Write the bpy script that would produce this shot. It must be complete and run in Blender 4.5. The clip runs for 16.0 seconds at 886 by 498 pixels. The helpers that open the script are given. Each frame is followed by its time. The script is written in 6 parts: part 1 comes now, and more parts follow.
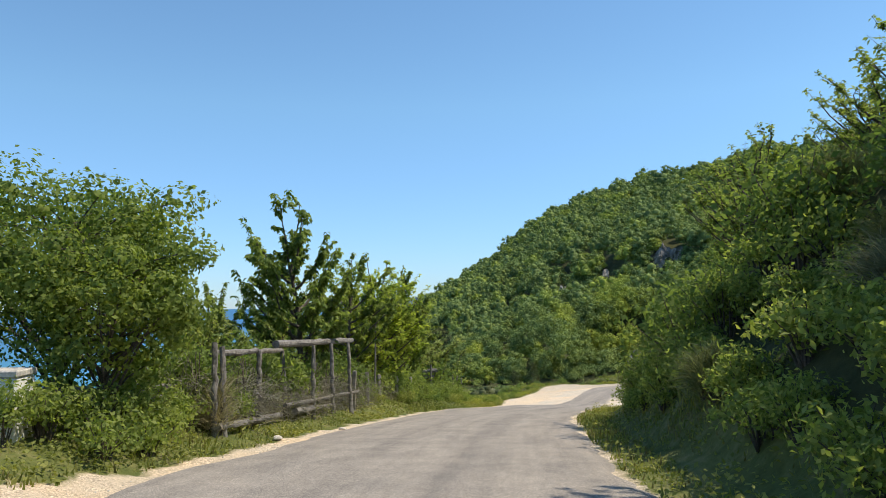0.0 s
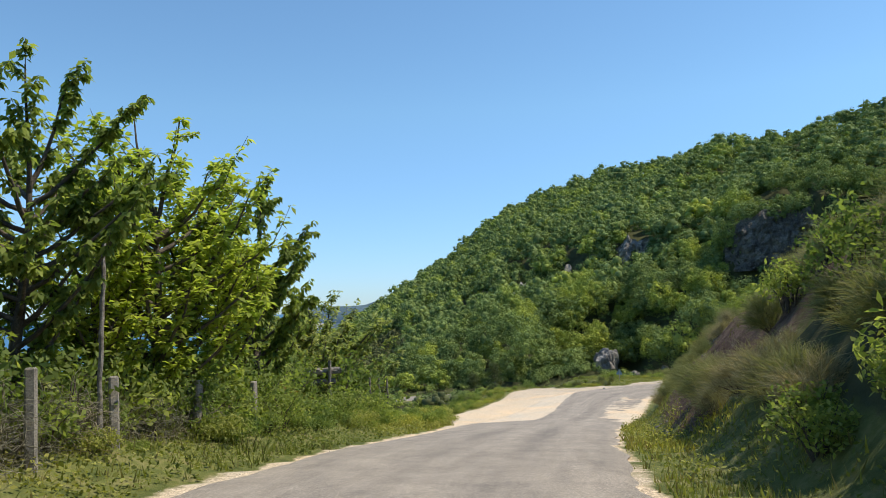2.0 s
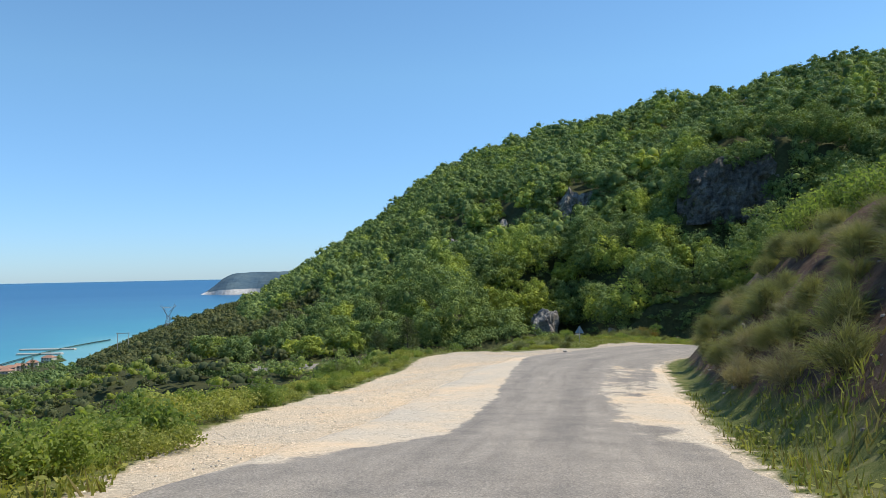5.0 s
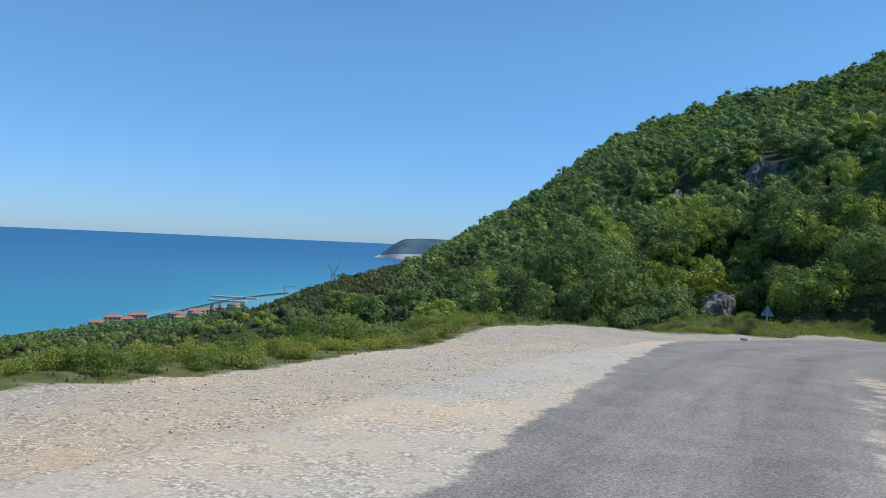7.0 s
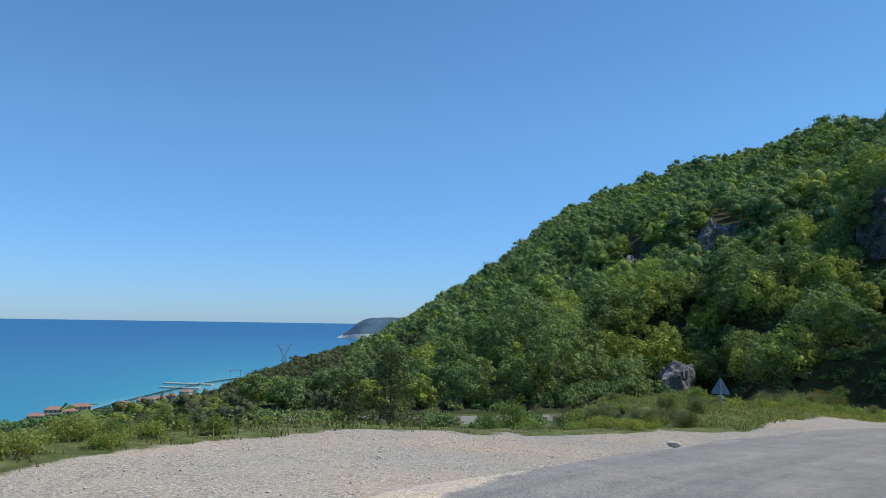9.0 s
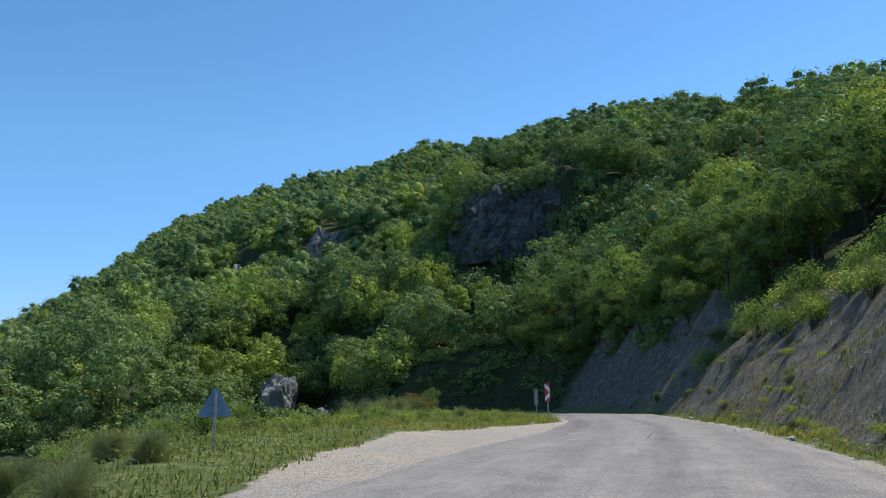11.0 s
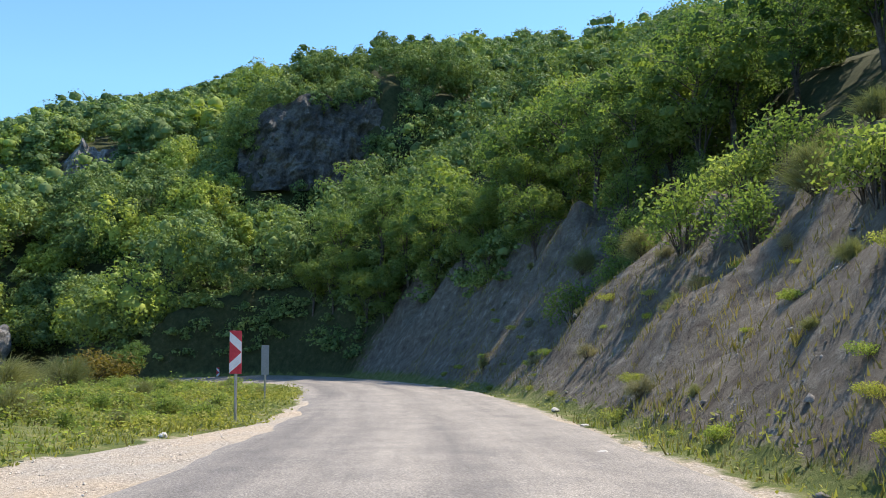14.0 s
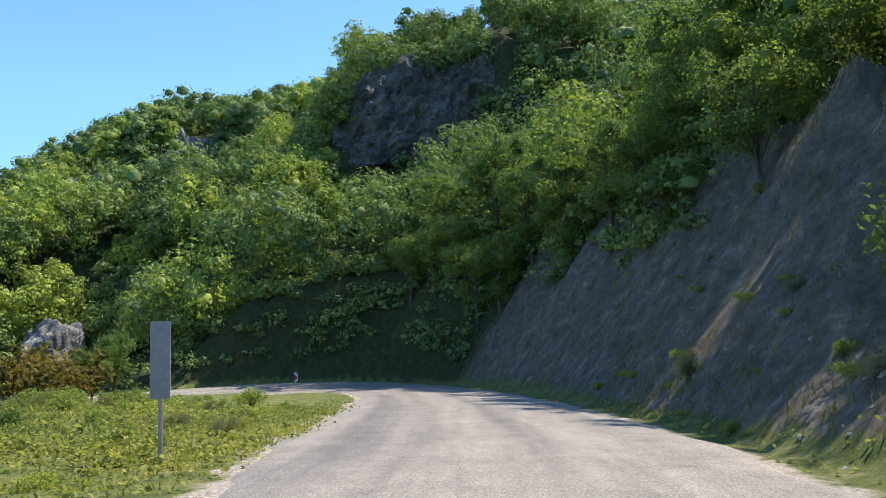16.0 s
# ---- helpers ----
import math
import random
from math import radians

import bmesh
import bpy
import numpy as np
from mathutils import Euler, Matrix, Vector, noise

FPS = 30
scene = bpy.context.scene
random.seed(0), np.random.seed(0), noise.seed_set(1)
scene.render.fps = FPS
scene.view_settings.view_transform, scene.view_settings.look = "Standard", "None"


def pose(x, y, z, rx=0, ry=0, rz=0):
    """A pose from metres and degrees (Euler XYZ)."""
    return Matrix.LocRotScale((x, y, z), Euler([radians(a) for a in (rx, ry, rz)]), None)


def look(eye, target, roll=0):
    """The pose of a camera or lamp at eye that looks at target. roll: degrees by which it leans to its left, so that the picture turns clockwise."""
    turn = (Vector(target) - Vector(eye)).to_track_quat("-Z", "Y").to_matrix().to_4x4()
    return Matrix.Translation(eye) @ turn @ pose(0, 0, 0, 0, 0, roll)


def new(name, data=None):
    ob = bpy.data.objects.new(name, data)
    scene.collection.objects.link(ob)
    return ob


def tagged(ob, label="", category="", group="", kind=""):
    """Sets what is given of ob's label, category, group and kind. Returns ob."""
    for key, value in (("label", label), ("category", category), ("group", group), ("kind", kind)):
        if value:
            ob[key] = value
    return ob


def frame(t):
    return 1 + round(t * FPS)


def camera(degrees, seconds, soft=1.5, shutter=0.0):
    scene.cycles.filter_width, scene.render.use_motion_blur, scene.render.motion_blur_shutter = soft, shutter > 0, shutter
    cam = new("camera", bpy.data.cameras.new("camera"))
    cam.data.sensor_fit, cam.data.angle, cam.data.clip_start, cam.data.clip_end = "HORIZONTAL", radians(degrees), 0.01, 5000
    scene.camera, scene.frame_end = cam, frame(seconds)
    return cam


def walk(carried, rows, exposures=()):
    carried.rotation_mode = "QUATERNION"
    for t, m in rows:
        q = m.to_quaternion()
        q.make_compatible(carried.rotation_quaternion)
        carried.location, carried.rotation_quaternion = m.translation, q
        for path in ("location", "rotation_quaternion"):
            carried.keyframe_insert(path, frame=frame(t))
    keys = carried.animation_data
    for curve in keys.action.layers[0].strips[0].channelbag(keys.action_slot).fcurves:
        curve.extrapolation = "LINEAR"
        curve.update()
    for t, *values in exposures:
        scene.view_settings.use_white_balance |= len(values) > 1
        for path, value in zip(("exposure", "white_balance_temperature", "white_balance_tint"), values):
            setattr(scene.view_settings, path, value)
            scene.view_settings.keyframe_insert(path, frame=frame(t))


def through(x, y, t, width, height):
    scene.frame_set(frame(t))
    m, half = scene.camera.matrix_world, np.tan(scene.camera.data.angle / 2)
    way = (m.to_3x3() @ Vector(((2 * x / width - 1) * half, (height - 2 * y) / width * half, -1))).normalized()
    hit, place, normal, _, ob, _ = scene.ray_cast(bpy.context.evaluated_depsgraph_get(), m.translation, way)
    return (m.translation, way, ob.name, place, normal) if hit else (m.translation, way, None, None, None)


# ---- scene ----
cam = camera(62.2, 16.0, 0.7)
PATH = [
    (0, (0.479, -0.844, 1.749), (0.436, 1.15, 1.895), -0.8),
    (0.5, (0.835, 3.03, 1.232), (0.805, 5.024, 1.391), -1.3),
    (1, (1.088, 7.454, 0.905), (1.082, 9.448, 1.065), -0.9),
    (1.5, (1.356, 12.248, 0.378), (1.393, 14.241, 0.54), -1.4),
    (2, (1.743, 16.812, -0.111), (1.818, 18.804, 0.046), -1.6),
    (2.5, (2.247, 20.821, -0.608), (2.378, 22.81, -0.448), -2.2),
    (3, (2.841, 24.675, -0.994), (3.001, 26.663, -0.842), -2.0),
    (3.5, (3.543, 28.667, -1.368), (3.757, 30.651, -1.231), -2.4),
    (3.7, (3.805, 30.166, -1.546), (4.032, 32.149, -1.413), -2.4),
    (5.8, (7.013, 44.257, -3.468), (7.247, 46.243, -3.441), -0.1),
    (6, (7.486, 45.747, -3.632), (7.63, 47.742, -3.609), -0.2),
    (6.5, (8.442, 49.417, -4.107), (8.304, 51.412, -4.095), 1.2),
    (7, (9.39, 52.359, -4.45), (9.187, 54.349, -4.464), 2.6),
    (7.5, (10.423, 55.274, -4.679), (10.195, 57.261, -4.708), 2.9),
    (8, (11.304, 57.831, -4.786), (11.07, 59.817, -4.769), 2.1),
    (8.5, (12.415, 60.848, -4.885), (12.192, 62.834, -4.807), 0.7),
    (9, (13.483, 63.697, -5.004), (13.373, 65.684, -4.804), 0.9),
    (9.5, (14.564, 66.179, -5.172), (14.755, 68.147, -4.873), 0.6),
    (10, (15.833, 69.073, -5.411), (16.289, 70.993, -5.09), -0.6),
    (10.2, (16.39, 70.295, -5.554), (16.952, 72.186, -5.227), -1.3),
    (12.3, (25.695, 82.289, -6.383), (26.791, 83.96, -6.29), -0.4),
    (12.5, (26.689, 83.472, -6.517), (27.81, 85.126, -6.423), -0.5),
    (13, (29.04, 86.344, -6.951), (30.223, 87.954, -6.863), 0.4),
    (13.5, (31.535, 89.209, -7.276), (32.791, 90.762, -7.174), 0.1),
    (14, (34.1, 92.06, -7.629), (35.35, 93.616, -7.509), -0.1),
    (14.5, (36.617, 95.105, -7.972), (37.833, 96.69, -7.875), -1.3),
    (15, (39.062, 98.315, -8.373), (40.222, 99.941, -8.263), -1.3),
    (15.5, (41.335, 101.562, -8.752), (42.405, 103.247, -8.631), -1.7),
    (16, (43.517, 105.06, -9.101), (44.491, 106.802, -8.971), -0.9),
]
EXPOSURES = [(0, 0.1, 7500, 12), (3.5, 0.05, 7450, 12), (6, -0.22, 6550, 10), (7, -0.42, 6150, 10), (10, -0.42, 6150, 10), (12.5, 0.4, 6650, 14), (16, 0.55, 6800, 14)]
walk(cam, [(t, look(eye, target, roll)) for t, eye, target, roll in PATH], EXPOSURES)

# ---- light ----
SUN_AZ, SUN_EL = 86.0, 59.0
world = bpy.data.worlds.new("sky")
scene.world = world
world.use_nodes = True
wn = world.node_tree.nodes
sky = wn.new("ShaderNodeTexSky")
sky.sky_type = "NISHITA"
sky.sun_disc = False
sky.sun_elevation, sky.sun_rotation = radians(SUN_EL), radians(SUN_AZ)
sky.altitude, sky.air_density, sky.dust_density, sky.ozone_density = 100, 1.0, 0.12, 4.0
tint = wn.new("ShaderNodeMix")
tint.data_type, tint.blend_type = "RGBA", "MULTIPLY"
tint.inputs[0].default_value, tint.inputs[7].default_value = 1.0, (0.67, 0.945, 1.055, 1)
up, high, hue = wn.new("ShaderNodeTexCoord"), wn.new("ShaderNodeSeparateXYZ"), wn.new("ShaderNodeValToRGB")
hue.color_ramp.elements[0].color, hue.color_ramp.elements[1].color = (0.41, 0.62, 1.0, 1), (0.67, 0.945, 1.055, 1)
hue.color_ramp.elements[1].position = 0.26
world.node_tree.links.new(up.outputs["Generated"], high.inputs[0])
world.node_tree.links.new(high.outputs[2], hue.inputs[0])
world.node_tree.links.new(hue.outputs[0], tint.inputs[7])
world.node_tree.links.new(sky.outputs[0], tint.inputs[6])
world.node_tree.links.new(tint.outputs[2], wn["Background"].inputs[0])
wn["Background"].inputs[1].default_value = 0.175
sun = new("sun", bpy.data.lights.new("sun", "SUN"))
sun.data.energy, sun.data.angle, sun.data.color = 4.8, radians(0.5), (1.0, 0.95, 0.86)
sun.matrix_world = look((0, 0, 60), (-math.sin(radians(SUN_AZ)) * math.cos(radians(SUN_EL)), -math.cos(radians(SUN_AZ)) * math.cos(radians(SUN_EL)), 60 - math.sin(radians(SUN_EL))))


# ---- materials ----
def mat(name, rough=0.8, metal=0.0, spec=0.3):
    m = bpy.data.materials.new(name)
    m.use_nodes = True
    b = m.node_tree.nodes["Principled BSDF"]
    b.inputs["Roughness"].default_value, b.inputs["Metallic"].default_value = rough, metal
    b.inputs["Specular IOR Level"].default_value = spec
    return m, m.node_tree.nodes, m.node_tree.links, b


def noise_tex(n, l, scale, detail=5, rough=0.6, coord="Object"):
    tc = n.new("ShaderNodeTexCoord")
    t = n.new("ShaderNodeTexNoise")
    t.inputs["Scale"].default_value, t.inputs["Detail"].default_value, t.inputs["Roughness"].default_value = scale, detail, rough
    l.new(tc.outputs[coord], t.inputs["Vector"])
    return t


def ramp(n, l, src, stops):
    r = n.new("ShaderNodeValToRGB")
    while len(r.color_ramp.elements) < len(stops):
        r.color_ramp.elements.new(0.5)
    for e, (p, c) in zip(r.color_ramp.elements, stops):
        e.position, e.color = p, (*c, 1) if len(c) == 3 else c
    l.new(src, r.inputs[0])
    return r


def mix(n, l, fac, a, b, kind="MIX"):
    m = n.new("ShaderNodeMix")
    m.data_type, m.blend_type = "RGBA", kind
    for sock, v in ((m.inputs[0], fac), (m.inputs[6], a), (m.inputs[7], b)):
        if hasattr(v, "links"):
            l.new(v, sock)
        elif isinstance(v, tuple):
            sock.default_value = (*v, 1)
        else:
            sock.default_value = v
    return m.outputs[2]


def bump(n, l, b, src, strength, dist):
    u = n.new("ShaderNodeBump")
    u.inputs["Strength"].default_value, u.inputs["Distance"].default_value = strength, dist
    l.new(src, u.inputs["Height"])
    l.new(u.outputs[0], b.inputs["Normal"])


def speckled(name, dark, light, scale, rough=0.85, bumpy=0.4, dist=0.02, fine=8.0, spec=0.3, metal=0.0, grain=0.4):
    """Two scales of noise between two colours, with relief."""
    m, n, l, b = mat(name, rough, metal, spec)
    big, small = noise_tex(n, l, scale), noise_tex(n, l, scale * fine, 6, 0.7)
    mid = tuple((p + q) / 2 for p, q in zip(dark, light))
    c1 = ramp(n, l, big.outputs[0], [(0.3, dark), (0.5, mid), (0.7, light)])
    c2 = ramp(n, l, small.outputs[0], [(0.3, (1 - 1.1 * grain,) * 3), (0.7, (1 + 0.85 * grain,) * 3)])
    l.new(mix(n, l, 1.0, c1.outputs[0], c2.outputs[0], "MULTIPLY"), b.inputs["Base Color"])
    bump(n, l, b, small.outputs[0], bumpy, dist)
    return m


def leafy(name, dark, light, through=0.42, rough=0.7):
    """Leaves: colour varies leaf by leaf and plant by plant; some light passes through."""
    m, n, l, b = mat(name, rough, 0, 0.12)
    geo, info = n.new("ShaderNodeNewGeometry"), n.new("ShaderNodeObjectInfo")
    c = ramp(n, l, geo.outputs["Random Per Island"], [(0.0, dark), (1.0, light)])
    patch = noise_tex(n, l, 0.16, 3, 0.55)
    p = ramp(n, l, patch.outputs[0], [(0.32, (0.60, 0.70, 0.70)), (0.5, (0.95, 0.97, 0.95)), (0.68, (1.3, 1.2, 0.9))])
    c2 = mix(n, l, 1.0, c.outputs[0], p.outputs[0], "MULTIPLY")
    h = ramp(n, l, info.outputs["Random"], [(0.0, (0.8, 0.85, 0.8)), (1.0, (1.15, 1.1, 1.0))])
    c3 = mix(n, l, 1.0, c2, h.outputs[0], "MULTIPLY")
    l.new(c3, b.inputs["Base Color"])
    tr, mx = n.new("ShaderNodeBsdfTranslucent"), n.new("ShaderNodeMixShader")
    warm = mix(n, l, 1.0, c3, (1.35, 1.4, 0.7), "MULTIPLY")
    l.new(warm, tr.inputs[0])
    mx.inputs[0].default_value = through
    l.new(b.outputs[0], mx.inputs[1])
    l.new(tr.outputs[0], mx.inputs[2])
    l.new(mx.outputs[0], n["Material Output"].inputs[0])
    return m


M_OAK = leafy("oak_leaves", (0.105, 0.165, 0.06), (0.20, 0.275, 0.105), 0.5)
M_BRIGHT = leafy("young_leaves", (0.15, 0.21, 0.065), (0.24, 0.305, 0.11), 0.5)
M_YELLOW = leafy("yellow_green_leaves", (0.23, 0.30, 0.065), (0.45, 0.50, 0.145), 0.6)
M_PINE = leafy("pine_needles", (0.075, 0.095, 0.05), (0.17, 0.185, 0.095), 0.3)
M_FOREST = leafy("forest_leaves", (0.104, 0.162, 0.062), (0.265, 0.345, 0.14), 0.22)
M_FRESH = leafy("fresh_forest_leaves", (0.18, 0.245, 0.06), (0.37, 0.44, 0.13), 0.28)
M_CHERRY = leafy("cherry_leaves", (0.105, 0.155, 0.045), (0.31, 0.375, 0.12), 0.48)
M_PALE = leafy("pale_fruit_leaves", (0.17, 0.215, 0.085), (0.42, 0.46, 0.21), 0.5)
M_OLIVE = leafy("olive_weed_leaves", (0.17, 0.20, 0.06), (0.40, 0.41, 0.15), 0.45)
M_WALNUT = leafy("walnut_leaves", (0.145, 0.20, 0.06), (0.37, 0.42, 0.155), 0.54)
M_BROOM = leafy("broom_twigs", (0.15, 0.165, 0.08), (0.34, 0.33, 0.19), 0.35)
M_DRY = leafy("dry_twigs", (0.20, 0.175, 0.12), (0.42, 0.37, 0.27), 0.3)
M_GRASS = leafy("grass_blades", (0.145, 0.175, 0.048), (0.37, 0.365, 0.135), 0.4)
M_HAY = leafy("dry_grass_blades", (0.16, 0.14, 0.06), (0.34, 0.29, 0.15), 0.3)
M_RED = leafy("reddish_leaves", (0.12, 0.11, 0.035), (0.27, 0.19, 0.06), 0.4)
M_TWIG = leafy("grey_dry_twigs", (0.13, 0.12, 0.095), (0.36, 0.34, 0.28), 0.15)
M_BARK = speckled("bark", (0.05, 0.04, 0.03), (0.16, 0.135, 0.11), 5, 0.9, 0.8, 0.03)
M_WOOD = speckled("weathered_wood", (0.075, 0.07, 0.063), (0.29, 0.275, 0.25), 11, 0.85, 0.6, 0.01)
M_CONCRETE = speckled("concrete", (0.34, 0.33, 0.30), (0.55, 0.53, 0.48), 2.5, 0.9, 0.4, 0.008)
M_STAINED = speckled("stained_concrete", (0.15, 0.14, 0.125), (0.36, 0.34, 0.30), 5, 0.9, 0.6, 0.01)
M_WHITE = speckled("white_paint", (0.6, 0.6, 0.57), (0.8, 0.8, 0.78), 2, 0.6, 0.1, 0.002, grain=0.08)
M_ROCK = speckled("limestone", (0.11, 0.105, 0.10), (0.40, 0.38, 0.35), 0.6, 0.9, 1.0, 0.2)
# darker limestone: the shade of the overhung recess is put into the colour
M_CLIFF = speckled("shaded_cliff", (0.045, 0.042, 0.037), (0.20, 0.185, 0.16), 0.35, 0.95, 1.0, 0.3)
M_STEEL = speckled("galvanised_steel", (0.30, 0.32, 0.33), (0.45, 0.46, 0.47), 6, 0.45, 0.1, 0.002, metal=0.7, grain=0.08)
M_PLATE = speckled("grey_sign_back", (0.24, 0.26, 0.28), (0.33, 0.35, 0.37), 3, 0.5, 0.1, 0.002, grain=0.08)
M_BLUEPLATE = speckled("blue_grey_sign_back", (0.14, 0.24, 0.36), (0.22, 0.33, 0.46), 3, 0.5, 0.1, 0.002, grain=0.08)
M_SIGNRED = speckled("red_reflective", (0.50, 0.03, 0.05), (0.62, 0.06, 0.08), 6, 0.35, 0.05, 0.001, grain=0.08)
M_SIGNWHITE = speckled("white_reflective", (0.7, 0.7, 0.7), (0.82, 0.82, 0.82), 6, 0.35, 0.05, 0.001, grain=0.08)
M_PLASTER = speckled("house_plaster", (0.5, 0.42, 0.32), (0.68, 0.6, 0.5), 0.4, 0.9, 0.1, 0.01)
M_TILE = speckled("roof_tiles", (0.30, 0.16, 0.11), (0.42, 0.25, 0.18), 0.8, 0.85, 0.4, 0.05)
M_GLASSY = speckled("window_dark", (0.03, 0.035, 0.04), (0.07, 0.08, 0.09), 1, 0.15, 0.0, 0.001, spec=0.6)
M_TRACK = speckled("pale_dirt", (0.42, 0.37, 0.30), (0.62, 0.57, 0.48), 0.2, 0.95, 0.3, 0.05)
M_STONE = speckled("pale_stones", (0.42, 0.39, 0.34), (0.70, 0.66, 0.60), 4, 0.9, 0.2, 0.004)
M_RUBBLE = speckled("bank_stones", (0.12, 0.105, 0.09), (0.36, 0.33, 0.285), 3, 0.95, 0.3, 0.01)
M_LINE = speckled("worn_line_paint", (0.17, 0.165, 0.16), (0.42, 0.41, 0.39), 9, 0.8, 0.3, 0.004)
# the blue-grey of distance haze is mixed into the headland's colour
M_HEAD = speckled("haze_tinted_headland", (0.06, 0.105, 0.145), (0.10, 0.15, 0.175), 0.012, 1.0, 0.0, 0.1, 6, 0.0, grain=0.15)
M_CHALK = speckled("chalk_cliff", (0.4, 0.38, 0.35), (0.62, 0.6, 0.56), 0.03, 1.0, 0.0, 0.1, 6, 0.0)


def pebbles(n, l, base, fine, mid):
    """Stones of a few centimetres over a gravel colour, and where they lie loose."""
    peb = n.new("ShaderNodeTexVoronoi")
    peb.inputs["Scale"].default_value = 36.0
    l.new(fine.inputs["Vector"].links[0].from_socket, peb.inputs["Vector"])
    grey = n.new("ShaderNodeSeparateColor")
    l.new(peb.outputs["Color"], grey.inputs[0])
    tone = ramp(n, l, grey.outputs[0], [(0.0, (0.66, 0.66, 0.67)), (0.5, (1.0, 1.02, 1.04)), (1.0, (1.42, 1.45, 1.48))])
    gap = ramp(n, l, peb.outputs["Distance"], [(0.35, (1, 1, 1)), (0.75, (0.8, 0.79, 0.78))])
    stony = mix(n, l, 1.0, mix(n, l, 1.0, base, tone.outputs[0], "MULTIPLY"), gap.outputs[0], "MULTIPLY")
    return stony, ramp(n, l, mid.outputs[0], [(0.42, (0, 0, 0)), (0.56, (1, 1, 1))]).outputs[0]


def ground_material():
    m, n, l, b = mat("ground_cover", 0.95, 0, 0.15)
    att = n.new("ShaderNodeAttribute")
    att.attribute_name = "zone"
    sep = n.new("ShaderNodeSeparateColor")
    l.new(att.outputs["Color"], sep.inputs[0])
    big, mid, fine, rub = noise_tex(n, l, 0.35), noise_tex(n, l, 2.2, 6, 0.7), noise_tex(n, l, 22, 5, 0.75), noise_tex(n, l, 1.6, 9, 0.78)
    grass = ramp(n, l, mid.outputs[0], [(0.3, (0.06, 0.085, 0.025)), (0.5, (0.13, 0.15, 0.045)), (0.7, (0.24, 0.22, 0.10))])
    earth = ramp(n, l, rub.outputs[0], [(0.25, (0.068, 0.056, 0.047)), (0.42, (0.135, 0.113, 0.092)), (0.56, (0.215, 0.19, 0.158)), (0.75, (0.43, 0.40, 0.345))])
    gravel = ramp(n, l, fine.outputs[0], [(0.28, (0.275, 0.235, 0.18)), (0.46, (0.45, 0.388, 0.305)), (0.6, (0.54, 0.467, 0.372)), (0.74, (0.75, 0.665, 0.55))])
    dust = ramp(n, l, big.outputs[0], [(0.40, (0.93, 0.95, 0.97)), (0.52, (1.0, 0.98, 0.95)), (0.64, (1.10, 1.02, 0.92))])
    stony, loose = pebbles(n, l, gravel.outputs[0], fine, mid)
    gravel2 = mix(n, l, 1.0, mix(n, l, loose, gravel.outputs[0], stony), dust.outputs[0], "MULTIPLY")
    gravel2 = mix(n, l, 1.0, gravel2, mix(n, l, att.outputs["Alpha"], (0.9, 0.91, 0.94), (1.3, 1.25, 1.18)), "MULTIPLY")
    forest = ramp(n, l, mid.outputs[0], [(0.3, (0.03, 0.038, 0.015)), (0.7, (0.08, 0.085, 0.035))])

    def edge(sock):
        a = n.new("ShaderNodeMath")
        a.operation = "MULTIPLY_ADD"
        l.new(mid.outputs[0], a.inputs[0])
        a.inputs[1].default_value, a.inputs[2].default_value = 0.9, -0.45
        s = n.new("ShaderNodeMath")
        s.operation = "ADD"
        l.new(sock, s.inputs[0])
        l.new(a.outputs[0], s.inputs[1])
        return ramp(n, l, s.outputs[0], [(0.4, (0, 0, 0)), (0.6, (1, 1, 1))]).outputs[0]

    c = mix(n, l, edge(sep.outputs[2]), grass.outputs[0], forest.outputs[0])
    redder = mix(n, l, att.outputs["Alpha"], (1.02, 1.02, 0.97), (0.74, 0.56, 0.5))
    c = mix(n, l, edge(sep.outputs[0]), c, mix(n, l, 1.0, earth.outputs[0], redder, "MULTIPLY"))
    c = mix(n, l, edge(sep.outputs[1]), c, gravel2)
    l.new(c, b.inputs["Base Color"])
    both = n.new("ShaderNodeMath")
    both.operation = "MULTIPLY_ADD"
    rough = n.new("ShaderNodeMath")
    rough.operation = "MULTIPLY"
    l.new(sep.outputs[0], rough.inputs[0])
    l.new(rub.outputs[0], rough.inputs[1])
    l.new(rough.outputs[0], both.inputs[0])
    both.inputs[1].default_value = 14.0
    l.new(fine.outputs[0], both.inputs[2])
    bump(n, l, b, both.outputs[0], 0.8, 0.045)
    return m


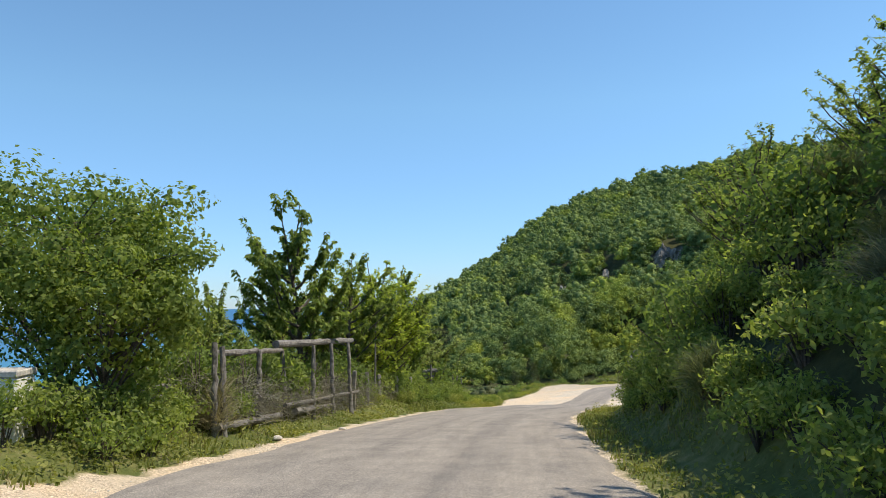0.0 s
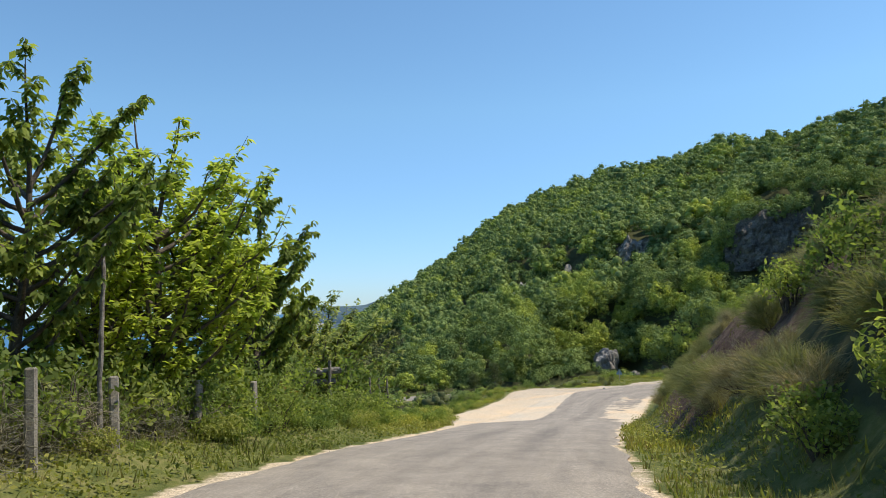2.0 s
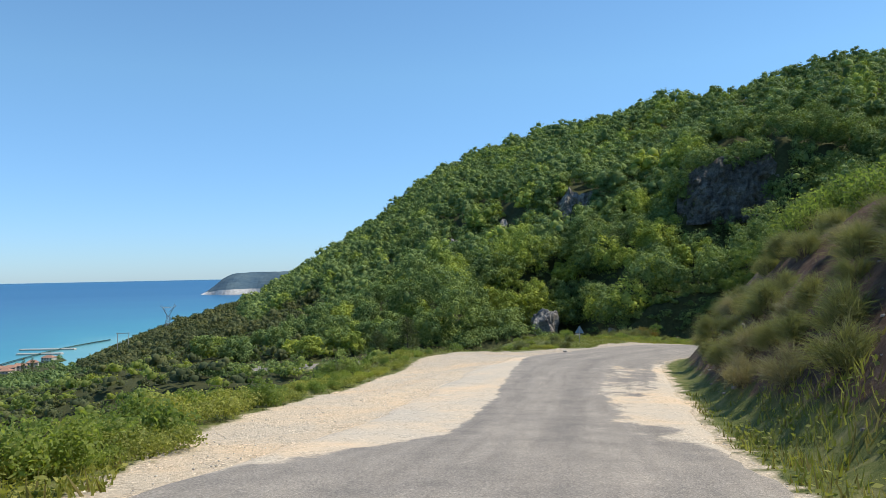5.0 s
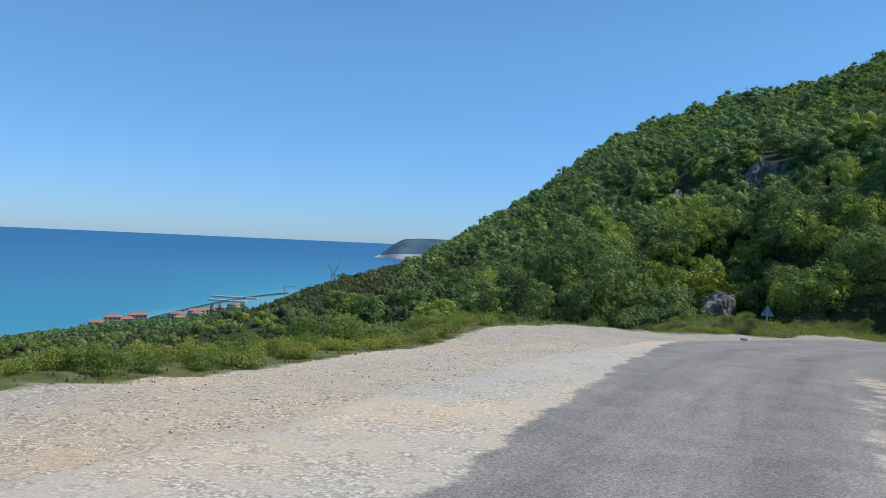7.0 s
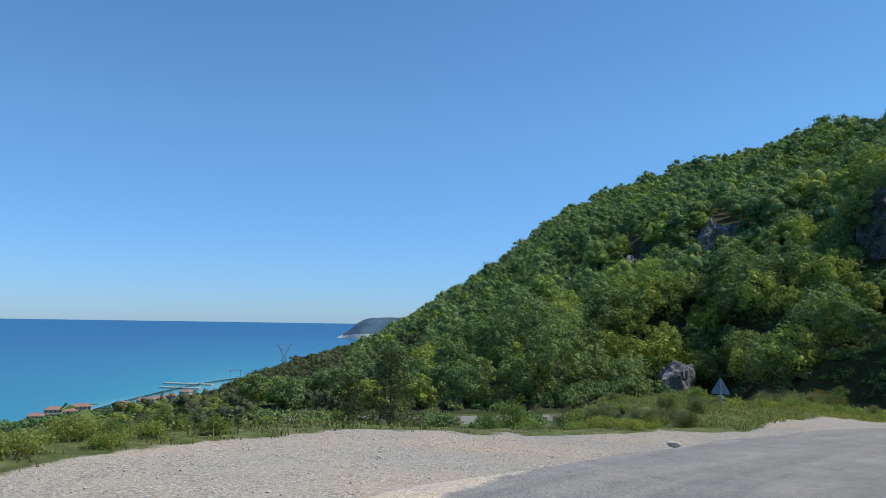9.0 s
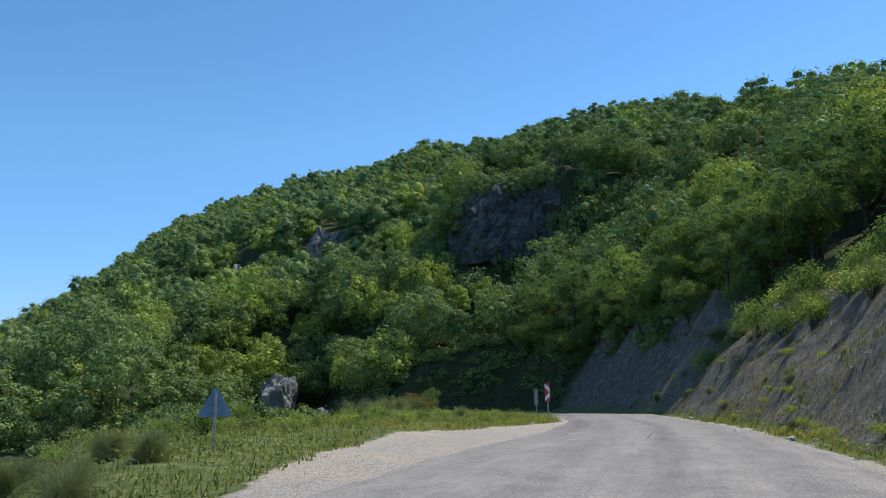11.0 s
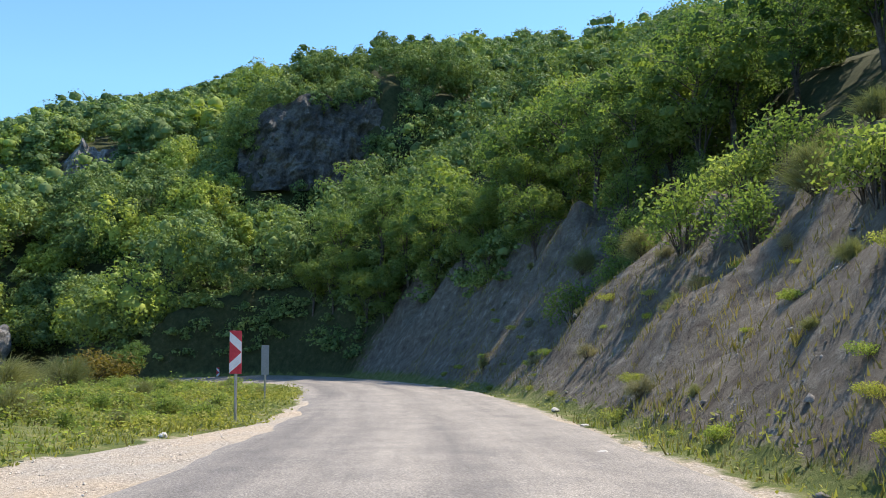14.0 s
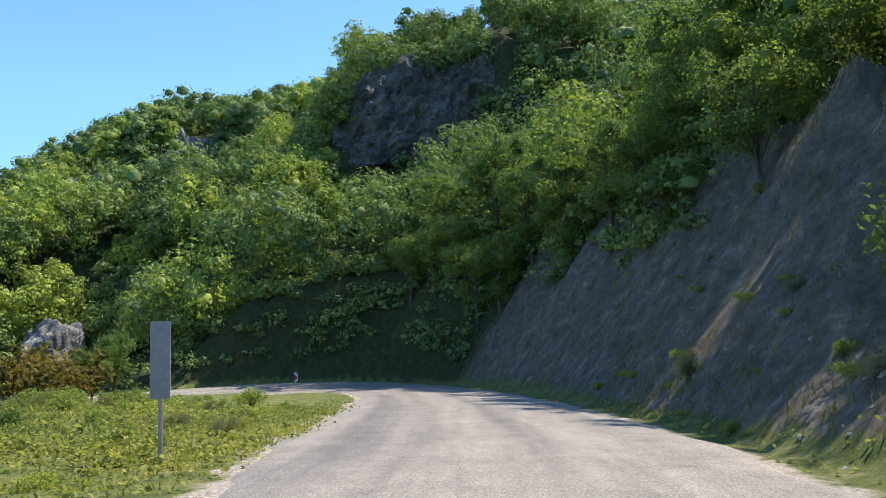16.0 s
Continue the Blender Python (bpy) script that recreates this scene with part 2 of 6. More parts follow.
def road_material():
    m, n, l, b = mat("worn_asphalt", 0.85, 0, 0.25)
    att = n.new("ShaderNodeAttribute")
    att.attribute_name = "zone"
    sep = n.new("ShaderNodeSeparateColor")
    l.new(att.outputs["Color"], sep.inputs[0])
    fine, mid = noise_tex(n, l, 42, 4, 0.85), noise_tex(n, l, 1.3, 6, 0.7)
    c = ramp(n, l, fine.outputs[0], [(0.3, (0.098, 0.092, 0.084)), (0.5, (0.24, 0.226, 0.207)), (0.7, (0.48, 0.452, 0.41))]).outputs[0]
    blotch = ramp(n, l, mid.outputs[0], [(0.35, (0.82, 0.82, 0.83)), (0.6, (1.08, 1.06, 1.04))])
    c = mix(n, l, 1.0, c, blotch.outputs[0], "MULTIPLY")
    comb, streak = n.new("ShaderNodeCombineXYZ"), n.new("ShaderNodeTexNoise")
    l.new(sep.outputs[2], comb.inputs[0])
    l.new(att.outputs["Alpha"], comb.inputs[1])
    streak.inputs["Scale"].default_value, streak.inputs["Detail"].default_value, streak.inputs["Roughness"].default_value = 1.0, 5, 0.65
    l.new(comb.outputs[0], streak.inputs["Vector"])
    lines = ramp(n, l, streak.outputs[0], [(0.3, (0.82, 0.815, 0.81)), (0.5, (1.0, 0.99, 0.97)), (0.72, (1.14, 1.12, 1.09))])
    c = mix(n, l, 1.0, c, lines.outputs[0], "MULTIPLY")
    worn = ramp(n, l, sep.outputs[0], [(0.0, (1.12, 1.1, 1.07)), (1.0, (0.64, 0.64, 0.655))])
    c = mix(n, l, 1.0, c, worn.outputs[0], "MULTIPLY")
    a = n.new("ShaderNodeMath")
    a.operation = "MULTIPLY_ADD"
    l.new(mid.outputs[0], a.inputs[0])
    a.inputs[1].default_value, a.inputs[2].default_value = 0.9, -0.45
    s = n.new("ShaderNodeMath")
    s.operation = "ADD"
    l.new(sep.outputs[1], s.inputs[0])
    l.new(a.outputs[0], s.inputs[1])
    dusty = ramp(n, l, s.outputs[0], [(0.45, (0, 0, 0)), (0.56, (1, 1, 1))])
    sand = ramp(n, l, fine.outputs[0], [(0.28, (0.33, 0.275, 0.205)), (0.46, (0.53, 0.455, 0.355)), (0.6, (0.62, 0.54, 0.43)), (0.74, (0.80, 0.72, 0.605))])
    big = noise_tex(n, l, 0.35)
    warm = ramp(n, l, big.outputs[0], [(0.40, (0.93, 0.95, 0.97)), (0.52, (1.0, 0.98, 0.95)), (0.64, (1.16, 1.04, 0.9))])
    stony, loose = pebbles(n, l, sand.outputs[0], fine, noise_tex(n, l, 2.2, 6, 0.7))
    sandy = mix(n, l, 1.0, mix(n, l, loose, sand.outputs[0], stony), warm.outputs[0], "MULTIPLY")
    c = mix(n, l, dusty.outputs[0], c, sandy)
    l.new(c, b.inputs["Base Color"])
    bump(n, l, b, fine.outputs[0], 0.5, 0.012)
    return m


def sea_material():
    m, n, l, b = mat("sea_water", 0.35, 0, 0.25)
    att = n.new("ShaderNodeAttribute")
    att.attribute_name = "zone"
    sep = n.new("ShaderNodeSeparateColor")
    l.new(att.outputs["Color"], sep.inputs[0])
    streak = noise_tex(n, l, 0.0035, 4, 0.55)
    a = n.new("ShaderNodeMath")
    a.operation = "MULTIPLY_ADD"
    l.new(streak.outputs[0], a.inputs[0])
    a.inputs[1].default_value, a.inputs[2].default_value = 0.35, -0.175
    s = n.new("ShaderNodeMath")
    s.operation = "ADD"
    l.new(sep.outputs[0], s.inputs[0])
    l.new(a.outputs[0], s.inputs[1])
    c = ramp(n, l, s.outputs[0], [(0.0, (0.14, 0.36, 0.38)), (0.15, (0.04, 0.25, 0.325)), (0.40, (0.028, 0.185, 0.295)), (0.8, (0.016, 0.115, 0.245))])
    l.new(c.outputs[0], b.inputs["Base Color"])
    w = noise_tex(n, l, 0.25, 3)
    bump(n, l, b, w.outputs[0], 0.15, 0.5)
    return m


M_GROUND, M_ROAD, M_SEA = ground_material(), road_material(), sea_material()


# ---- mesh helpers ----
def mesh_from(name, verts, faces, material, smooth=False):
    """verts: (n, 3) array; faces: (m, k) array with one k, or a list."""
    me = bpy.data.meshes.new(name)
    if isinstance(faces, np.ndarray):
        k = faces.shape[1]
        me.vertices.add(len(verts))
        me.vertices.foreach_set("co", np.asarray(verts, dtype=np.float32).ravel())
        me.loops.add(faces.size)
        me.loops.foreach_set("vertex_index", faces.astype(np.int32).ravel())
        me.polygons.add(len(faces))
        me.polygons.foreach_set("loop_start", np.arange(0, faces.size, k, dtype=np.int32))
        if smooth:
            me.polygons.foreach_set("use_smooth", np.ones(len(faces), dtype=bool))
        me.update(calc_edges=True)
    else:
        me.from_pydata([tuple(v) for v in verts], [], faces)
        if smooth:
            for p in me.polygons:
                p.use_smooth = True
    me.materials.append(material)
    return me


def part(name, me, parent, label=""):
    ob = new(name, me)
    ob.parent = parent
    return tagged(ob, label)


def bm_mesh(name, bm, material, smooth=False):
    me = bpy.data.meshes.new(name)
    bm.to_mesh(me)
    bm.free()
    me.materials.append(material)
    if smooth:
        for p in me.polygons:
            p.use_smooth = True
    return me


def box_bm(sx, sy, sz, x=0, y=0, z=0, bevel=0.0, bm=None, turn=None):
    """A box with its base centre at x, y, z."""
    own = bm is None
    bm = bmesh.new() if own else bm
    r = bmesh.ops.create_cube(bm, size=1.0)
    m = Matrix.Translation((x, y, z + sz / 2)) @ (turn or Matrix()) @ Matrix.Diagonal((sx, sy, sz, 1))
    bmesh.ops.transform(bm, matrix=m, verts=r["verts"])
    if bevel:
        es = {e for v in r["verts"] for e in v.link_edges}
        bmesh.ops.bevel(bm, geom=list(es), offset=bevel, segments=1, affect="EDGES")
    return bm


def tube(path, radii, sides=7):
    """A tapered tube along a path; returns verts and quads."""
    path = np.asarray(path, float)
    d = np.gradient(path, axis=0)
    d /= np.linalg.norm(d, axis=1)[:, None] + 1e-9
    ref = np.array([0.31, 0.95, 0.05]) if abs(d[:, 2]).mean() > 0.6 else np.array([0, 0, 1.0])
    a = np.cross(d, ref)
    a /= np.linalg.norm(a, axis=1)[:, None] + 1e-9
    b = np.cross(d, a)
    ang = np.linspace(0, 2 * np.pi, sides, endpoint=False)
    r = np.asarray(radii, float)[:, None, None]
    v = path[:, None] + r * (np.cos(ang)[None, :, None] * a[:, None] + np.sin(ang)[None, :, None] * b[:, None])
    n = len(path)
    i, j = np.meshgrid(np.arange(n - 1), np.arange(sides), indexing="ij")
    f = np.stack([i * sides + j, i * sides + (j + 1) % sides, (i + 1) * sides + (j + 1) % sides, (i + 1) * sides + j], -1).reshape(-1, 4)
    return v.reshape(-1, 3), f


def joined(pieces):
    vs, fs, o = [], [], 0
    for v, f in pieces:
        vs.append(v)
        fs.append(f + o)
        o += len(v)
    return np.vstack(vs), np.vstack(fs)


def leaves(rng, centres, out, size, aspect=0.55, spread=0.9):
    """A pointed leaf (rhombus) at every centre, facing roughly along out."""
    n = len(centres)
    nrm = out + rng.normal(0, spread, (n, 3))
    nrm /= np.linalg.norm(nrm, axis=1)[:, None] + 1e-9
    t = np.cross(nrm, rng.normal(0, 1, (n, 3)))
    t /= np.linalg.norm(t, axis=1)[:, None] + 1e-9
    b = np.cross(nrm, t)
    s = (size * rng.uniform(0.6, 1.35, n))[:, None]
    v = np.stack([centres - t * s * 0.5, centres + b * s * aspect * 0.5 + nrm * s * 0.08, centres + t * s * 0.5, centres - b * s * aspect * 0.5 + nrm * s * 0.08], 1)
    return v.reshape(-1, 3), np.arange(4 * n).reshape(-1, 4)


def blob_points(rng, n, centre, radii, shell=0.55):
    d = rng.normal(0, 1, (n, 3))
    d /= np.linalg.norm(d, axis=1)[:, None]
    r = rng.uniform(shell ** 3, 1, n) ** (1 / 3)
    lump = 1 + 0.22 * np.sin(3.1 * d[:, 0] + 5 * d[:, 2] + centre[0]) * np.cos(4.3 * d[:, 1] + centre[1])
    return np.asarray(centre) + d * (r * lump)[:, None] * np.asarray(radii), d


# ---- the lie of the land ----
# road centreline: x, y, z of the surface
ROAD = [(-1.5, -60, 6.6), (-1.2, -30, 3.6), (-0.75, -0.8, 0.5), (-0.35, 7.5, -0.35), (0.5, 16.8, -1.3), (1.75, 24.9, -2.2), (3.0, 30.4, -2.8), (6.0, 43.5, -4.55),
        (8.9, 52.4, -5.65), (10.7, 57.8, -6.02), (12.9, 63.9, -6.25), (15.6, 70.2, -6.7), (20.3, 77.0, -7.3), (26.5, 83.7, -7.8), (31.4, 89.3, -8.5), (36.5, 95.2, -9.2),
        (43.6, 105.0, -10.35), (49.2, 113.8, -11.2), (54.6, 124.0, -12.35), (59.2, 134.0, -13.45), (62.2, 144.0, -14.4), (62.0, 151.5, -14.95), (57.5, 156.8, -15.3), (50.0, 158.6, -15.5), (40.0, 157.0, -15.7), (28.0, 152.5, -15.7), (15, 148.5, -15.8), (0, 149.5, -16.2), (-16, 159, -17.5)]
HALF = 3.25


def smooth01(a, b, x):
    t = np.clip((x - a) / (b - a), 0, 1)
    return t * t * (3 - 2 * t)


def centreline():
    p = np.array(ROAD, float)
    k = np.concatenate([[0], np.cumsum(np.linalg.norm(np.diff(p[:, :2], axis=0), axis=1))])
    s = np.arange(0, k[-1], 0.8)
    q = np.stack([np.interp(s, k, p[:, i]) for i in range(3)], 1)
    w = np.hanning(13)
    w /= w.sum()
    pad = np.vstack([np.repeat(q[:1], 6, 0), q, np.repeat(q[-1:], 6, 0)])
    return np.stack([np.convolve(pad[:, i], w, "valid") for i in range(3)], 1)


CL = centreline()
TAN = np.gradient(CL[:, :2], axis=0)
TAN /= np.linalg.norm(TAN, axis=1)[:, None]
RIGHT = np.stack([TAN[:, 1], -TAN[:, 0]], 1)
ALONG = np.concatenate([[0], np.cumsum(np.linalg.norm(np.diff(CL[:, :2], axis=0), axis=1))])


def near_road(x, y):
    """Index of the nearest centreline sample and the signed distance, right positive."""
    p = np.stack([x, y], 1)
    idx, dist = np.empty(len(p), int), np.empty(len(p))
    for a in range(0, len(p), 20000):
        q = p[a:a + 20000]
        d2 = ((q[:, None] - CL[None, :, :2]) ** 2).sum(-1)
        i = d2.argmin(1)
        idx[a:a + 20000] = i
        dv = q - CL[i, :2]
        side = (dv * RIGHT[i]).sum(1)
        dist[a:a + 20000] = np.sqrt(d2[np.arange(len(q)), i]) * np.where(side >= 0, 1, -1)
    return idx, dist


def wave(x, y, scale, seed=0.0):
    """Cheap smooth unevenness, about -1 to 1."""
    x, y = x / scale + seed, y / scale - 1.7 * seed
    return (np.sin(1.3 * x + 0.7 * y + 1.1 * np.sin(0.9 * y)) + np.sin(-0.8 * x + 1.5 * y + 1.3 * np.sin(1.1 * x + 2)) + np.sin(2.3 * x - 1.9 * y + np.sin(1.7 * x))) / 3


OX, OY = 9.4, 52.4
# by bearing (degrees right of +y, seen from OX, OY): ridge distance, ridge height of the ground, foot distance and height
BEAR = [-180, -100, -60, -40, -34, -28, -22, -18, -13.8, -7.5, -2.2, 2.5, 5.8, 9.9, 15.3, 24.7, 38, 46, 70, 110, 150, 180]
RIDGE = [700, 600, 560, 640, 720, 800, 760, 560, 480, 560, 540, 520, 490, 460, 420, 330, 268, 205, 190, 180, 500, 700]
TOP = [-60, -100, -100, -99, -98, -98, -90, -55, -33, -23, 9, 37, 58, 70, 76, 68, 64, 42, 46, 45, 10, -60]
FOOT = [30, 30, 45, 50, 55, 60, 75, 90, 100, 100, 98, 96, 96, 98, 100, 100, 99, 98, 60, 40, 30, 30]
FOOTZ = [2, -8, -14, -16, -17, -18, -19, -20, -20, -19, -17, -15, -13, -12, -12, -12, -10.5, -9, 2, 6, 5, 2]
BEND = [1, 1, 1, 1, 1, 1, 1, 1, 1, 1, 1.1, 1.15, 1.15, 1.1, 1.05, 1.0, 0.95, 0.9, 0.9, 1, 1, 1]


def far_land(x, y):
    az, r = np.degrees(np.arctan2(x - OX, y - OY)), np.hypot(x - OX, y - OY)
    D, Z, F, FZ, P = (np.interp(az, BEAR, c) for c in (RIDGE, TOP, FOOT, FOOTZ, BEND))
    t = np.clip((r - F) / (D - F), 0, 1)
    z = FZ + (Z - FZ) * t ** P
    z = np.where(r > D, Z - (r - D) * np.where(Z > -80, 0.22, 0.05), z)
    return np.maximum(z + 2.4 * wave(x, y, 20) * smooth01(40, 120, r) * (1 - 0.6 * t) + 6.5 * wave(x, y, 42, 3) * smooth01(100, 200, r) * (Z > -40) * (1 - 0.85 * t), -112)


# steps in the hillside above the bend: middle, heading, reach to either side, height, depth behind
SCARPS = [(84.9, 179.8, 118, -14, 21, 11.6, 60), (55.0, 236.5, 129, -24, 24, 6.0, 60)]


def scarp(x, y, cx, cy, turn, u0, u1, h, back):
    a = np.radians(turn)
    u = (x - cx) * np.sin(a) + (y - cy) * np.cos(a)
    v = -(x - cx) * np.cos(a) + (y - cy) * np.sin(a)
    along = smooth01(u0 - 3, u0 + 3, u) * (1 - smooth01(u1 - 10, u1 + 8, u))
    return u, v, along * (h * smooth01(-1.2, 1.6, v) * (1 - smooth01(back * 0.3, back, v)) - 0.35 * h * np.exp(-((v + 5.5) / 4) ** 2))


def hollow(x, y):
    """How far a point lies inside the gully that holds the big boulder, 0 to 1."""
    side = abs(x - np.interp(y, [146, 188], [38.5, 44.5]))
    return (1 - smooth01(6.5, 19, side)) * smooth01(160.3, 164, y) * (1 - smooth01(189, 208, y))


def land(x, y):
    """Height of the ground at points x, y."""
    x, y = np.asarray(x, float).ravel(), np.asarray(y, float).ravel()
    i, d = near_road(x, y)
    zr, yy = CL[i, 2], CL[i, 1]
    s = ALONG[i]
    tail = smooth01(ALONG[-1] - 62, ALONG[-1] - 36, s)
    late = smooth01(75, 105, yy)
    # right: verge, cut bank, hill
    verge = 0.75 + 0.3 * wave(x, y, 5)
    up = np.maximum(d - HALF - verge, 0)
    apex = ALONG[np.argmin(np.hypot(CL[:, 0] - 62.0, CL[:, 1] - 151.5))]
    leg = smooth01(apex - 4, apex + 22, s)
    crest = smooth01(103, 125, yy) * (1 - leg)
    high = (4.5 + 0.9 * late + 1.7 * crest - 1.6 * leg) * (1 - 0.93 * tail)
    rise = up * (1.12 - 0.14 * late + 0.14 * wave(x, y, 6, 2)) * (1 - 0.6 * tail)
    hill = np.minimum(rise, high + np.maximum(rise - high, 0) * (0.28 + 0.36 * late) * (1 - 0.72 * leg))
    face = np.minimum(up * (0.98 + 0.40 * crest + 0.9 * smooth01(apex - 14, apex + 4, s) + 0.14 * wave(x, y, 6, 2)) * (1 - 0.6 * tail), high + 1.6 * crest - 0.6 * leg * (1 - tail))
    bank = np.maximum(hill, face)
    ribs = 1.3 * crest * wave(s + 0.55 * up, 0.25 * up, 2.1, 9) * smooth01(0.3, 3, up)
    gully = ribs * (1 - smooth01(9, 14, up)) + ((0.36 - 0.16 * crest) * wave(s * 1.1 + up * 0.6, up * 0.4, 1.3, 5) + 0.3 * wave(x, y, 1.5, 2) + 0.12 * wave(s * 3.4 + up, up, 1.0, 1)) * smooth01(0.2, 2, up) * (1 - smooth01(8, 14, up))
    right = bank + gully + 0.1 * smooth01(0, 1.0, d - HALF) * (1 - smooth01(0, 1, up)) * wave(x, y, 1.5)
    # left: verge, then the fall to the sea
    dl = -d - HALF
    fence = 1 - smooth01(36, 46, yy)
    knoll = smooth01(80, 92, yy)
    lip = 5.5 * fence + (1 - fence) * (1 - knoll) * (gravel_edge(yy) + 0.7) + knoll * 13
    left = fence * 0.5 * smooth01(0.4, 2.2, dl) + knoll * (0.3 - 0.45 * smooth01(8, 14, dl)) * smooth01(2, 6, dl) + 0.07 * wave(x, y, 2.0) * smooth01(0.2, 1.5, dl)
    left = left - 0.34 * smooth01(0.2, 3.2, dl) * smooth01(56, 62, yy) * (1 - smooth01(65, 69.5, yy))
    left = left - np.maximum(dl - lip, 0) * (0.30 + 0.25 * (1 - fence) * (1 - knoll)) * smooth01(0, 4, dl - lip)
    near = zr + np.where(d > 0, np.where(d > HALF, right, 0), np.where(dl > 0, left, 0)) - 0.05
    w = np.where(d > 0, smooth01(26 - 22 * tail, 90 - 45 * tail, d), smooth01(14, 60, dl))
    z = near * (1 - w) + far_land(x, y) * w
    for k in SCARPS:
        z = z + scarp(x, y, *k)[2]
    z = z - 1.9 * np.exp(-((x - 57.4) / 3.2) ** 2 - ((y - 109) / 3.6) ** 2)
    z = z - 7.5 * np.exp(-((x - 36) / 17) ** 2 - ((y - 250) / 30) ** 2)
    h = hollow(x, y)
    return z + (np.minimum(z, -15.8 - 0.03 * (y - 162)) - z) * h


def axis(lo, a, b, hi, step):
    """Grid lines: even between a and b, wider and wider outside."""
    mid = np.arange(a, b, step)

    def out(n, span):
        k = np.linspace(0, 1, n + 1)[1:]
        return span * (0.12 * k + 0.88 * k ** 3)
    return np.concatenate([(a - out(70, a - lo))[::-1], mid, b + out(70, hi - b)])


def build_ground():
    gx, gy = axis(-1500, -16, 74, 900, 0.5), axis(-500, -8, 172, 1700, 0.5)
    X, Y = np.meshgrid(gx, gy)
    x, y = X.ravel(), Y.ravel()
    z = land(x, y)
    i, d = near_road(x, y)
    yy, dl = CL[i, 1], -d - HALF
    r = np.hypot(x - OX, y - OY)
    az = np.degrees(np.arctan2(x - OX, y - OY))
    late = smooth01(75, 105, yy)
    earth = smooth01(HALF + 0.5, HALF + 1.4, d) * (1 - smooth01(10, 17, d)) * 0.8 * smooth01(30, 38, yy) * (1 - smooth01(ALONG[-1] - 62, ALONG[-1] - 50, ALONG[i]))
    apex = ALONG[np.argmin(np.hypot(CL[:, 0] - 62.0, CL[:, 1] - 151.5))]
    # bend bank: dark soil and forest floor, with tree shade partly coloured in
    bend = smooth01(apex - 10, apex - 5, ALONG[i]) * (d > 0)
    earth = earth * (1 - 0.6 * bend)
    outer = gravel_edge(yy)
    grav = np.where(d < 0, (1 - smooth01(-0.5, 0.5, dl - outer)), 0) * (dl > -3)
    grav = np.maximum(grav, (1 - smooth01(0.1, 0.65, np.where(d > 0, d - right_half(yy), -d - left_half(yy)))) * 0.62) * (1 - 0.75 * bend)
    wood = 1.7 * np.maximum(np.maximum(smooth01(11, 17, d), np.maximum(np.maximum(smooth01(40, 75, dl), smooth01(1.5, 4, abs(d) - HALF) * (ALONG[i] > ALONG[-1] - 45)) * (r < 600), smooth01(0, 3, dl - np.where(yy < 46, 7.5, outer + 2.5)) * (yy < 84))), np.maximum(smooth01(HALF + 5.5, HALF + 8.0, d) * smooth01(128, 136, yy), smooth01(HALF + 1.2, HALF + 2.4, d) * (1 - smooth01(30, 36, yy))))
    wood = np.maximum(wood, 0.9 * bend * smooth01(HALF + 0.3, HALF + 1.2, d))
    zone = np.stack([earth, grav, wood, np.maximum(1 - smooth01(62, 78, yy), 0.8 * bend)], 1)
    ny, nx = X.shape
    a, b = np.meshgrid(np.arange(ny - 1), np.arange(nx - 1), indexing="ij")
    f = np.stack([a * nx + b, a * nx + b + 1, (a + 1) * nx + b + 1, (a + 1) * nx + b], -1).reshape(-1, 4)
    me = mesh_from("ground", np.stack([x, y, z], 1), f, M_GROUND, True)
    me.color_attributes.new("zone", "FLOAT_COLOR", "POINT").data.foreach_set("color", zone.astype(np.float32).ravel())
    tagged(new("ground", me), "grassy hillside with bare earth banks and gravel shoulders", "ground", kind="structure")


def gravel_edge(yy):
    """How far the gravel reaches left of the asphalt."""
    return np.interp(yy, [-60, 2, 6, 10, 20, 42, 46, 50, 57, 67, 73, 77, 80, 85, 90.5, 94, 100, 105, 110, 200], [0.3, 1.5, 1.2, 0.5, 0.3, 0.2, 0.8, 2.4, 3.1, 3.8, 4.6, 1.6, 0.8, 2.5, 3.6, 3.1, 2.0, 0.0, -0.25, -0.1])


def left_half(yy):
    return np.interp(yy, [84, 92, 100, 104, 110, 114, 120, 126, 132], [3.25, 3.05, 2.9, 2.6, 2.6, 3.3, 3.6, 3.5, 3.25])


def right_half(yy):
    return np.interp(yy, [0, 18, 27, 35, 42, 50, 56], [2.85, 2.75, 2.4, 2.4, 2.7, 2.95, 3.25])


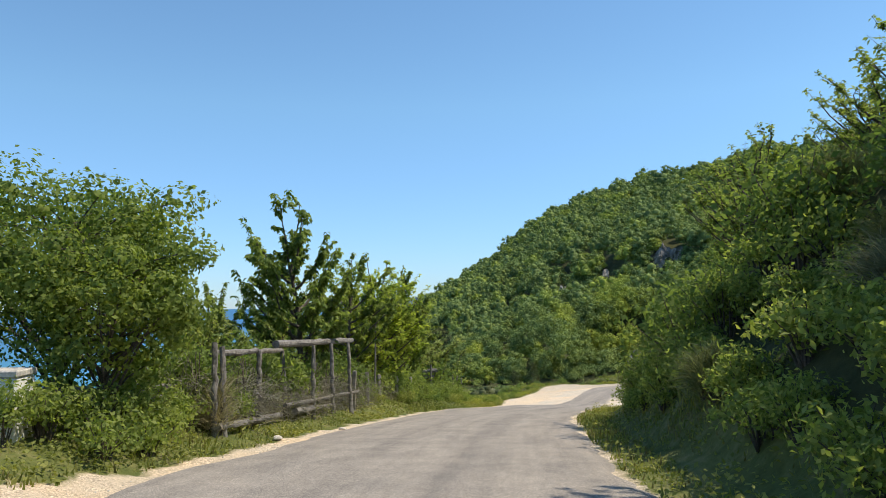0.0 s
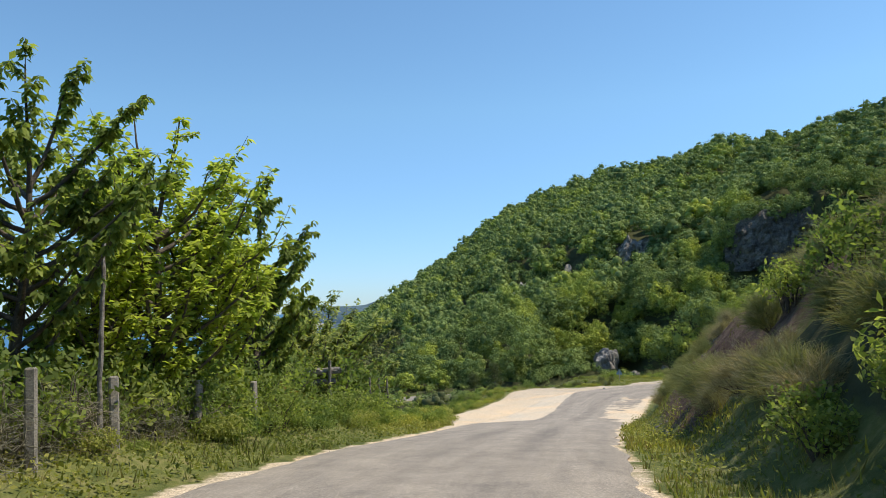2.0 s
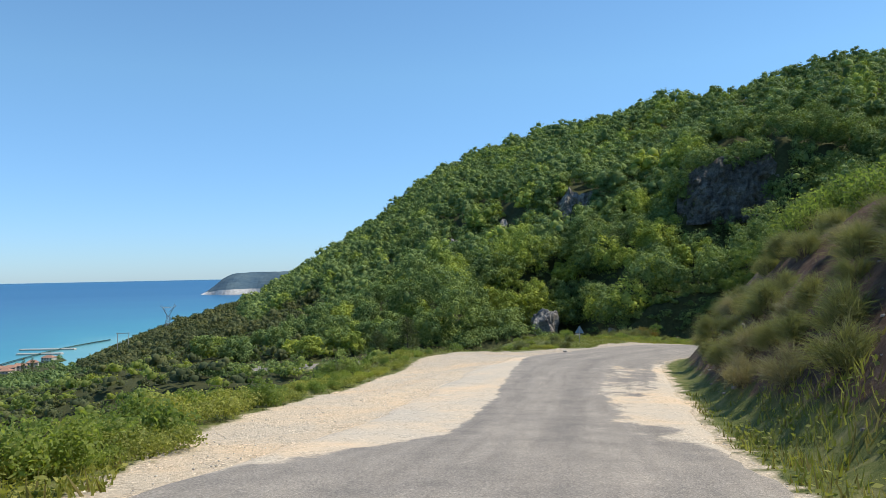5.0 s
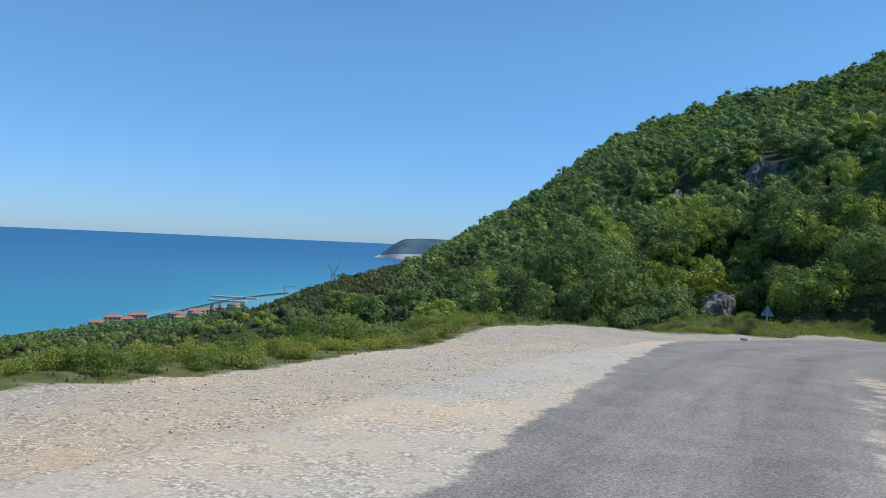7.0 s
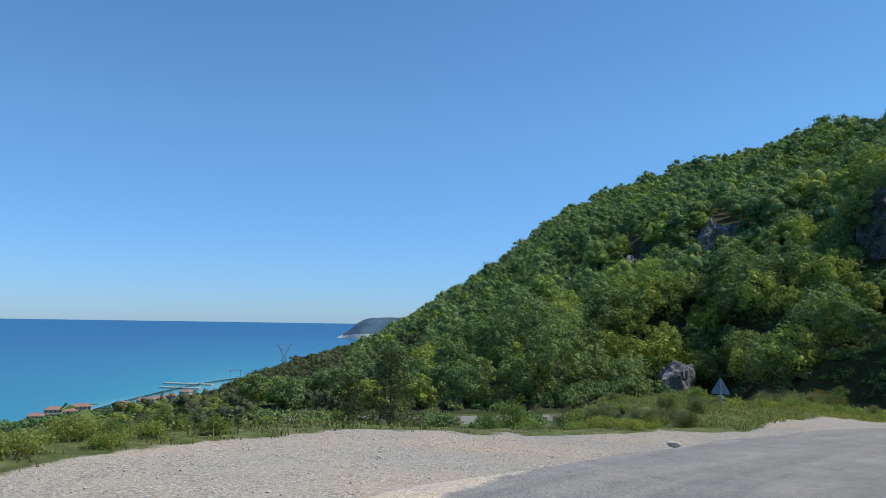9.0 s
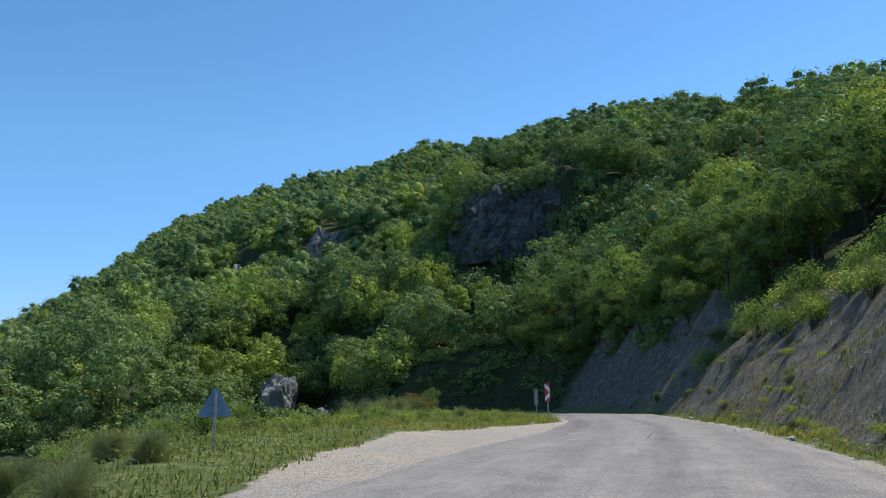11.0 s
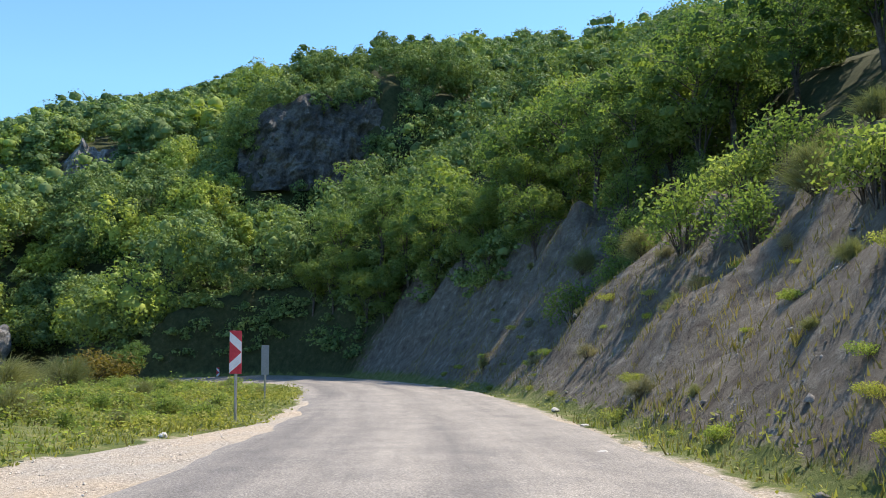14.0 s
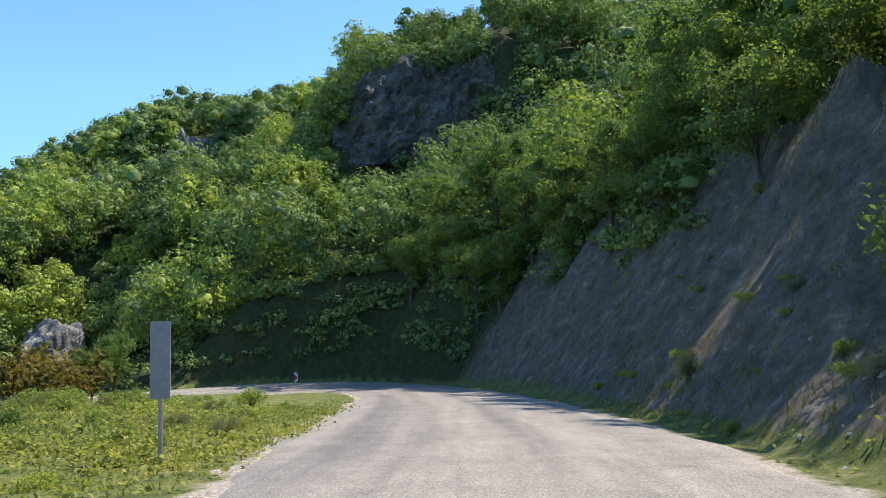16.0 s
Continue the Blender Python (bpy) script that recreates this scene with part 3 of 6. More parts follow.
def build_road():
    cols = np.linspace(-1, 1, 29)
    i = np.arange(len(CL))
    rag = lambda side: 0.16 * wave(ALONG * 1.0, ALONG * 0.37 + side * 40, 1.1) + 0.1 * wave(ALONG, ALONG + side * 9, 0.45)
    lo, hi = -left_half(CL[:, 1]) + rag(0), right_half(CL[:, 1]) + rag(1)
    off = lo[:, None] + (cols[None] + 1) / 2 * (hi - lo)[:, None]
    x = CL[i, 0][:, None] + RIGHT[i, 0][:, None] * off
    y = CL[i, 1][:, None] + RIGHT[i, 1][:, None] * off
    crown = 0.03 * (1 - (off / HALF) ** 2)
    z = np.repeat(CL[:, 2:3], len(cols), 1) + crown + 0.015 * wave(x, y, 2.5).reshape(x.shape) - 0.05 * (abs(cols)[None] > 0.99)
    lane = np.exp(-((off - 0.6) / 0.32) ** 2) + np.exp(-((off - 2.2) / 0.35) ** 2) * 0.5 + np.exp(-((off + 1.0) / 0.35) ** 2) * 0.7 + np.exp(-((off + 2.4) / 0.3) ** 2) * 0.4
    yy = np.repeat(CL[:, 1:2], len(cols), 1)
    lane = lane + 1.1 * np.exp(-((off + 2.05) / 0.5) ** 2) * smooth01(86, 95, yy)
    worn = np.clip(lane * (0.55 + 0.35 * wave(yy, off, 6)), 0, 1)
    dust = smooth01(0.6, 1.6, off) * smooth01(48, 51, yy) * (1 - smooth01(60, 72, yy)) * (0.55 + 0.3 * wave(yy, off * 2, 2.0)) + (1 - smooth01(0, 0.8, abs(off - lo[:, None]))) * 0.3 + (1 - smooth01(0, 0.6, abs(off - hi[:, None]))) * 0.4
    rim = np.interp(yy, [48, 50, 56, 62, 66, 70], [-2.1, -1.2, -1.25, -1.65, -2.0, -2.6])
    dust = dust + (1 - smooth01(0, 1, off - rim + 0.5)) * smooth01(45, 49, yy) * (1 - smooth01(68, 74, yy)) * 0.9
    zone = np.stack([worn, np.clip(dust, 0, 1), off * 3.2, 0.22 * ALONG[:, None] + 0 * worn], -1).reshape(-1, 4)
    n, m = x.shape
    a, b = np.meshgrid(np.arange(n - 1), np.arange(m - 1), indexing="ij")
    f = np.stack([a * m + b, a * m + b + 1, (a + 1) * m + b + 1, (a + 1) * m + b], -1).reshape(-1, 4)
    me = mesh_from("road", np.stack([x.ravel(), y.ravel(), z.ravel()], 1), f, M_ROAD, True)
    me.color_attributes.new("zone", "FLOAT_COLOR", "POINT").data.foreach_set("color", zone.astype(np.float32).ravel())
    tagged(new("road", me), "worn grey asphalt mountain road with dusty edges", "road", kind="structure")


def shore(az):
    return np.interp(az, [-180, -100, -60, -40, -34.7, -28.5, -21, -18, -10, 20, 90, 180], [800, 640, 600, 640, 690, 800, 1130, 1250, 1500, 1700, 1700, 1000])


def build_sea():
    rings = np.concatenate([np.arange(450, 1500, 25), np.arange(1500, 4720, 80)])
    az = np.radians(np.arange(-180, 181, 1.5))
    R, A = np.meshgrid(rings, az, indexing="ij")
    Z = np.interp(R, [0, 1500, 2400, 3450, 4100, 4710], [-100, -100, -95, -81.5, -55, -19])
    off = R - shore(np.degrees(A))
    depth = np.clip(np.interp(off, [0, 60, 200, 500, 900, 2000, 4000], [0.02, 0.12, 0.2, 0.36, 0.5, 0.8, 0.95]), 0, 1)
    zone = np.stack([depth, depth, depth, depth * 0 + 1], -1).reshape(-1, 4)
    n, m = R.shape
    a, b = np.meshgrid(np.arange(n - 1), np.arange(m - 1), indexing="ij")
    f = np.stack([a * m + b, (a + 1) * m + b, (a + 1) * m + b + 1, a * m + b + 1], -1).reshape(-1, 4)
    me = mesh_from("sea", np.stack([(OX + R * np.sin(A)).ravel(), (OY + R * np.cos(A)).ravel(), Z.ravel()], 1), f, M_SEA, True)
    me.color_attributes.new("zone", "FLOAT_COLOR", "POINT").data.foreach_set("color", zone.astype(np.float32).ravel())
    tagged(new("sea", me), "calm sea, turquoise by the beach and deep blue further out", "water", kind="structure")


build_ground()
build_road()
build_sea()


# ---- woods ----
def crown_blobs(rng, h, rad, k):
    """Centres and radii of the clumps of one broadleaf crown standing on the origin."""
    out = [((0, 0, h * 0.55), (rad * 0.62, rad * 0.62, h * 0.34))]
    for j in range(k):
        a = 2.4 * j + rng.uniform(-0.5, 0.5)
        e = np.arcsin(np.clip(-0.42 + 1.38 * (j + 0.5) / k + rng.uniform(-0.1, 0.1), -1, 1))
        q = rng.uniform(0.62, 0.9) if k >= 13 else rng.uniform(0.58, 0.78)
        c = (q * rad * np.cos(e) * np.cos(a), q * rad * np.cos(e) * np.sin(a), h * 0.55 + q * h * 0.44 * np.sin(e))
        b = rad * (rng.uniform(0.22, 0.42) if k >= 13 else rng.uniform(0.28, 0.46))
        out.append((c, (b, b, b * rng.uniform(0.7, 0.95))))
    return out


def lump(sub):
    """Vertices and upper faces of a low sphere."""
    bm = bmesh.new()
    bmesh.ops.create_icosphere(bm, subdivisions=sub, radius=1.0)
    v = np.array([w.co for w in bm.verts])
    f = np.array([[w.index for w in p.verts] for p in bm.faces if p.calc_center_median().z > -0.55])
    bm.free()
    return v, f


LUMPS = {1: lump(1)}


def sprays(rng, centres, out, size, aspect, spread):
    """A small three-cornered spray of leaves at every centre."""
    n = len(centres)
    nrm = out + rng.normal(0, spread, (n, 3))
    nrm /= np.linalg.norm(nrm, axis=1)[:, None] + 1e-9
    t = np.cross(nrm, rng.normal(0, 1, (n, 3)))
    t /= np.linalg.norm(t, axis=1)[:, None] + 1e-9
    b = np.cross(nrm, t)
    s = (size * rng.uniform(0.6, 1.4, n))[:, None]
    v = np.stack([centres - t * s * 0.45 - b * s * aspect * 0.4, centres + b * s * aspect * 0.6, centres + t * s * 0.55 - b * s * aspect * 0.3], 1)
    return v.reshape(-1, 3), np.arange(3 * n).reshape(-1, 3)


def quads_to_tris(f):
    return np.concatenate([f[:, [0, 1, 2]], f[:, [0, 2, 3]]])


def wood_patch(name, label, trees, material, seed, per, size, clumps=(8, 12), sub=1, spread=0.45, low=-0.5, core=0.7):
    """Many crowns, too far off to count, as one mesh. trees: x, y, z, height, radius."""
    rng = np.random.default_rng(seed)
    lv, lf = LUMPS[sub]
    pcs = []
    for x, y, z, h, rad in trees:
        blobs = crown_blobs(rng, h, rad, rng.integers(*clumps))
        area = sum(q[0] ** 2 for c, q in blobs)
        pts, outs = [], []
        for c, q in blobs:
            pcs.append((lv * (np.asarray(q) * core) * rng.uniform(0.7, 1.1, (len(lv), 1)) + np.asarray(c) + (x, y, z), lf))
            p, d = blob_points(rng, max(4, int(per * q[0] ** 2 / area)), c, q, 0.8)
            top = d[:, 2] > low
            pts.append(p[top])
            outs.append(d[top] + (0, 0, 0.3))
        pcs.append(sprays(rng, np.vstack(pts) + (x, y, z), np.vstack(outs), size, 0.8, spread))
    v, f = joined(pcs)
    tagged(new(name, mesh_from(name, v, f, material)), label, "trees", kind="stuff")


def scatter(rng, n, az0, az1, r0, r1, gap):
    """Places on the hillside, one to a cell of the gap's size at most."""
    az = np.radians(rng.uniform(az0, az1, n))
    r = np.sqrt(rng.uniform(r0 ** 2, r1 ** 2, n))
    x, y = OX + r * np.sin(az), OY + r * np.cos(az)
    cell = np.floor(np.stack([x, y], 1) / gap).astype(int)
    _, keep = np.unique(cell, axis=0, return_index=True)
    return x[keep], y[keep]


# bare rock faces in the woods: x, y, z of the middle, length, height, heading in degrees
CLIFFS = [(84.0, 178.0, 14.2, 25, 15, 118), (65.6, 228.5, 14.2, 15, 11, 118), (49.3, 240.0, 5.8, 11, 13, 110), (35.7, 250.0, 2.5, 9, 10, 110)]


def build_woods():
    rng = np.random.default_rng(11)
    bands = [(-14, 72, 60, 190, 5.2, 760, 0.44), (-20, 66, 190, 320, 5.2, 560, 0.48), (-20, 60, 320, 600, 6.0, 290, 0.70)]
    for k, (a0, a1, r0, r1, gap, per, size) in enumerate(bands):
        x, y = scatter(rng, 30000, a0, a1, r0, r1, gap)
        i, d = near_road(x, y)
        az, r = np.degrees(np.arctan2(x - OX, y - OY)), np.hypot(x - OX, y - OY)
        ridge = np.interp(az, BEAR, RIDGE)
        tail = ALONG[i] > ALONG[-1] - 45
        ok = ((d > np.where(tail, 6, 25)) | ((d < 0) & (CL[i, 1] > 141) & (d < -16))) & (r < ridge + 12)
        ok |= (d > 7.4) & (d <= 25) & (CL[i, 1] > 139)
        ok &= ~((d < 45) & (CL[i, 1] < 66))
        for cx, cy, cz, w, h, turn in CLIFFS:
            t = np.clip(((x - OX) * (cx - OX) + (y - OY) * (cy - OY)) / ((cx - OX) ** 2 + (cy - OY) ** 2), 0, 1)
            near = np.hypot(x - cx, y - cy)
            u, v, _ = scarp(x, y, cx, cy, turn, -9, 9, 0, 9)
            ok &= ~((abs(u) < 0.42 * w) & (v > (-8 if w > 20 else -11)) & (v < 1.2) & (rng.random(len(x)) < (0.42 if w > 20 else 0.8)))
            ok &= ~((abs(u) < 0.42 * w) & (v > -2.5) & (v < 0.8))
        mid = np.interp(y, [146, 188], [38.5, 44.5])
        ok &= ~((y < 190) & (x < mid + 10) & (x > mid - 9) & (hollow(x, y) > 0.12))
        ok &= ~((d < 0) & (y < 162))
        if k < 2:
            # a row along the foot of each step, so that only the rock faces stay bare
            for cx, cy, turn, u0, u1, h, back in SCARPS:
                q = np.arange(u0 - 3, u1 + 6, 2.6)
                q = np.concatenate([q, q + 1.3, q + 0.6, q + 1.9])
                v = np.repeat([-2.2, -6.5, 0.4, 2.6], len(q) // 4) + rng.uniform(-1, 1, len(q))
                ax, ay = np.sin(radians(turn)), np.cos(radians(turn))
                px, py = cx + q * ax - v * ay, cy + q * ay + v * ax
                rr, aa = np.hypot(px - OX, py - OY), np.degrees(np.arctan2(px - OX, py - OY))
                free = (rr >= r0) & (rr < r1)
                for fx, fy, fz, w, fh, ft in CLIFFS:
                    free &= np.hypot(px - fx, py - fy) > 0.46 * w
                x, y, az, r = np.append(x, px), np.append(y, py), np.append(az, aa), np.append(r, rr)
                j, e = near_road(px, py)
                d, i, ok = np.append(d, e), np.append(i, j), np.append(ok, free)
        if k == 0:
            # a close stand at the head of the gully, behind the boulder
            px, py = rng.uniform(33, 62, 46), rng.uniform(190.5, 211, 46)
            j, e = near_road(px, py)
            x, y, d, i = np.append(x, px), np.append(y, py), np.append(d, e), np.append(i, j)
            az, r = np.degrees(np.arctan2(x - OX, y - OY)), np.hypot(x - OX, y - OY)
            ok = np.append(ok, np.ones(46, bool))
        x, y, az, r, d, i = x[ok], y[ok], az[ok], r[ok], d[ok], i[ok]
        z = land(x, y)
        pine = az < np.where(r < 150, 2.5, np.where(r < 260, -3, -9))
        low = (d < 32) & (CL[i, 1] > 138)
        h = rng.uniform(4.6, 8.2, len(x)) + 5.0 * rng.random(len(x)) ** 2.2
        rad = h * rng.uniform(0.27, 0.46, len(x)) * max(gap, 5.2) / 5.0 * np.where(pine, 0.75, 1)
        h = h * np.where(pine, 0.6, 1) * np.where(low, 1.1, 1) * (1 - 0.35 * (hollow(x, y) > 0.3) * (x < 45) * (y < 188))
        t = np.stack([x, y, z - 0.8, h, rad], 1)
        bright = rng.random(len(x)) < np.clip(0.16 + 0.5 * wave(x, y, 16, 6), 0.04, 0.6)
        close = np.hypot(x - 46, y - 112) < 97
        if k == 0:
            wood_patch("close_woods", "dense green broadleaf woods on the slope across the bend", t[close & ~bright], M_FOREST, 50, 2200, 0.30, (13, 19), 1, 0.42, -0.9, 0.42)
            wood_patch("close_woods", "lighter green young trees on the slope across the bend", t[close & bright], M_FRESH, 51, 2200, 0.30, (13, 19), 1, 0.42, -0.9, 0.42)
            far = ~close
            t, pine, bright = t[far], pine[far], bright[far]
        names = ["near_woods", "middle_woods", "far_woods"][k]
        if (~pine & ~bright).any():
            wood_patch(names, "dense green broadleaf woods covering the steep hillside", t[~pine & ~bright], M_FOREST, 20 + k, per, size)
        if (bright & ~pine).any():
            wood_patch(names, "lighter green young trees among the hillside woods", t[bright & ~pine], M_FRESH, 30 + k, per, size)
        if pine.any():
            wood_patch("pine_scrub", "dull green pine scrub on the lower spur", t[pine], M_PINE, 40 + k, int(0.6 * per), size * 0.95)


build_woods()


# ---- single trees and bushes ----
def strip_points(rng, n, y0, y1, d0, d1, power=1.0):
    """Random points beside the road between two centreline y's and two signed distances."""
    idx = np.where((CL[:, 1] >= y0) & (CL[:, 1] <= y1) & (ALONG < ALONG[-1] - 75))[0]
    i = rng.choice(idx, n)
    d = d0 + (d1 - d0) * rng.random(n) ** power
    x = CL[i, 0] + RIGHT[i, 0] * d + TAN[i, 0] * rng.uniform(-0.4, 0.4, n)
    y = CL[i, 1] + RIGHT[i, 1] * d + TAN[i, 1] * rng.uniform(-0.4, 0.4, n)
    return x, y


def stand(name, meshes, x, y, label, category="tree", turn=0.0, size=1.0, group="", sink=0.1, lean=0.0):
    """A tree or bush on the ground at x, y."""
    base = new(name)
    base.empty_display_size = 0.2
    part("trunk", meshes[0], base)
    part("crown", meshes[1], base)
    z = land([x], [y])[0] - sink
    base.matrix_basis = pose(x, y, z, lean, 0, turn) @ Matrix.Scale(size, 4)
    return tagged(base, label, category, group)


def bush_meshes(name, seed, h, rad, stems, per, leaf, material, aspect=0.5, upright=0.2):
    """A bush: several stems from the ground and clumps of leaves round them."""
    rng = np.random.default_rng(seed)
    pieces, pts, outs = [], [], []
    for j in range(stems):
        a, q = rng.uniform(0, 2 * np.pi), rad * rng.uniform(0.15, 0.85)
        tip = np.array([q * math.cos(a), q * math.sin(a), h * rng.uniform(0.45, 0.95) * (1 - 0.35 * (q / rad) ** 2)])
        mid = tip * (0.45, 0.45, 0.55)
        pieces.append(tube(np.array([[0.1 * math.cos(a), 0.1 * math.sin(a), -0.15], mid, tip]), [0.028, 0.018, 0.006], 4))
        p, d = blob_points(rng, per, tip * (0.9, 0.9, 0.8), (rad * 0.36, rad * 0.36, h * 0.28), 0.2)
        p[:, 2] = np.maximum(p[:, 2], 0.02)
        pts.append(p)
        outs.append(d * 0.7 + (0, 0, upright))
    tv, tf = joined(pieces)
    v, f = leaves(rng, np.vstack(pts), np.vstack(outs), leaf, aspect, 0.7)
    return mesh_from(name + "_stems", tv, tf, M_BARK, True), mesh_from(name + "_leaves", v, f, material)


def broom_meshes(name, seed, h, rad, twigs, material):
    """A broom-like bush: fans of thin twigs that rise from a few stems and arch outwards."""
    rng = np.random.default_rng(seed)
    fans = 26
    fa, fq = rng.uniform(0, 2 * np.pi, fans), np.sqrt(rng.uniform(0, 1, fans))
    root = np.stack([0.5 * rad * fq * np.cos(fa), 0.5 * rad * fq * np.sin(fa), h * (0.12 + 0.5 * rng.random(fans)) * (1 - 0.5 * fq ** 2)], 1)
    way = np.stack([0.75 * fq * np.cos(fa), 0.75 * fq * np.sin(fa), np.full(fans, 0.7)], 1)
    k = rng.integers(0, fans, twigs)
    d = way[k] + rng.normal(0, 0.48, (twigs, 3))
    d /= np.linalg.norm(d, axis=1)[:, None]
    low = root[k] + rng.normal(0, 0.09, (twigs, 3)) * rad
    low[:, 2] = np.maximum(low[:, 2], 0.0)
    L = h * rng.uniform(0.14, 0.46, (twigs, 1))
    flat = d * (1, 1, 0)
    mid = low + d * L * 0.55
    tip = low + d * L * 0.95 + flat * L * 0.3 - np.array([0, 0, 0.12]) * L
    side = np.cross(d, rng.normal(0, 1, (twigs, 3)))
    side /= np.linalg.norm(side, axis=1)[:, None] + 1e-9
    w = 0.0044 * (0.5 + rng.random((twigs, 1)))
    v = np.stack([low - side * w, low + side * w, mid + side * w * 0.8, mid - side * w * 0.8, tip], 1).reshape(-1, 3)
    o = 5 * np.arange(twigs)[:, None]
    f = np.concatenate([o + (0, 1, 2), o + (0, 2, 3), o + (3, 2, 4)])
    st = [tube(np.array([[0.1 * root[i][0], 0.1 * root[i][1], -0.1], root[i] * (0.7, 0.7, 0.5), root[i]]), [0.02, 0.013, 0.006], 4) for i in range(fans)]
    tv, tf = joined(st)
    return mesh_from(name + "_stems", tv, tf, M_BARK, True), mesh_from(name + "_twigs", v, f, material)


def shrub(name, meshes, x, y, label, turn, size, group, sink=0.05, second="foliage"):
    base = new(name)
    base.empty_display_size = 0.2
    part("stem", meshes[0], base)
    part(second, meshes[1], base)
    base.matrix_basis = pose(x, y, land([x], [y])[0] - sink, 0, 0, turn) @ Matrix.Scale(size, 4)
    return tagged(base, label, "bush", group)


def clump_field(name, label, kinds, spots):
    """Low leafy clumps too many to count, joined into one mesh. spots: x, y, kind, turn in radians, size."""
    pcs, o = [], 0
    base = []
    for me in kinds:
        co = np.empty(3 * len(me.vertices), np.float32)
        me.vertices.foreach_get("co", co)
        base.append(co.reshape(-1, 3))
    vs = []
    z = land([q[0] for q in spots], [q[1] for q in spots])
    for (x, y, k, turn, size), zz in zip(spots, z):
        c, sn = math.cos(turn), math.sin(turn)
        v = base[k] * size
        vs.append(np.stack([v[:, 0] * c - v[:, 1] * sn + x, v[:, 0] * sn + v[:, 1] * c + y, v[:, 2] + zz - 0.04], 1))
    v = np.vstack(vs)
    return tagged(new(name, mesh_from(name, v, np.arange(len(v)).reshape(-1, 4), kinds[0].materials[0])), label, "plants", kind="stuff")


def beside(yc, d, leg=0):
    """Plan point at signed distance d from the centreline where it passes y = yc (leg 1: on the far side of the bend)."""
    i = np.argmin(abs(CL[:, 1] - yc) + (0 if leg else 1e3 * (ALONG > ALONG[-1] - 75)))
    return CL[i, 0] + RIGHT[i, 0] * d, CL[i, 1] + RIGHT[i, 1] * d


def oak_meshes(name, seed, h, rad, clear, clumps, count, leaf, material, core=0.52, skirt=0.25):
    """A broad tree: trunk, a limb to every clump, and leaves on the outside of the clumps."""
    rng = np.random.default_rng(seed)
    zs = np.linspace(-0.6, h * 0.8, 9)
    lean = rng.normal(0, 0.05, 2)
    trunk = np.stack([lean[0] * zs + 0.1 * np.sin(zs * 1.1 + seed), lean[1] * zs + 0.1 * np.cos(zs + seed), zs], 1)
    r0 = 0.02 * h + 0.03
    wood, crown = [tube(trunk, np.linspace(r0, r0 * 0.2, 9), 8)], []
    lv, lf = LUMPS[1]
    blobs = []
    for j in range(clumps):
        f = (j + 0.5) / clumps
        a, zb = 2.4 * j + rng.uniform(-0.4, 0.4), clear + (h * 0.8 - clear) * f
        wide = rad * (skirt + (1 - skirt) * math.sin(math.pi * min(1.0, 0.28 + 0.8 * (1 - f)))) * rng.uniform(0.55, 1.05)
        base = np.array([np.interp(zb, zs, trunk[:, 0]), np.interp(zb, zs, trunk[:, 1]), zb])
        tip = base + (wide * math.cos(a), wide * math.sin(a), (h - zb) * rng.uniform(0.1, 0.7))
        wood.append(tube(np.array([base, (base + tip) / 2 + (0, 0, 0.1 * wide), tip]), [r0 * 0.32 * (1 - 0.6 * f), r0 * 0.2 * (1 - 0.5 * f), 0.012], 5))
        b = rad * rng.uniform(0.22, 0.38)
        blobs.append((tip, (b, b, b * rng.uniform(0.6, 0.85))))
    blobs.append((np.array([trunk[-1][0], trunk[-1][1], h * 0.9]), (rad * 0.28, rad * 0.28, h * 0.11)))
    area = sum(q[0] ** 2 for c, q in blobs)
    for c, q in blobs:
        crown.append((lv * (np.asarray(q) * core) * rng.uniform(0.7, 1.15, (len(lv), 1)) + c, lf))
        p, d = blob_points(rng, int(count * q[0] ** 2 / area), c, np.asarray(q) * 1.08, 0.55)
        v, f = leaves(rng, p, d + (0, 0, 0.35), leaf, 0.6, 0.55)
        crown.append((v, quads_to_tris(f)))
    wv, wf = joined(wood)
    cv, cf = joined(crown)
    return mesh_from(name + "_trunk", wv, wf, M_BARK, True), mesh_from(name + "_crown", cv, cf, material)


OAKS = [oak_meshes("oak", 50 + k, h, r, c, n, 75 * per, 0.17, m) for k, (h, r, c, n, per, m) in enumerate([(8.5, 3.2, 1.4, 28, 92, M_OAK), (7.0, 2.8, 0.9, 26, 88, M_BRIGHT), (9.5, 3.0, 1.6, 30, 92, M_OAK), (6.0, 2.4, 0.5, 22, 88, M_BRIGHT)])]
BUSHES = [bush_meshes("bush", 70 + k, h, r, 16, per, leaf, m) for k, (h, r, per, leaf, m) in enumerate([(1.6, 1.2, 68, 0.14, M_WALNUT), (2.4, 1.5, 84, 0.16, M_BRIGHT), (1.1, 1.0, 56, 0.12, M_WALNUT), (1.3, 1.1, 64, 0.12, M_RED)])]
BRAMBLES = [bush_meshes("bramble", 74 + k, h, r, 14, per, leaf, m) for k, (h, r, per, leaf, m) in enumerate([(0.75, 0.8, 85, 0.085, M_OLIVE), (0.65, 0.8, 85, 0.08, M_WALNUT), (0.9, 0.75, 85, 0.085, M_BRIGHT)])]
BROOMS = [broom_meshes("broom", 80 + k, h, r, n, m) for k, (h, r, n, m) in enumerate([(1.7, 1.0, 2600, M_BROOM), (1.3, 0.9, 2200, M_BROOM), (1.2, 1.0, 1900, M_DRY)])]


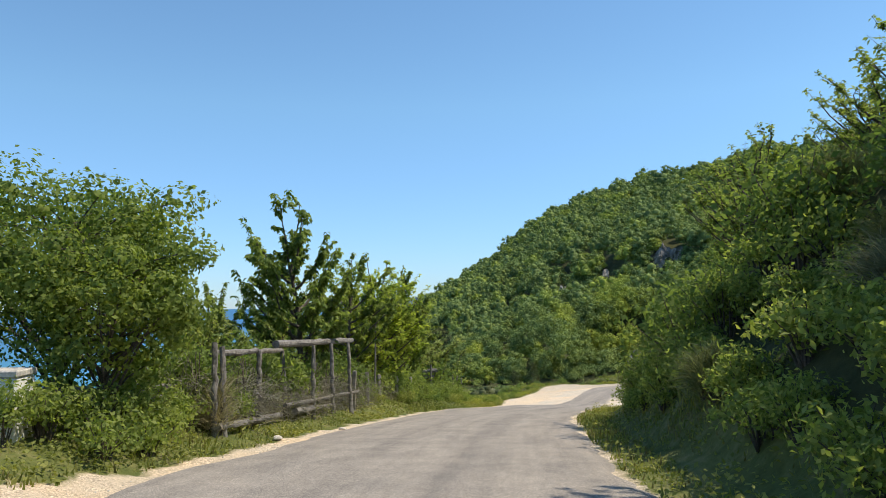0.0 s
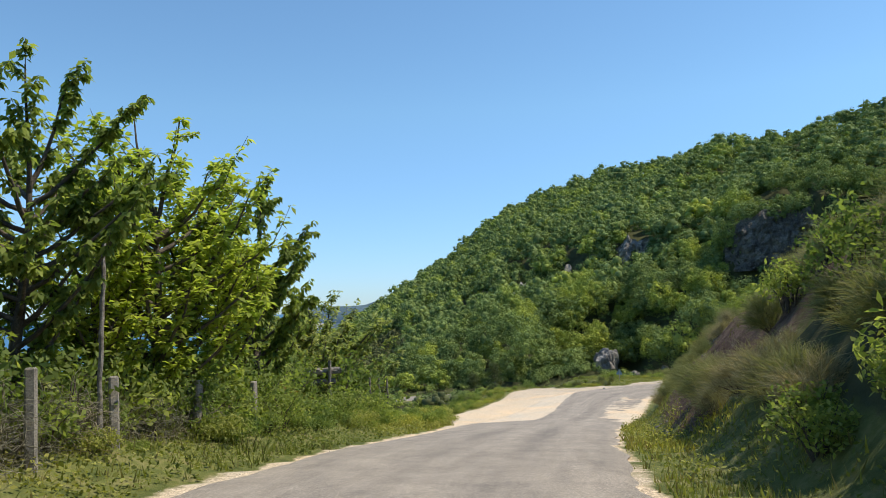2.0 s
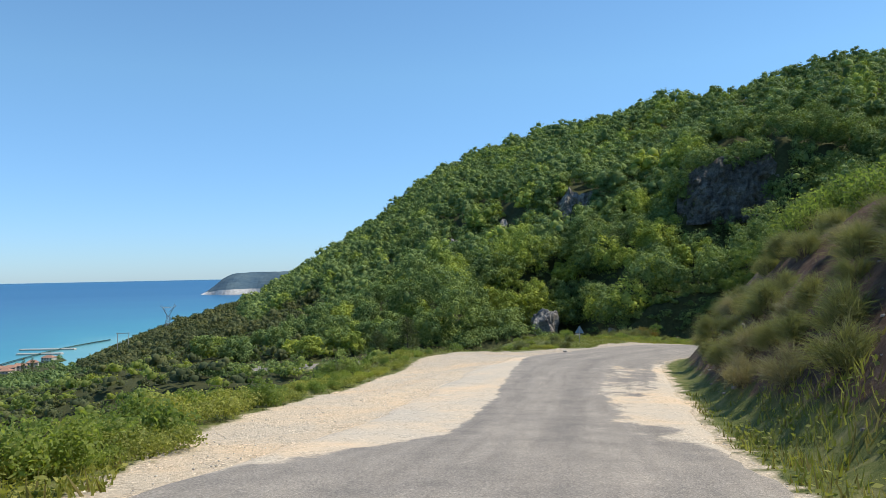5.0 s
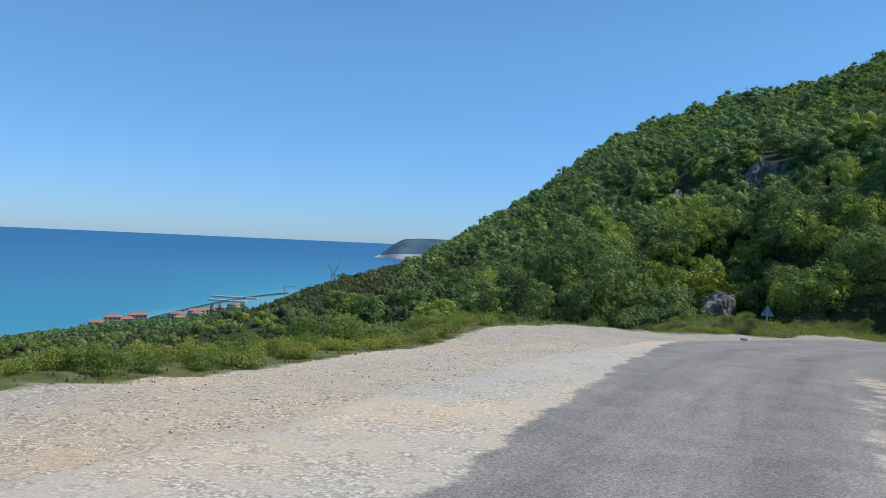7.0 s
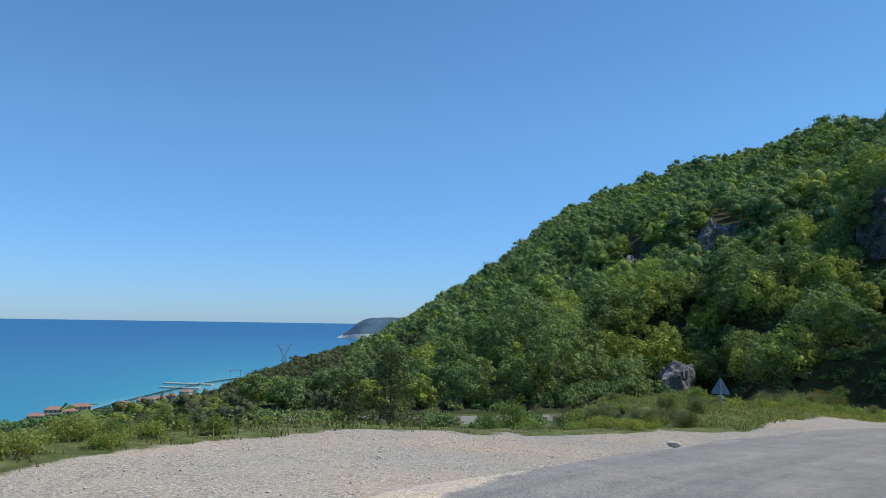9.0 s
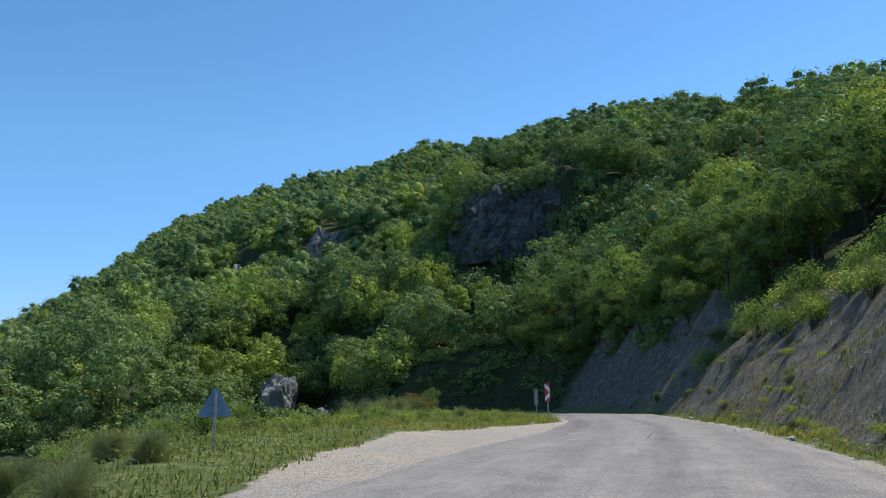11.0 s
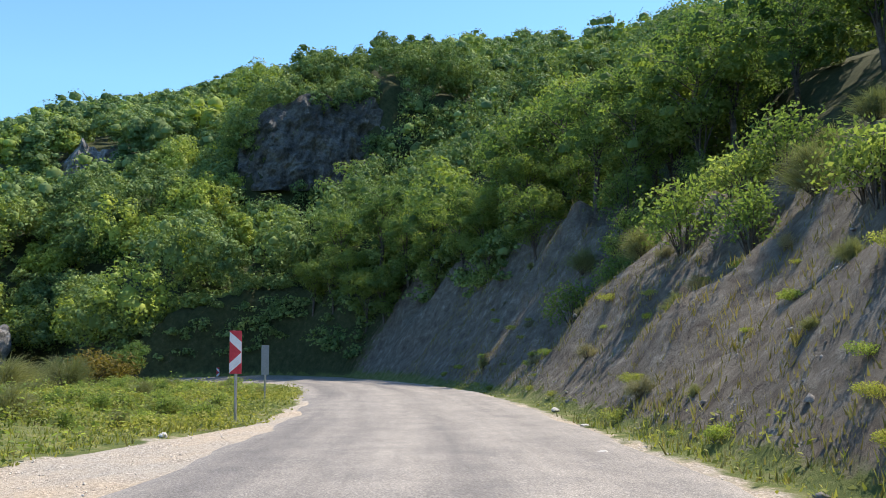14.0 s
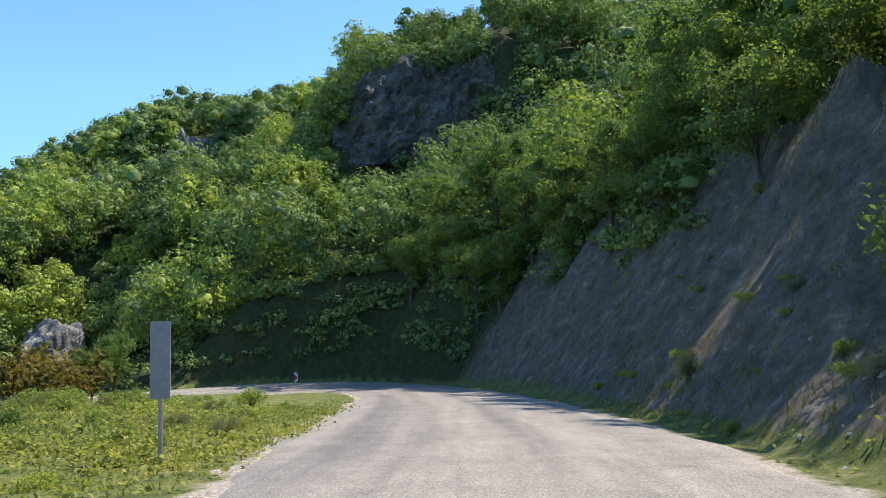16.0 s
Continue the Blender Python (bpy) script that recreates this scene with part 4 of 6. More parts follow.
def tangle_meshes(name, seed, h, rad, n):
    """Dry climbing stems that arch and cross, as thin crooked ribbons."""
    rng = np.random.default_rng(seed)
    pcs = []
    for k in range(n):
        a, q = rng.uniform(0, 2 * np.pi), rad * rng.uniform(0, 0.8)
        p = np.array([q * math.cos(a), q * math.sin(a), rng.uniform(0, 0.6 * h)])
        d = rng.normal(0, 1, 3) * (1, 1, 0.5) + (0, 0, 0.5)
        path = [p]
        for j in range(5):
            d = d / np.linalg.norm(d) + rng.normal(0, 0.5, 3) + (0, 0, -0.12)
            p = p + d / np.linalg.norm(d) * h * 0.14
            path.append(np.array([p[0], p[1], max(p[2], 0.02)]))
        pcs.append(tube(path, np.linspace(0.007, 0.003, 6), 3))
    v, f = joined(pcs)
    st = [tube([(0.3 * rad * math.cos(t), 0.3 * rad * math.sin(t), -0.1), (0.2 * rad * math.cos(t), 0.1, 0.5 * h), (0, 0.15 * math.sin(t), 0.95 * h)], [0.02, 0.014, 0.006], 4) for t in (0.3, 2.2, 4.4)]
    tv, tf = joined(st)
    return mesh_from(name + "_stems", tv, tf, M_BARK, True), mesh_from(name + "_twigs", v, f, M_TWIG)


TANGLES = [tangle_meshes("tangle", 140 + k, 1.35, 0.6, 150) for k in range(2)]


def roadside_trees():
    rng = np.random.default_rng(5)
    OAK_LABELS = ["tall green oak standing on the bank above the road", "light green young tree on the bank above the road", "slender dark green oak on the bank above the road", "low bushy light green oak clinging to the bank"]
    for yc in np.arange(74, 139, 2.3):
        for d0 in (10.2, 13.0, 16.5, 20.5, 25.0):
            if yc < 114 and d0 < 19 or yc < 117 and d0 < 12 or rng.random() < (0.16 if d0 < 19 else 0.34) or yc < 90 and d0 < 21:
                continue
            x, y = beside(yc + rng.uniform(-1, 1), d0 + rng.uniform(-1.8, 1.8))
            k = rng.integers(0, 4)
            stand("oak_tree", OAKS[k], x, y, OAK_LABELS[k], "tree", rng.uniform(0, 360), rng.uniform(0.75, 1.15) * (0.8 if d0 < 11 else 1.0), "oaks on the bank", 0.3)
    for yc, d0, k, q in ((132.5, 9.4, 3, 0.9), (135, 9.0, 1, 0.8), (138, 8.4, 3, 0.85), (140.5, 9.2, 2, 0.8), (143.0, 8.6, 0, 0.8), (144.3, 7.0, 3, 0.9), (146.0, 6.4, 3, 1.0), (146.6, 8.6, 2, 0.9), (148.2, 6.6, 1, 0.8), (149.8, 6.3, 3, 0.95), (150.2, 8.4, 0, 0.9), (151.3, 6.6, 1, 0.8)):
        x, y = beside(yc, d0)
        stand("oak_tree", OAKS[k], x, y, OAK_LABELS[k], "tree", 77 * yc, q, "oaks on the bank", 0.3)


roadside_trees()


def shoot_tree(name, seed, h, rad, clear, limbs, shoots, leaf, material, reach=0.75, nodes=11, hang=0.75):
    """A tree of rising limbs whose shoots carry drooping leaves all along them."""
    rng = np.random.default_rng(seed)
    zs = np.linspace(-0.4, h * 0.72, 9)
    lean = rng.normal(0, 0.04, 2)
    trunk = np.stack([lean[0] * zs + 0.07 * np.sin(zs * 1.4 + seed), lean[1] * zs + 0.07 * np.cos(zs * 1.2 + seed), zs], 1)
    r0 = 0.016 * h + 0.03
    pieces, at, axis_, side_ = [tube(trunk, np.linspace(r0, r0 * 0.3, 9), 8)], [], [], []
    for j in range(limbs):
        f = (j + 0.5) / limbs
        a = 2.4 * j + rng.uniform(-0.5, 0.5)
        zb = clear + (h * 0.7 - clear) * f
        base = np.array([np.interp(zb, zs, trunk[:, 0]), np.interp(zb, zs, trunk[:, 1]), zb])
        out = rad * (0.45 + 0.55 * math.sin(math.pi * (0.3 + 0.6 * f))) * rng.uniform(0.65, 1.1)
        rise = min((h - zb) * rng.uniform(0.3, 1.0), out * rng.uniform(0.35, 1.35) + 0.3)
        if j > limbs - 3:
            out, rise = out * 0.4, h - zb
        s = np.linspace(0, 1, 6)[:, None]
        limb = base + s * (out * math.cos(a), out * math.sin(a), 0) + s ** 1.35 * (0, 0, rise) + rng.normal(0, 0.03, (6, 3)) * s
        pieces.append(tube(limb, np.linspace(r0 * 0.4, 0.012, 6), 5))
        for k in range(shoots):
            q = rng.uniform(0.25, 1.0) if k else 1.0
            p0 = np.array([np.interp(q, s[:, 0], limb[:, i]) for i in range(3)])
            b = a + rng.normal(0, 0.9)
            d = np.array([0.55 * math.cos(b), 0.55 * math.sin(b), rng.uniform(0.15, 1.0)])
            L = reach * rng.uniform(0.45, 1.15)
            p1 = p0 + d * L
            pieces.append(tube(np.array([p0, (p0 + p1) / 2 + (0, 0, -0.03), p1]), [0.01, 0.007, 0.004], 3))
            t = np.repeat(rng.uniform(0.05, 1.03, nodes), 3)[:, None]
            at.append(p0 + (p1 - p0) * t)
            c = rng.uniform(0, 2 * np.pi, 3 * nodes)
            axis_.append(np.stack([np.cos(c) * 0.75, np.sin(c) * 0.75, np.full(3 * nodes, -hang)], 1) + rng.normal(0, 0.28, (3 * nodes, 3)))
    c, ax = np.vstack(at), np.vstack(axis_)
    n = len(c)
    ax /= np.linalg.norm(ax, axis=1)[:, None]
    w = np.cross(ax, (0, 0, 1.0) + rng.normal(0, 0.35, (n, 3)))
    w /= np.linalg.norm(w, axis=1)[:, None] + 1e-9
    nr = np.cross(w, ax)
    z = (leaf * rng.uniform(0.6, 1.3, n))[:, None]
    v = np.stack([c + ax * z * 0.12, c + ax * z * 0.6 + w * z * 0.25 + nr * z * 0.06, c + ax * z * 1.12 - nr * z * 0.1, c + ax * z * 0.6 - w * z * 0.25 + nr * z * 0.06], 1).reshape(-1, 3)
    tv, tf = joined(pieces)
    return mesh_from(name + "_trunk", tv, tf, M_BARK, True), mesh_from(name + "_crown", v, np.arange(4 * n).reshape(-1, 4), material)


THICKET = [shoot_tree("thicket", 120 + k, h, r, 0.15, 26, 9, 0.125, m, 0.65, 7, 0.2) for k, (h, r, m) in enumerate([(4.6, 1.9, M_BRIGHT), (3.8, 1.7, M_WALNUT)])]


def early_bank():
    """Overgrown bank on the inland side, from the start to the bare cut."""
    rng = np.random.default_rng(6)
    for yc in np.arange(3, 31, 2.1):
        for d0 in (8.5, 12.0, 16.0):
            if rng.random() < 0.2 or yc > 21 and d0 > 9:
                continue
            x, y = beside(yc + rng.uniform(-0.8, 0.8), d0 + rng.uniform(-1.2, 1.2))
            k = int(rng.integers(0, 2))
            stand("young_oak_tree", THICKET[k], x, y, "bushy light green young oak on the overgrown bank" if k == 0 else "low dense green young oak clinging to the bank", "tree", rng.uniform(0, 360), rng.uniform(0.75, 1.05) * (1.0 if yc < 16 else 1 - 0.012 * max(0, yc - 14)), "young trees on the bank", 0.4)
    for yc in np.arange(3, 37, 1.25):
        for d0 in (5.1, 6.5, 7.9):
            x, y = beside(yc + rng.uniform(-0.6, 0.6), d0 + rng.uniform(-0.4, 0.5))
            if rng.random() < (0.3 if yc < 20 else 0.8):
                shrub("broom_bush", BROOMS[rng.integers(0, 3)], x, y, "grey-green broom bush on the roadside bank", rng.uniform(0, 360), rng.uniform(0.7, 1.1), "bushes on the bank", second="foliage")
            else:
                shrub("leafy_bush", BUSHES[rng.integers(0, 3)], x, y, "dense green leafy bush on the roadside bank", rng.uniform(0, 360), rng.uniform(0.65, 1.05), "bushes on the bank")
    for yc in np.arange(3, 27, 0.95):
        for d0 in (4.55, 5.8):
            x, y = beside(yc + rng.uniform(-0.4, 0.4), d0 + rng.uniform(-0.2, 0.4))
            k = 2 if rng.random() < 0.6 else 0
            shrub("leafy_bush", BUSHES[k], x, y, "low dark green bush at the foot of the overgrown bank", rng.uniform(0, 360), rng.uniform(0.55, 0.85), "bushes on the bank")
    for yc in np.arange(36, 52, 1.7):
        for d0 in (4.6, 8.9, 10.8):
            if d0 < 5 and yc > 41:
                continue
            x, y = beside(yc + rng.uniform(-0.6, 0.6), d0 + rng.uniform(-0.3, 0.6))
            shrub("broom_bush", BROOMS[rng.integers(0, 3)], x, y, "grey-green broom bush at the bare earth cut", rng.uniform(0, 360), rng.uniform(0.7, 1.15), "brooms at the cut", second="foliage")
    for yc, d0, z0 in ((50, 4.7, 0.8), (52, 5.2, 0.9), (54.5, 4.9, 0.7), (57.5, 4.8, 0.85), (60, 5.6, 0.8), (63, 5.5, 0.6)):
        x, y = beside(yc, d0)
        shrub("broom_bush", BROOMS[1], x, y, "pale broom bush at the foot of the bank", 40 * yc, z0, "brooms at the cut", second="foliage")
    for yc in np.arange(52, 74, 1.2):
        for d0 in (4.7, 6.0, 7.4):
            if rng.random() < 0.3:
                continue
            x, y = beside(yc + rng.uniform(-0.5, 0.5), d0 + rng.uniform(-0.4, 0.4))
            k = rng.integers(0, 3)
            shrub("broom_bush", BROOMS[k], x, y, "dry pale broom bush on the nose of the bank" if k == 2 else "grey-green broom bush on the nose of the bank", rng.uniform(0, 360), rng.uniform(0.45, 0.85), "brooms on the bank", second="foliage")


def late_bank():
    rng = np.random.default_rng(7)
    for yc in np.arange(64, 118, 1.5):
        for d0 in (8.8, 10.4, 12.2):
            if rng.random() < 0.12:
                continue
            x, y = beside(yc + rng.uniform(-0.7, 0.7), d0 + rng.uniform(-0.6, 0.6))
            if rng.random() < 0.35:
                shrub("broom_bush", BROOMS[rng.integers(0, 2)], x, y, "grey-green broom bush along the top of the bank", rng.uniform(0, 360), rng.uniform(0.8, 1.2), "bushes along the bank top", second="foliage")
            else:
                shrub("leafy_bush", BUSHES[1 if rng.random() < 0.6 else 0], x, y, "light green leafy bush along the top of the bank", rng.uniform(0, 360), rng.uniform(0.7, 1.1), "bushes along the bank top")
    for yc in np.arange(76, 126, 1.3):
        x, y = beside(yc + rng.uniform(-0.5, 0.5), rng.uniform(4.3, 8.2))
        k = 2 if rng.random() < 0.7 else 1
        shrub("broom_bush", BROOMS[k], x, y, "small dry broom tuft rooted in the bare bank" if k == 2 else "small green broom tuft rooted in the bare bank", rng.uniform(0, 360), rng.uniform(0.18, 0.5), "tufts on the bank", second="foliage")
    x, y = 55.7, 110.9
    shrub("leafy_bush", BUSHES[1], x, y, "bright green bush jutting out of the bare bank", 30, 0.85, "bushes along the bank top")
    x, y = 56.6, 109.5
    shrub("leafy_bush", BUSHES[1], x, y, "bright green bush jutting out of the bare bank", 130, 0.75, "bushes along the bank top")


early_bank()
late_bank()



WALNUT = [oak_meshes("walnut", 91, 4.7, 2.3, 0.5, 64, 27000, 0.095, M_CHERRY, 0.25, 0.7), oak_meshes("walnut", 93, 3.5, 1.5, 0.3, 44, 14000, 0.095, M_CHERRY, 0.25, 0.75)]
CHERRY = [shoot_tree("cherry", 92 + k, h, r, c, n, 10, 0.165, m, 0.75, 14, 0.6) for k, (h, r, c, n, m) in enumerate([(6.2, 1.7, 0.9, 27, M_CHERRY), (6.3, 2.1, 0.8, 32, M_CHERRY), (5.8, 1.5, 0.9, 26, M_CHERRY)])]
ASH = [shoot_tree("ash", 96 + k, h, r, c, n, 10, 0.16, M_YELLOW, 0.8, 10, 0.15) for k, (h, r, c, n) in enumerate([(5.5, 1.9, 0.5, 32), (4.9, 1.5, 0.3, 28)])]
FRUIT = shoot_tree("fruit", 99, 5.0, 2.5, 0.1, 56, 15, 0.14, M_PALE, 0.5, 9, 0.2)
stand("walnut_tree", WALNUT[0], -6.6, 12.2, "round dense green walnut tree behind the roadside wall", turn=40)
stand("walnut_tree", WALNUT[1], -5.2, 11.0, "lower dense green walnut tree behind the roadside wall", turn=110, size=0.94)
stand("cherry_tree", CHERRY[0], -4.3, 21.9, "open-crowned cherry tree with dark drooping leaves behind the fence", turn=10)
stand("cherry_tree", CHERRY[1], -3.9, 27.3, "tall cherry tree with drooping leaves at the roadside fence", turn=100, size=0.86)
stand("cherry_tree", CHERRY[2], -2.4, 36.1, "slender dark-leaved cherry tree at the roadside", turn=250, size=1.04)
stand("cherry_tree", CHERRY[1], -6.6, 20.2, "low spreading cherry tree in the garden behind the fence", turn=200, size=0.56)
stand("cherry_tree", CHERRY[0], -7.0, 28.5, "open-crowned cherry tree with dark drooping leaves in the garden", turn=190, size=0.8)
stand("young_tree", ASH[0], -3.2, 30.6, "yellow-green young tree at the roadside fence", turn=200, size=1.07, group="young roadside trees")
stand("young_tree", ASH[1], -3.0, 32.2, "yellow-green young tree at the roadside fence", turn=20, size=1.1, group="young roadside trees")
stand("young_tree", ASH[1], -3.6, 29.6, "low yellow-green young tree behind the fence", turn=120, size=0.85, group="young roadside trees")
stand("young_tree", ASH[0], -5.2, 34.0, "yellow-green young tree behind the fence", turn=300, size=0.75, group="young roadside trees")
stand("fruit_tree", FRUIT, -2.2, 45.6, "broad leafy fruit tree among brambles by the log fence", turn=160, size=1.3)
stand("fruit_tree", FRUIT, -3.6, 43.6, "broad leafy fruit tree among brambles by the log fence", turn=330, size=1.05)
stand("fruit_tree", FRUIT, -5.8, 25.0, "broad leafy fruit tree in the garden behind the fence", turn=60, size=0.65)
stand("fruit_tree", FRUIT, -6.2, 17.6, "broad leafy fruit tree in the garden behind the fence", turn=250, size=0.5)
stand("fruit_tree", FRUIT, -3.8, 41.5, "low leafy fruit tree among brambles by the log fence", turn=290, size=0.62)


def left_bushes():
    rng = np.random.default_rng(8)
    spots = [(-5.4 + 0.1 * k, 8.6 + 0.85 * k, 0, 0.6) for k in range(9)] + [(-4.6, 9.5 + 1.1 * k, 2, 0.7) for k in range(6)]
    spots += [(-4.4, 18.2, 2, 0.7), (-4.2, 20.3, 0, 0.65), (-4.0, 22.6, 2, 0.8), (-3.6, 24.8, 0, 0.6), (-3.3, 26.6, 2, 0.8), (-3.2, 29.5, 0, 0.8), (-2.6, 30.6, 1, 0.6)]
    spots += [(-2.0, 34.4, 0, 0.9), (-2.6, 35.6, 1, 0.7), (-1.5, 36.0, 2, 0.9), (-2.2, 37.4, 3, 1.0), (-1.6, 38.7, 3, 0.6), (-0.9, 38.0, 2, 0.9), (-0.4, 40.0, 0, 0.5), (-1.6, 42.8, 1, 0.6), (0.2, 41.8, 2, 0.9), (-0.4, 43.4, 0, 0.7), (0.3, 45.0, 2, 0.8), (-0.9, 45.4, 1, 0.6), (1.1, 47.4, 2, 0.7), (-0.2, 48.4, 0, 0.7), (0.6, 50.6, 2, 0.8), (-0.6, 52.5, 0, 0.8)]
    spots += [(-5.2, 17.2, 1, 0.85), (-5.4, 19.4, 1, 0.9), (-5.0, 20.3, 0, 1.1), (-5.2, 21.2, 0, 1.1), (-4.9, 23.4, 1, 0.9), (-4.6, 18.2, 0, 1.1), (-4.2, 24.2, 0, 1.1), (-3.9, 25.6, 1, 0.8), (-5.6, 15.6, 0, 1.1), (-5.3, 14.4, 1, 0.7), (-3.4, 31.9, 0, 1.0), (-2.6, 33.8, 1, 0.8), (-3.2, 35.0, 1, 0.85), (-4.6, 26.4, 1, 0.8), (-4.4, 28.8, 0, 0.9), (-6.8, 15.2, 1, 0.7), (-1.9, 42.9, 0, 0.9), (-0.9, 43.8, 0, 0.8), (-3.2, 43.3, 1, 0.8)]
    spots += [(-1.4, 43.2, 1, 1.25), (-2.4, 42.8, 1, 1.1), (-0.8, 44.7, 0, 1.4), (-2.9, 39.6, 1, 1.05), (-2.6, 39.9, 0, 0.7), (-2.0, 39.2, 3, 0.9), (-2.6, 38.0, 0, 1.3), (-0.6, 41.0, 3, 0.6), (-3.4, 41.0, 1, 1.2)]
    labels = ["tangled green bramble bush at the roadside", "light green leafy bush at the roadside", "low green bush in the roadside verge", "reddish-brown leafy bush among green brambles"]
    for x, y, k, q in spots:
        shrub("bramble_bush", BUSHES[k], x + rng.uniform(-0.2, 0.2), y, labels[k], rng.uniform(0, 360), q, "roadside brambles")
    vine = broom_meshes("creeper", 87, 1.7, 0.42, 700, M_DRY)
    shrub("creeper", vine, -4.22, 13.45, "dry creeper tangled round the end post of the fence", 20, 1.0, "", second="foliage")
    for k in range(30):
        x, y = -4.75 + 0.077 * k + rng.uniform(-0.25, 0.25), 13.6 + 0.62 * k
        shrub("broom_bush", TANGLES[k % 2], x, y, "dry tangle of twigs along the timber fence", rng.uniform(0, 360), rng.uniform(0.75, 1.2) * (1 if k < 20 else 0.7), "dry twigs along the fence", second="foliage")
        if k % 2:
            shrub("bramble_bush", BUSHES[0 if k % 4 == 1 else 1], x - rng.uniform(0.5, 1.0), y, "tangled green bramble bush behind the timber fence", rng.uniform(0, 360), rng.uniform(0.75, 1.05) * (1.0 if k % 4 == 1 else 0.7), "roadside brambles")
    for yc in np.arange(12, 47, 0.9):
        x, y = beside(yc, -HALF - rng.uniform(1.6, 2.7))
        shrub("bramble_bush", BUSHES[2 if rng.random() < 0.7 else 0], x, y, "low green bush in the roadside verge", rng.uniform(0, 360), rng.uniform(0.3, 0.6) * (1 if yc < 30 else 1.3), "roadside brambles")
    for k in range(46):
        x, y = rng.uniform(7, 25), rng.uniform(86, 104)
        if 0.75 * (x - 7) + 84.5 > y or 1e-3 > abs(x):
            continue
        j = int(rng.integers(0, 4))
        if j == 3:
            shrub("broom_bush", BROOMS[int(rng.integers(0, 2))], x, y, "green broom bush on the slope below the knoll", rng.uniform(0, 360), rng.uniform(0.7, 1.1) * (0.45 if x > 18 else 1.0), "bushes on the knoll", second="foliage")
        else:
            shrub("bramble_bush", BUSHES[j], x, y, "green leafy bush on the slope below the knoll", rng.uniform(0, 360), rng.uniform(0.6, 1.0) * (0.45 if x > 18 else 1.0), "bushes on the knoll")
    # along the lip of the lay-by: low brambles, with a gap of bare soil; and down the verge to the road
    fields = {0: [], 1: [], 2: []}
    for yc in np.arange(47, 79, 0.5):
        e = gravel_edge(yc) + HALF
        if 71.0 < yc < 77.5:
            continue
        tall = 1.0 if yc < 55 else 0.62
        for k in range(4):
            x, y = beside(yc + rng.uniform(-0.4, 0.4), -(e + 0.25 + 0.8 * k + rng.uniform(0, 0.8)))
            fields[int(rng.choice(3, p=(0.45, 0.25, 0.3)))].append((x, y, 0, rng.uniform(0, 6.28), tall * rng.uniform(0.5, 0.95)))
    for yc in np.arange(6, 48, 0.27):
        wide = np.interp(yc, [6, 20, 30, 40, 48], [2.5, 1.9, 1.4, 1.2, 1.1])
        x, y = beside(yc + rng.uniform(-0.2, 0.2), -HALF - wide - rng.uniform(0, 1.7))
        fields[int(rng.choice(3, p=(0.45, 0.2, 0.35)))].append((x, y, 0, rng.uniform(0, 6.28), rng.uniform(0.4, 0.8) * (0.7 if yc < 28 else 1.1)))
    for yc in np.arange(94, 130, 0.25):
        x, y = beside(yc, -HALF - (1.0 if yc > 104 else 4.5) - rng.uniform(0.2, 9))
        fields[int(rng.choice(3, p=(0.4, 0.3, 0.3)))].append((x, y, 0, rng.uniform(0, 6.28), rng.uniform(0.3, 0.6)))
    for yc in np.arange(78, 126, 0.7):
        x, y = beside(yc, HALF + 0.9 + 4.2 * rng.random() ** 3)
        fields[0 if rng.random() < 0.6 else 1].append((x, y, 0, rng.uniform(0, 6.28), rng.uniform(0.2, 0.5)))
    for k, label in enumerate(("yellow-green bramble clumps along the verges and the lay-by", "green bramble clumps along the verges and the lay-by", "fresh green weed clumps along the verges and the lay-by")):
        clump_field("bramble_clumps", label, [BRAMBLES[k][1]], fields[k])
    for yc, dd in ((78.5, 1.5), (79.5, 2.2), (80.6, 1.8), (81.5, 2.9), (82.6, 2.4), (80.2, 3.6), (83.4, 3.6)):
        x, y = beside(yc, -(gravel_edge(yc) + HALF + dd))
        shrub("broom_bush", BROOMS[0], x, y, "tall green broom bush at the end of the gravel lay-by", 70 * yc, 0.45, "bushes along the lay-by", second="foliage")
    for x, y, q in ((4.9, 69.3, 0.74), (4.5, 70.0, 0.62), (5.3, 68.6, 0.5)):
        shrub("broom_bush", BROOMS[0], x, y, "tall green broom bush at the edge of the gravel lay-by", 30 * x, q, "bushes along the lay-by", second="foliage")
    for x, y, k, q in ((5.3, 69.1, 0, 0.62), (4.6, 68.8, 1, 0.48), (5.5, 68.3, 2, 0.6), (4.3, 69.8, 0, 0.7)):
        shrub("bramble_bush", BUSHES[k], x, y, "green leafy bush at the edge of the gravel lay-by", 40 * x, q, "bushes along the lay-by")
    # on the grassy knoll inside the bend
    for k in range(75):
        yc = rng.uniform(80, 116)
        x, y = beside(yc, -HALF - rng.uniform(5.5 if yc < 104 else 2.5, 15))
        if rng.random() < 0.45:
            j = rng.integers(0, 3)
            shrub("broom_bush", BROOMS[j], x, y, "dry pale broom bush on the grassy knoll" if j == 2 else "green broom bush on the grassy knoll", rng.uniform(0, 360), rng.uniform(0.35, 0.75) * (0.5 if 19 < x < 31 and y > 94 else 1.0), "bushes on the knoll", second="foliage")
        else:
            shrub("bramble_bush", BUSHES[2 if rng.random() < 0.6 else 0], x, y, "low green bush on the grassy knoll", rng.uniform(0, 360), rng.uniform(0.3, 0.6) * (0.55 if 19 < x < 31 and y > 94 else 1.0), "bushes on the knoll")
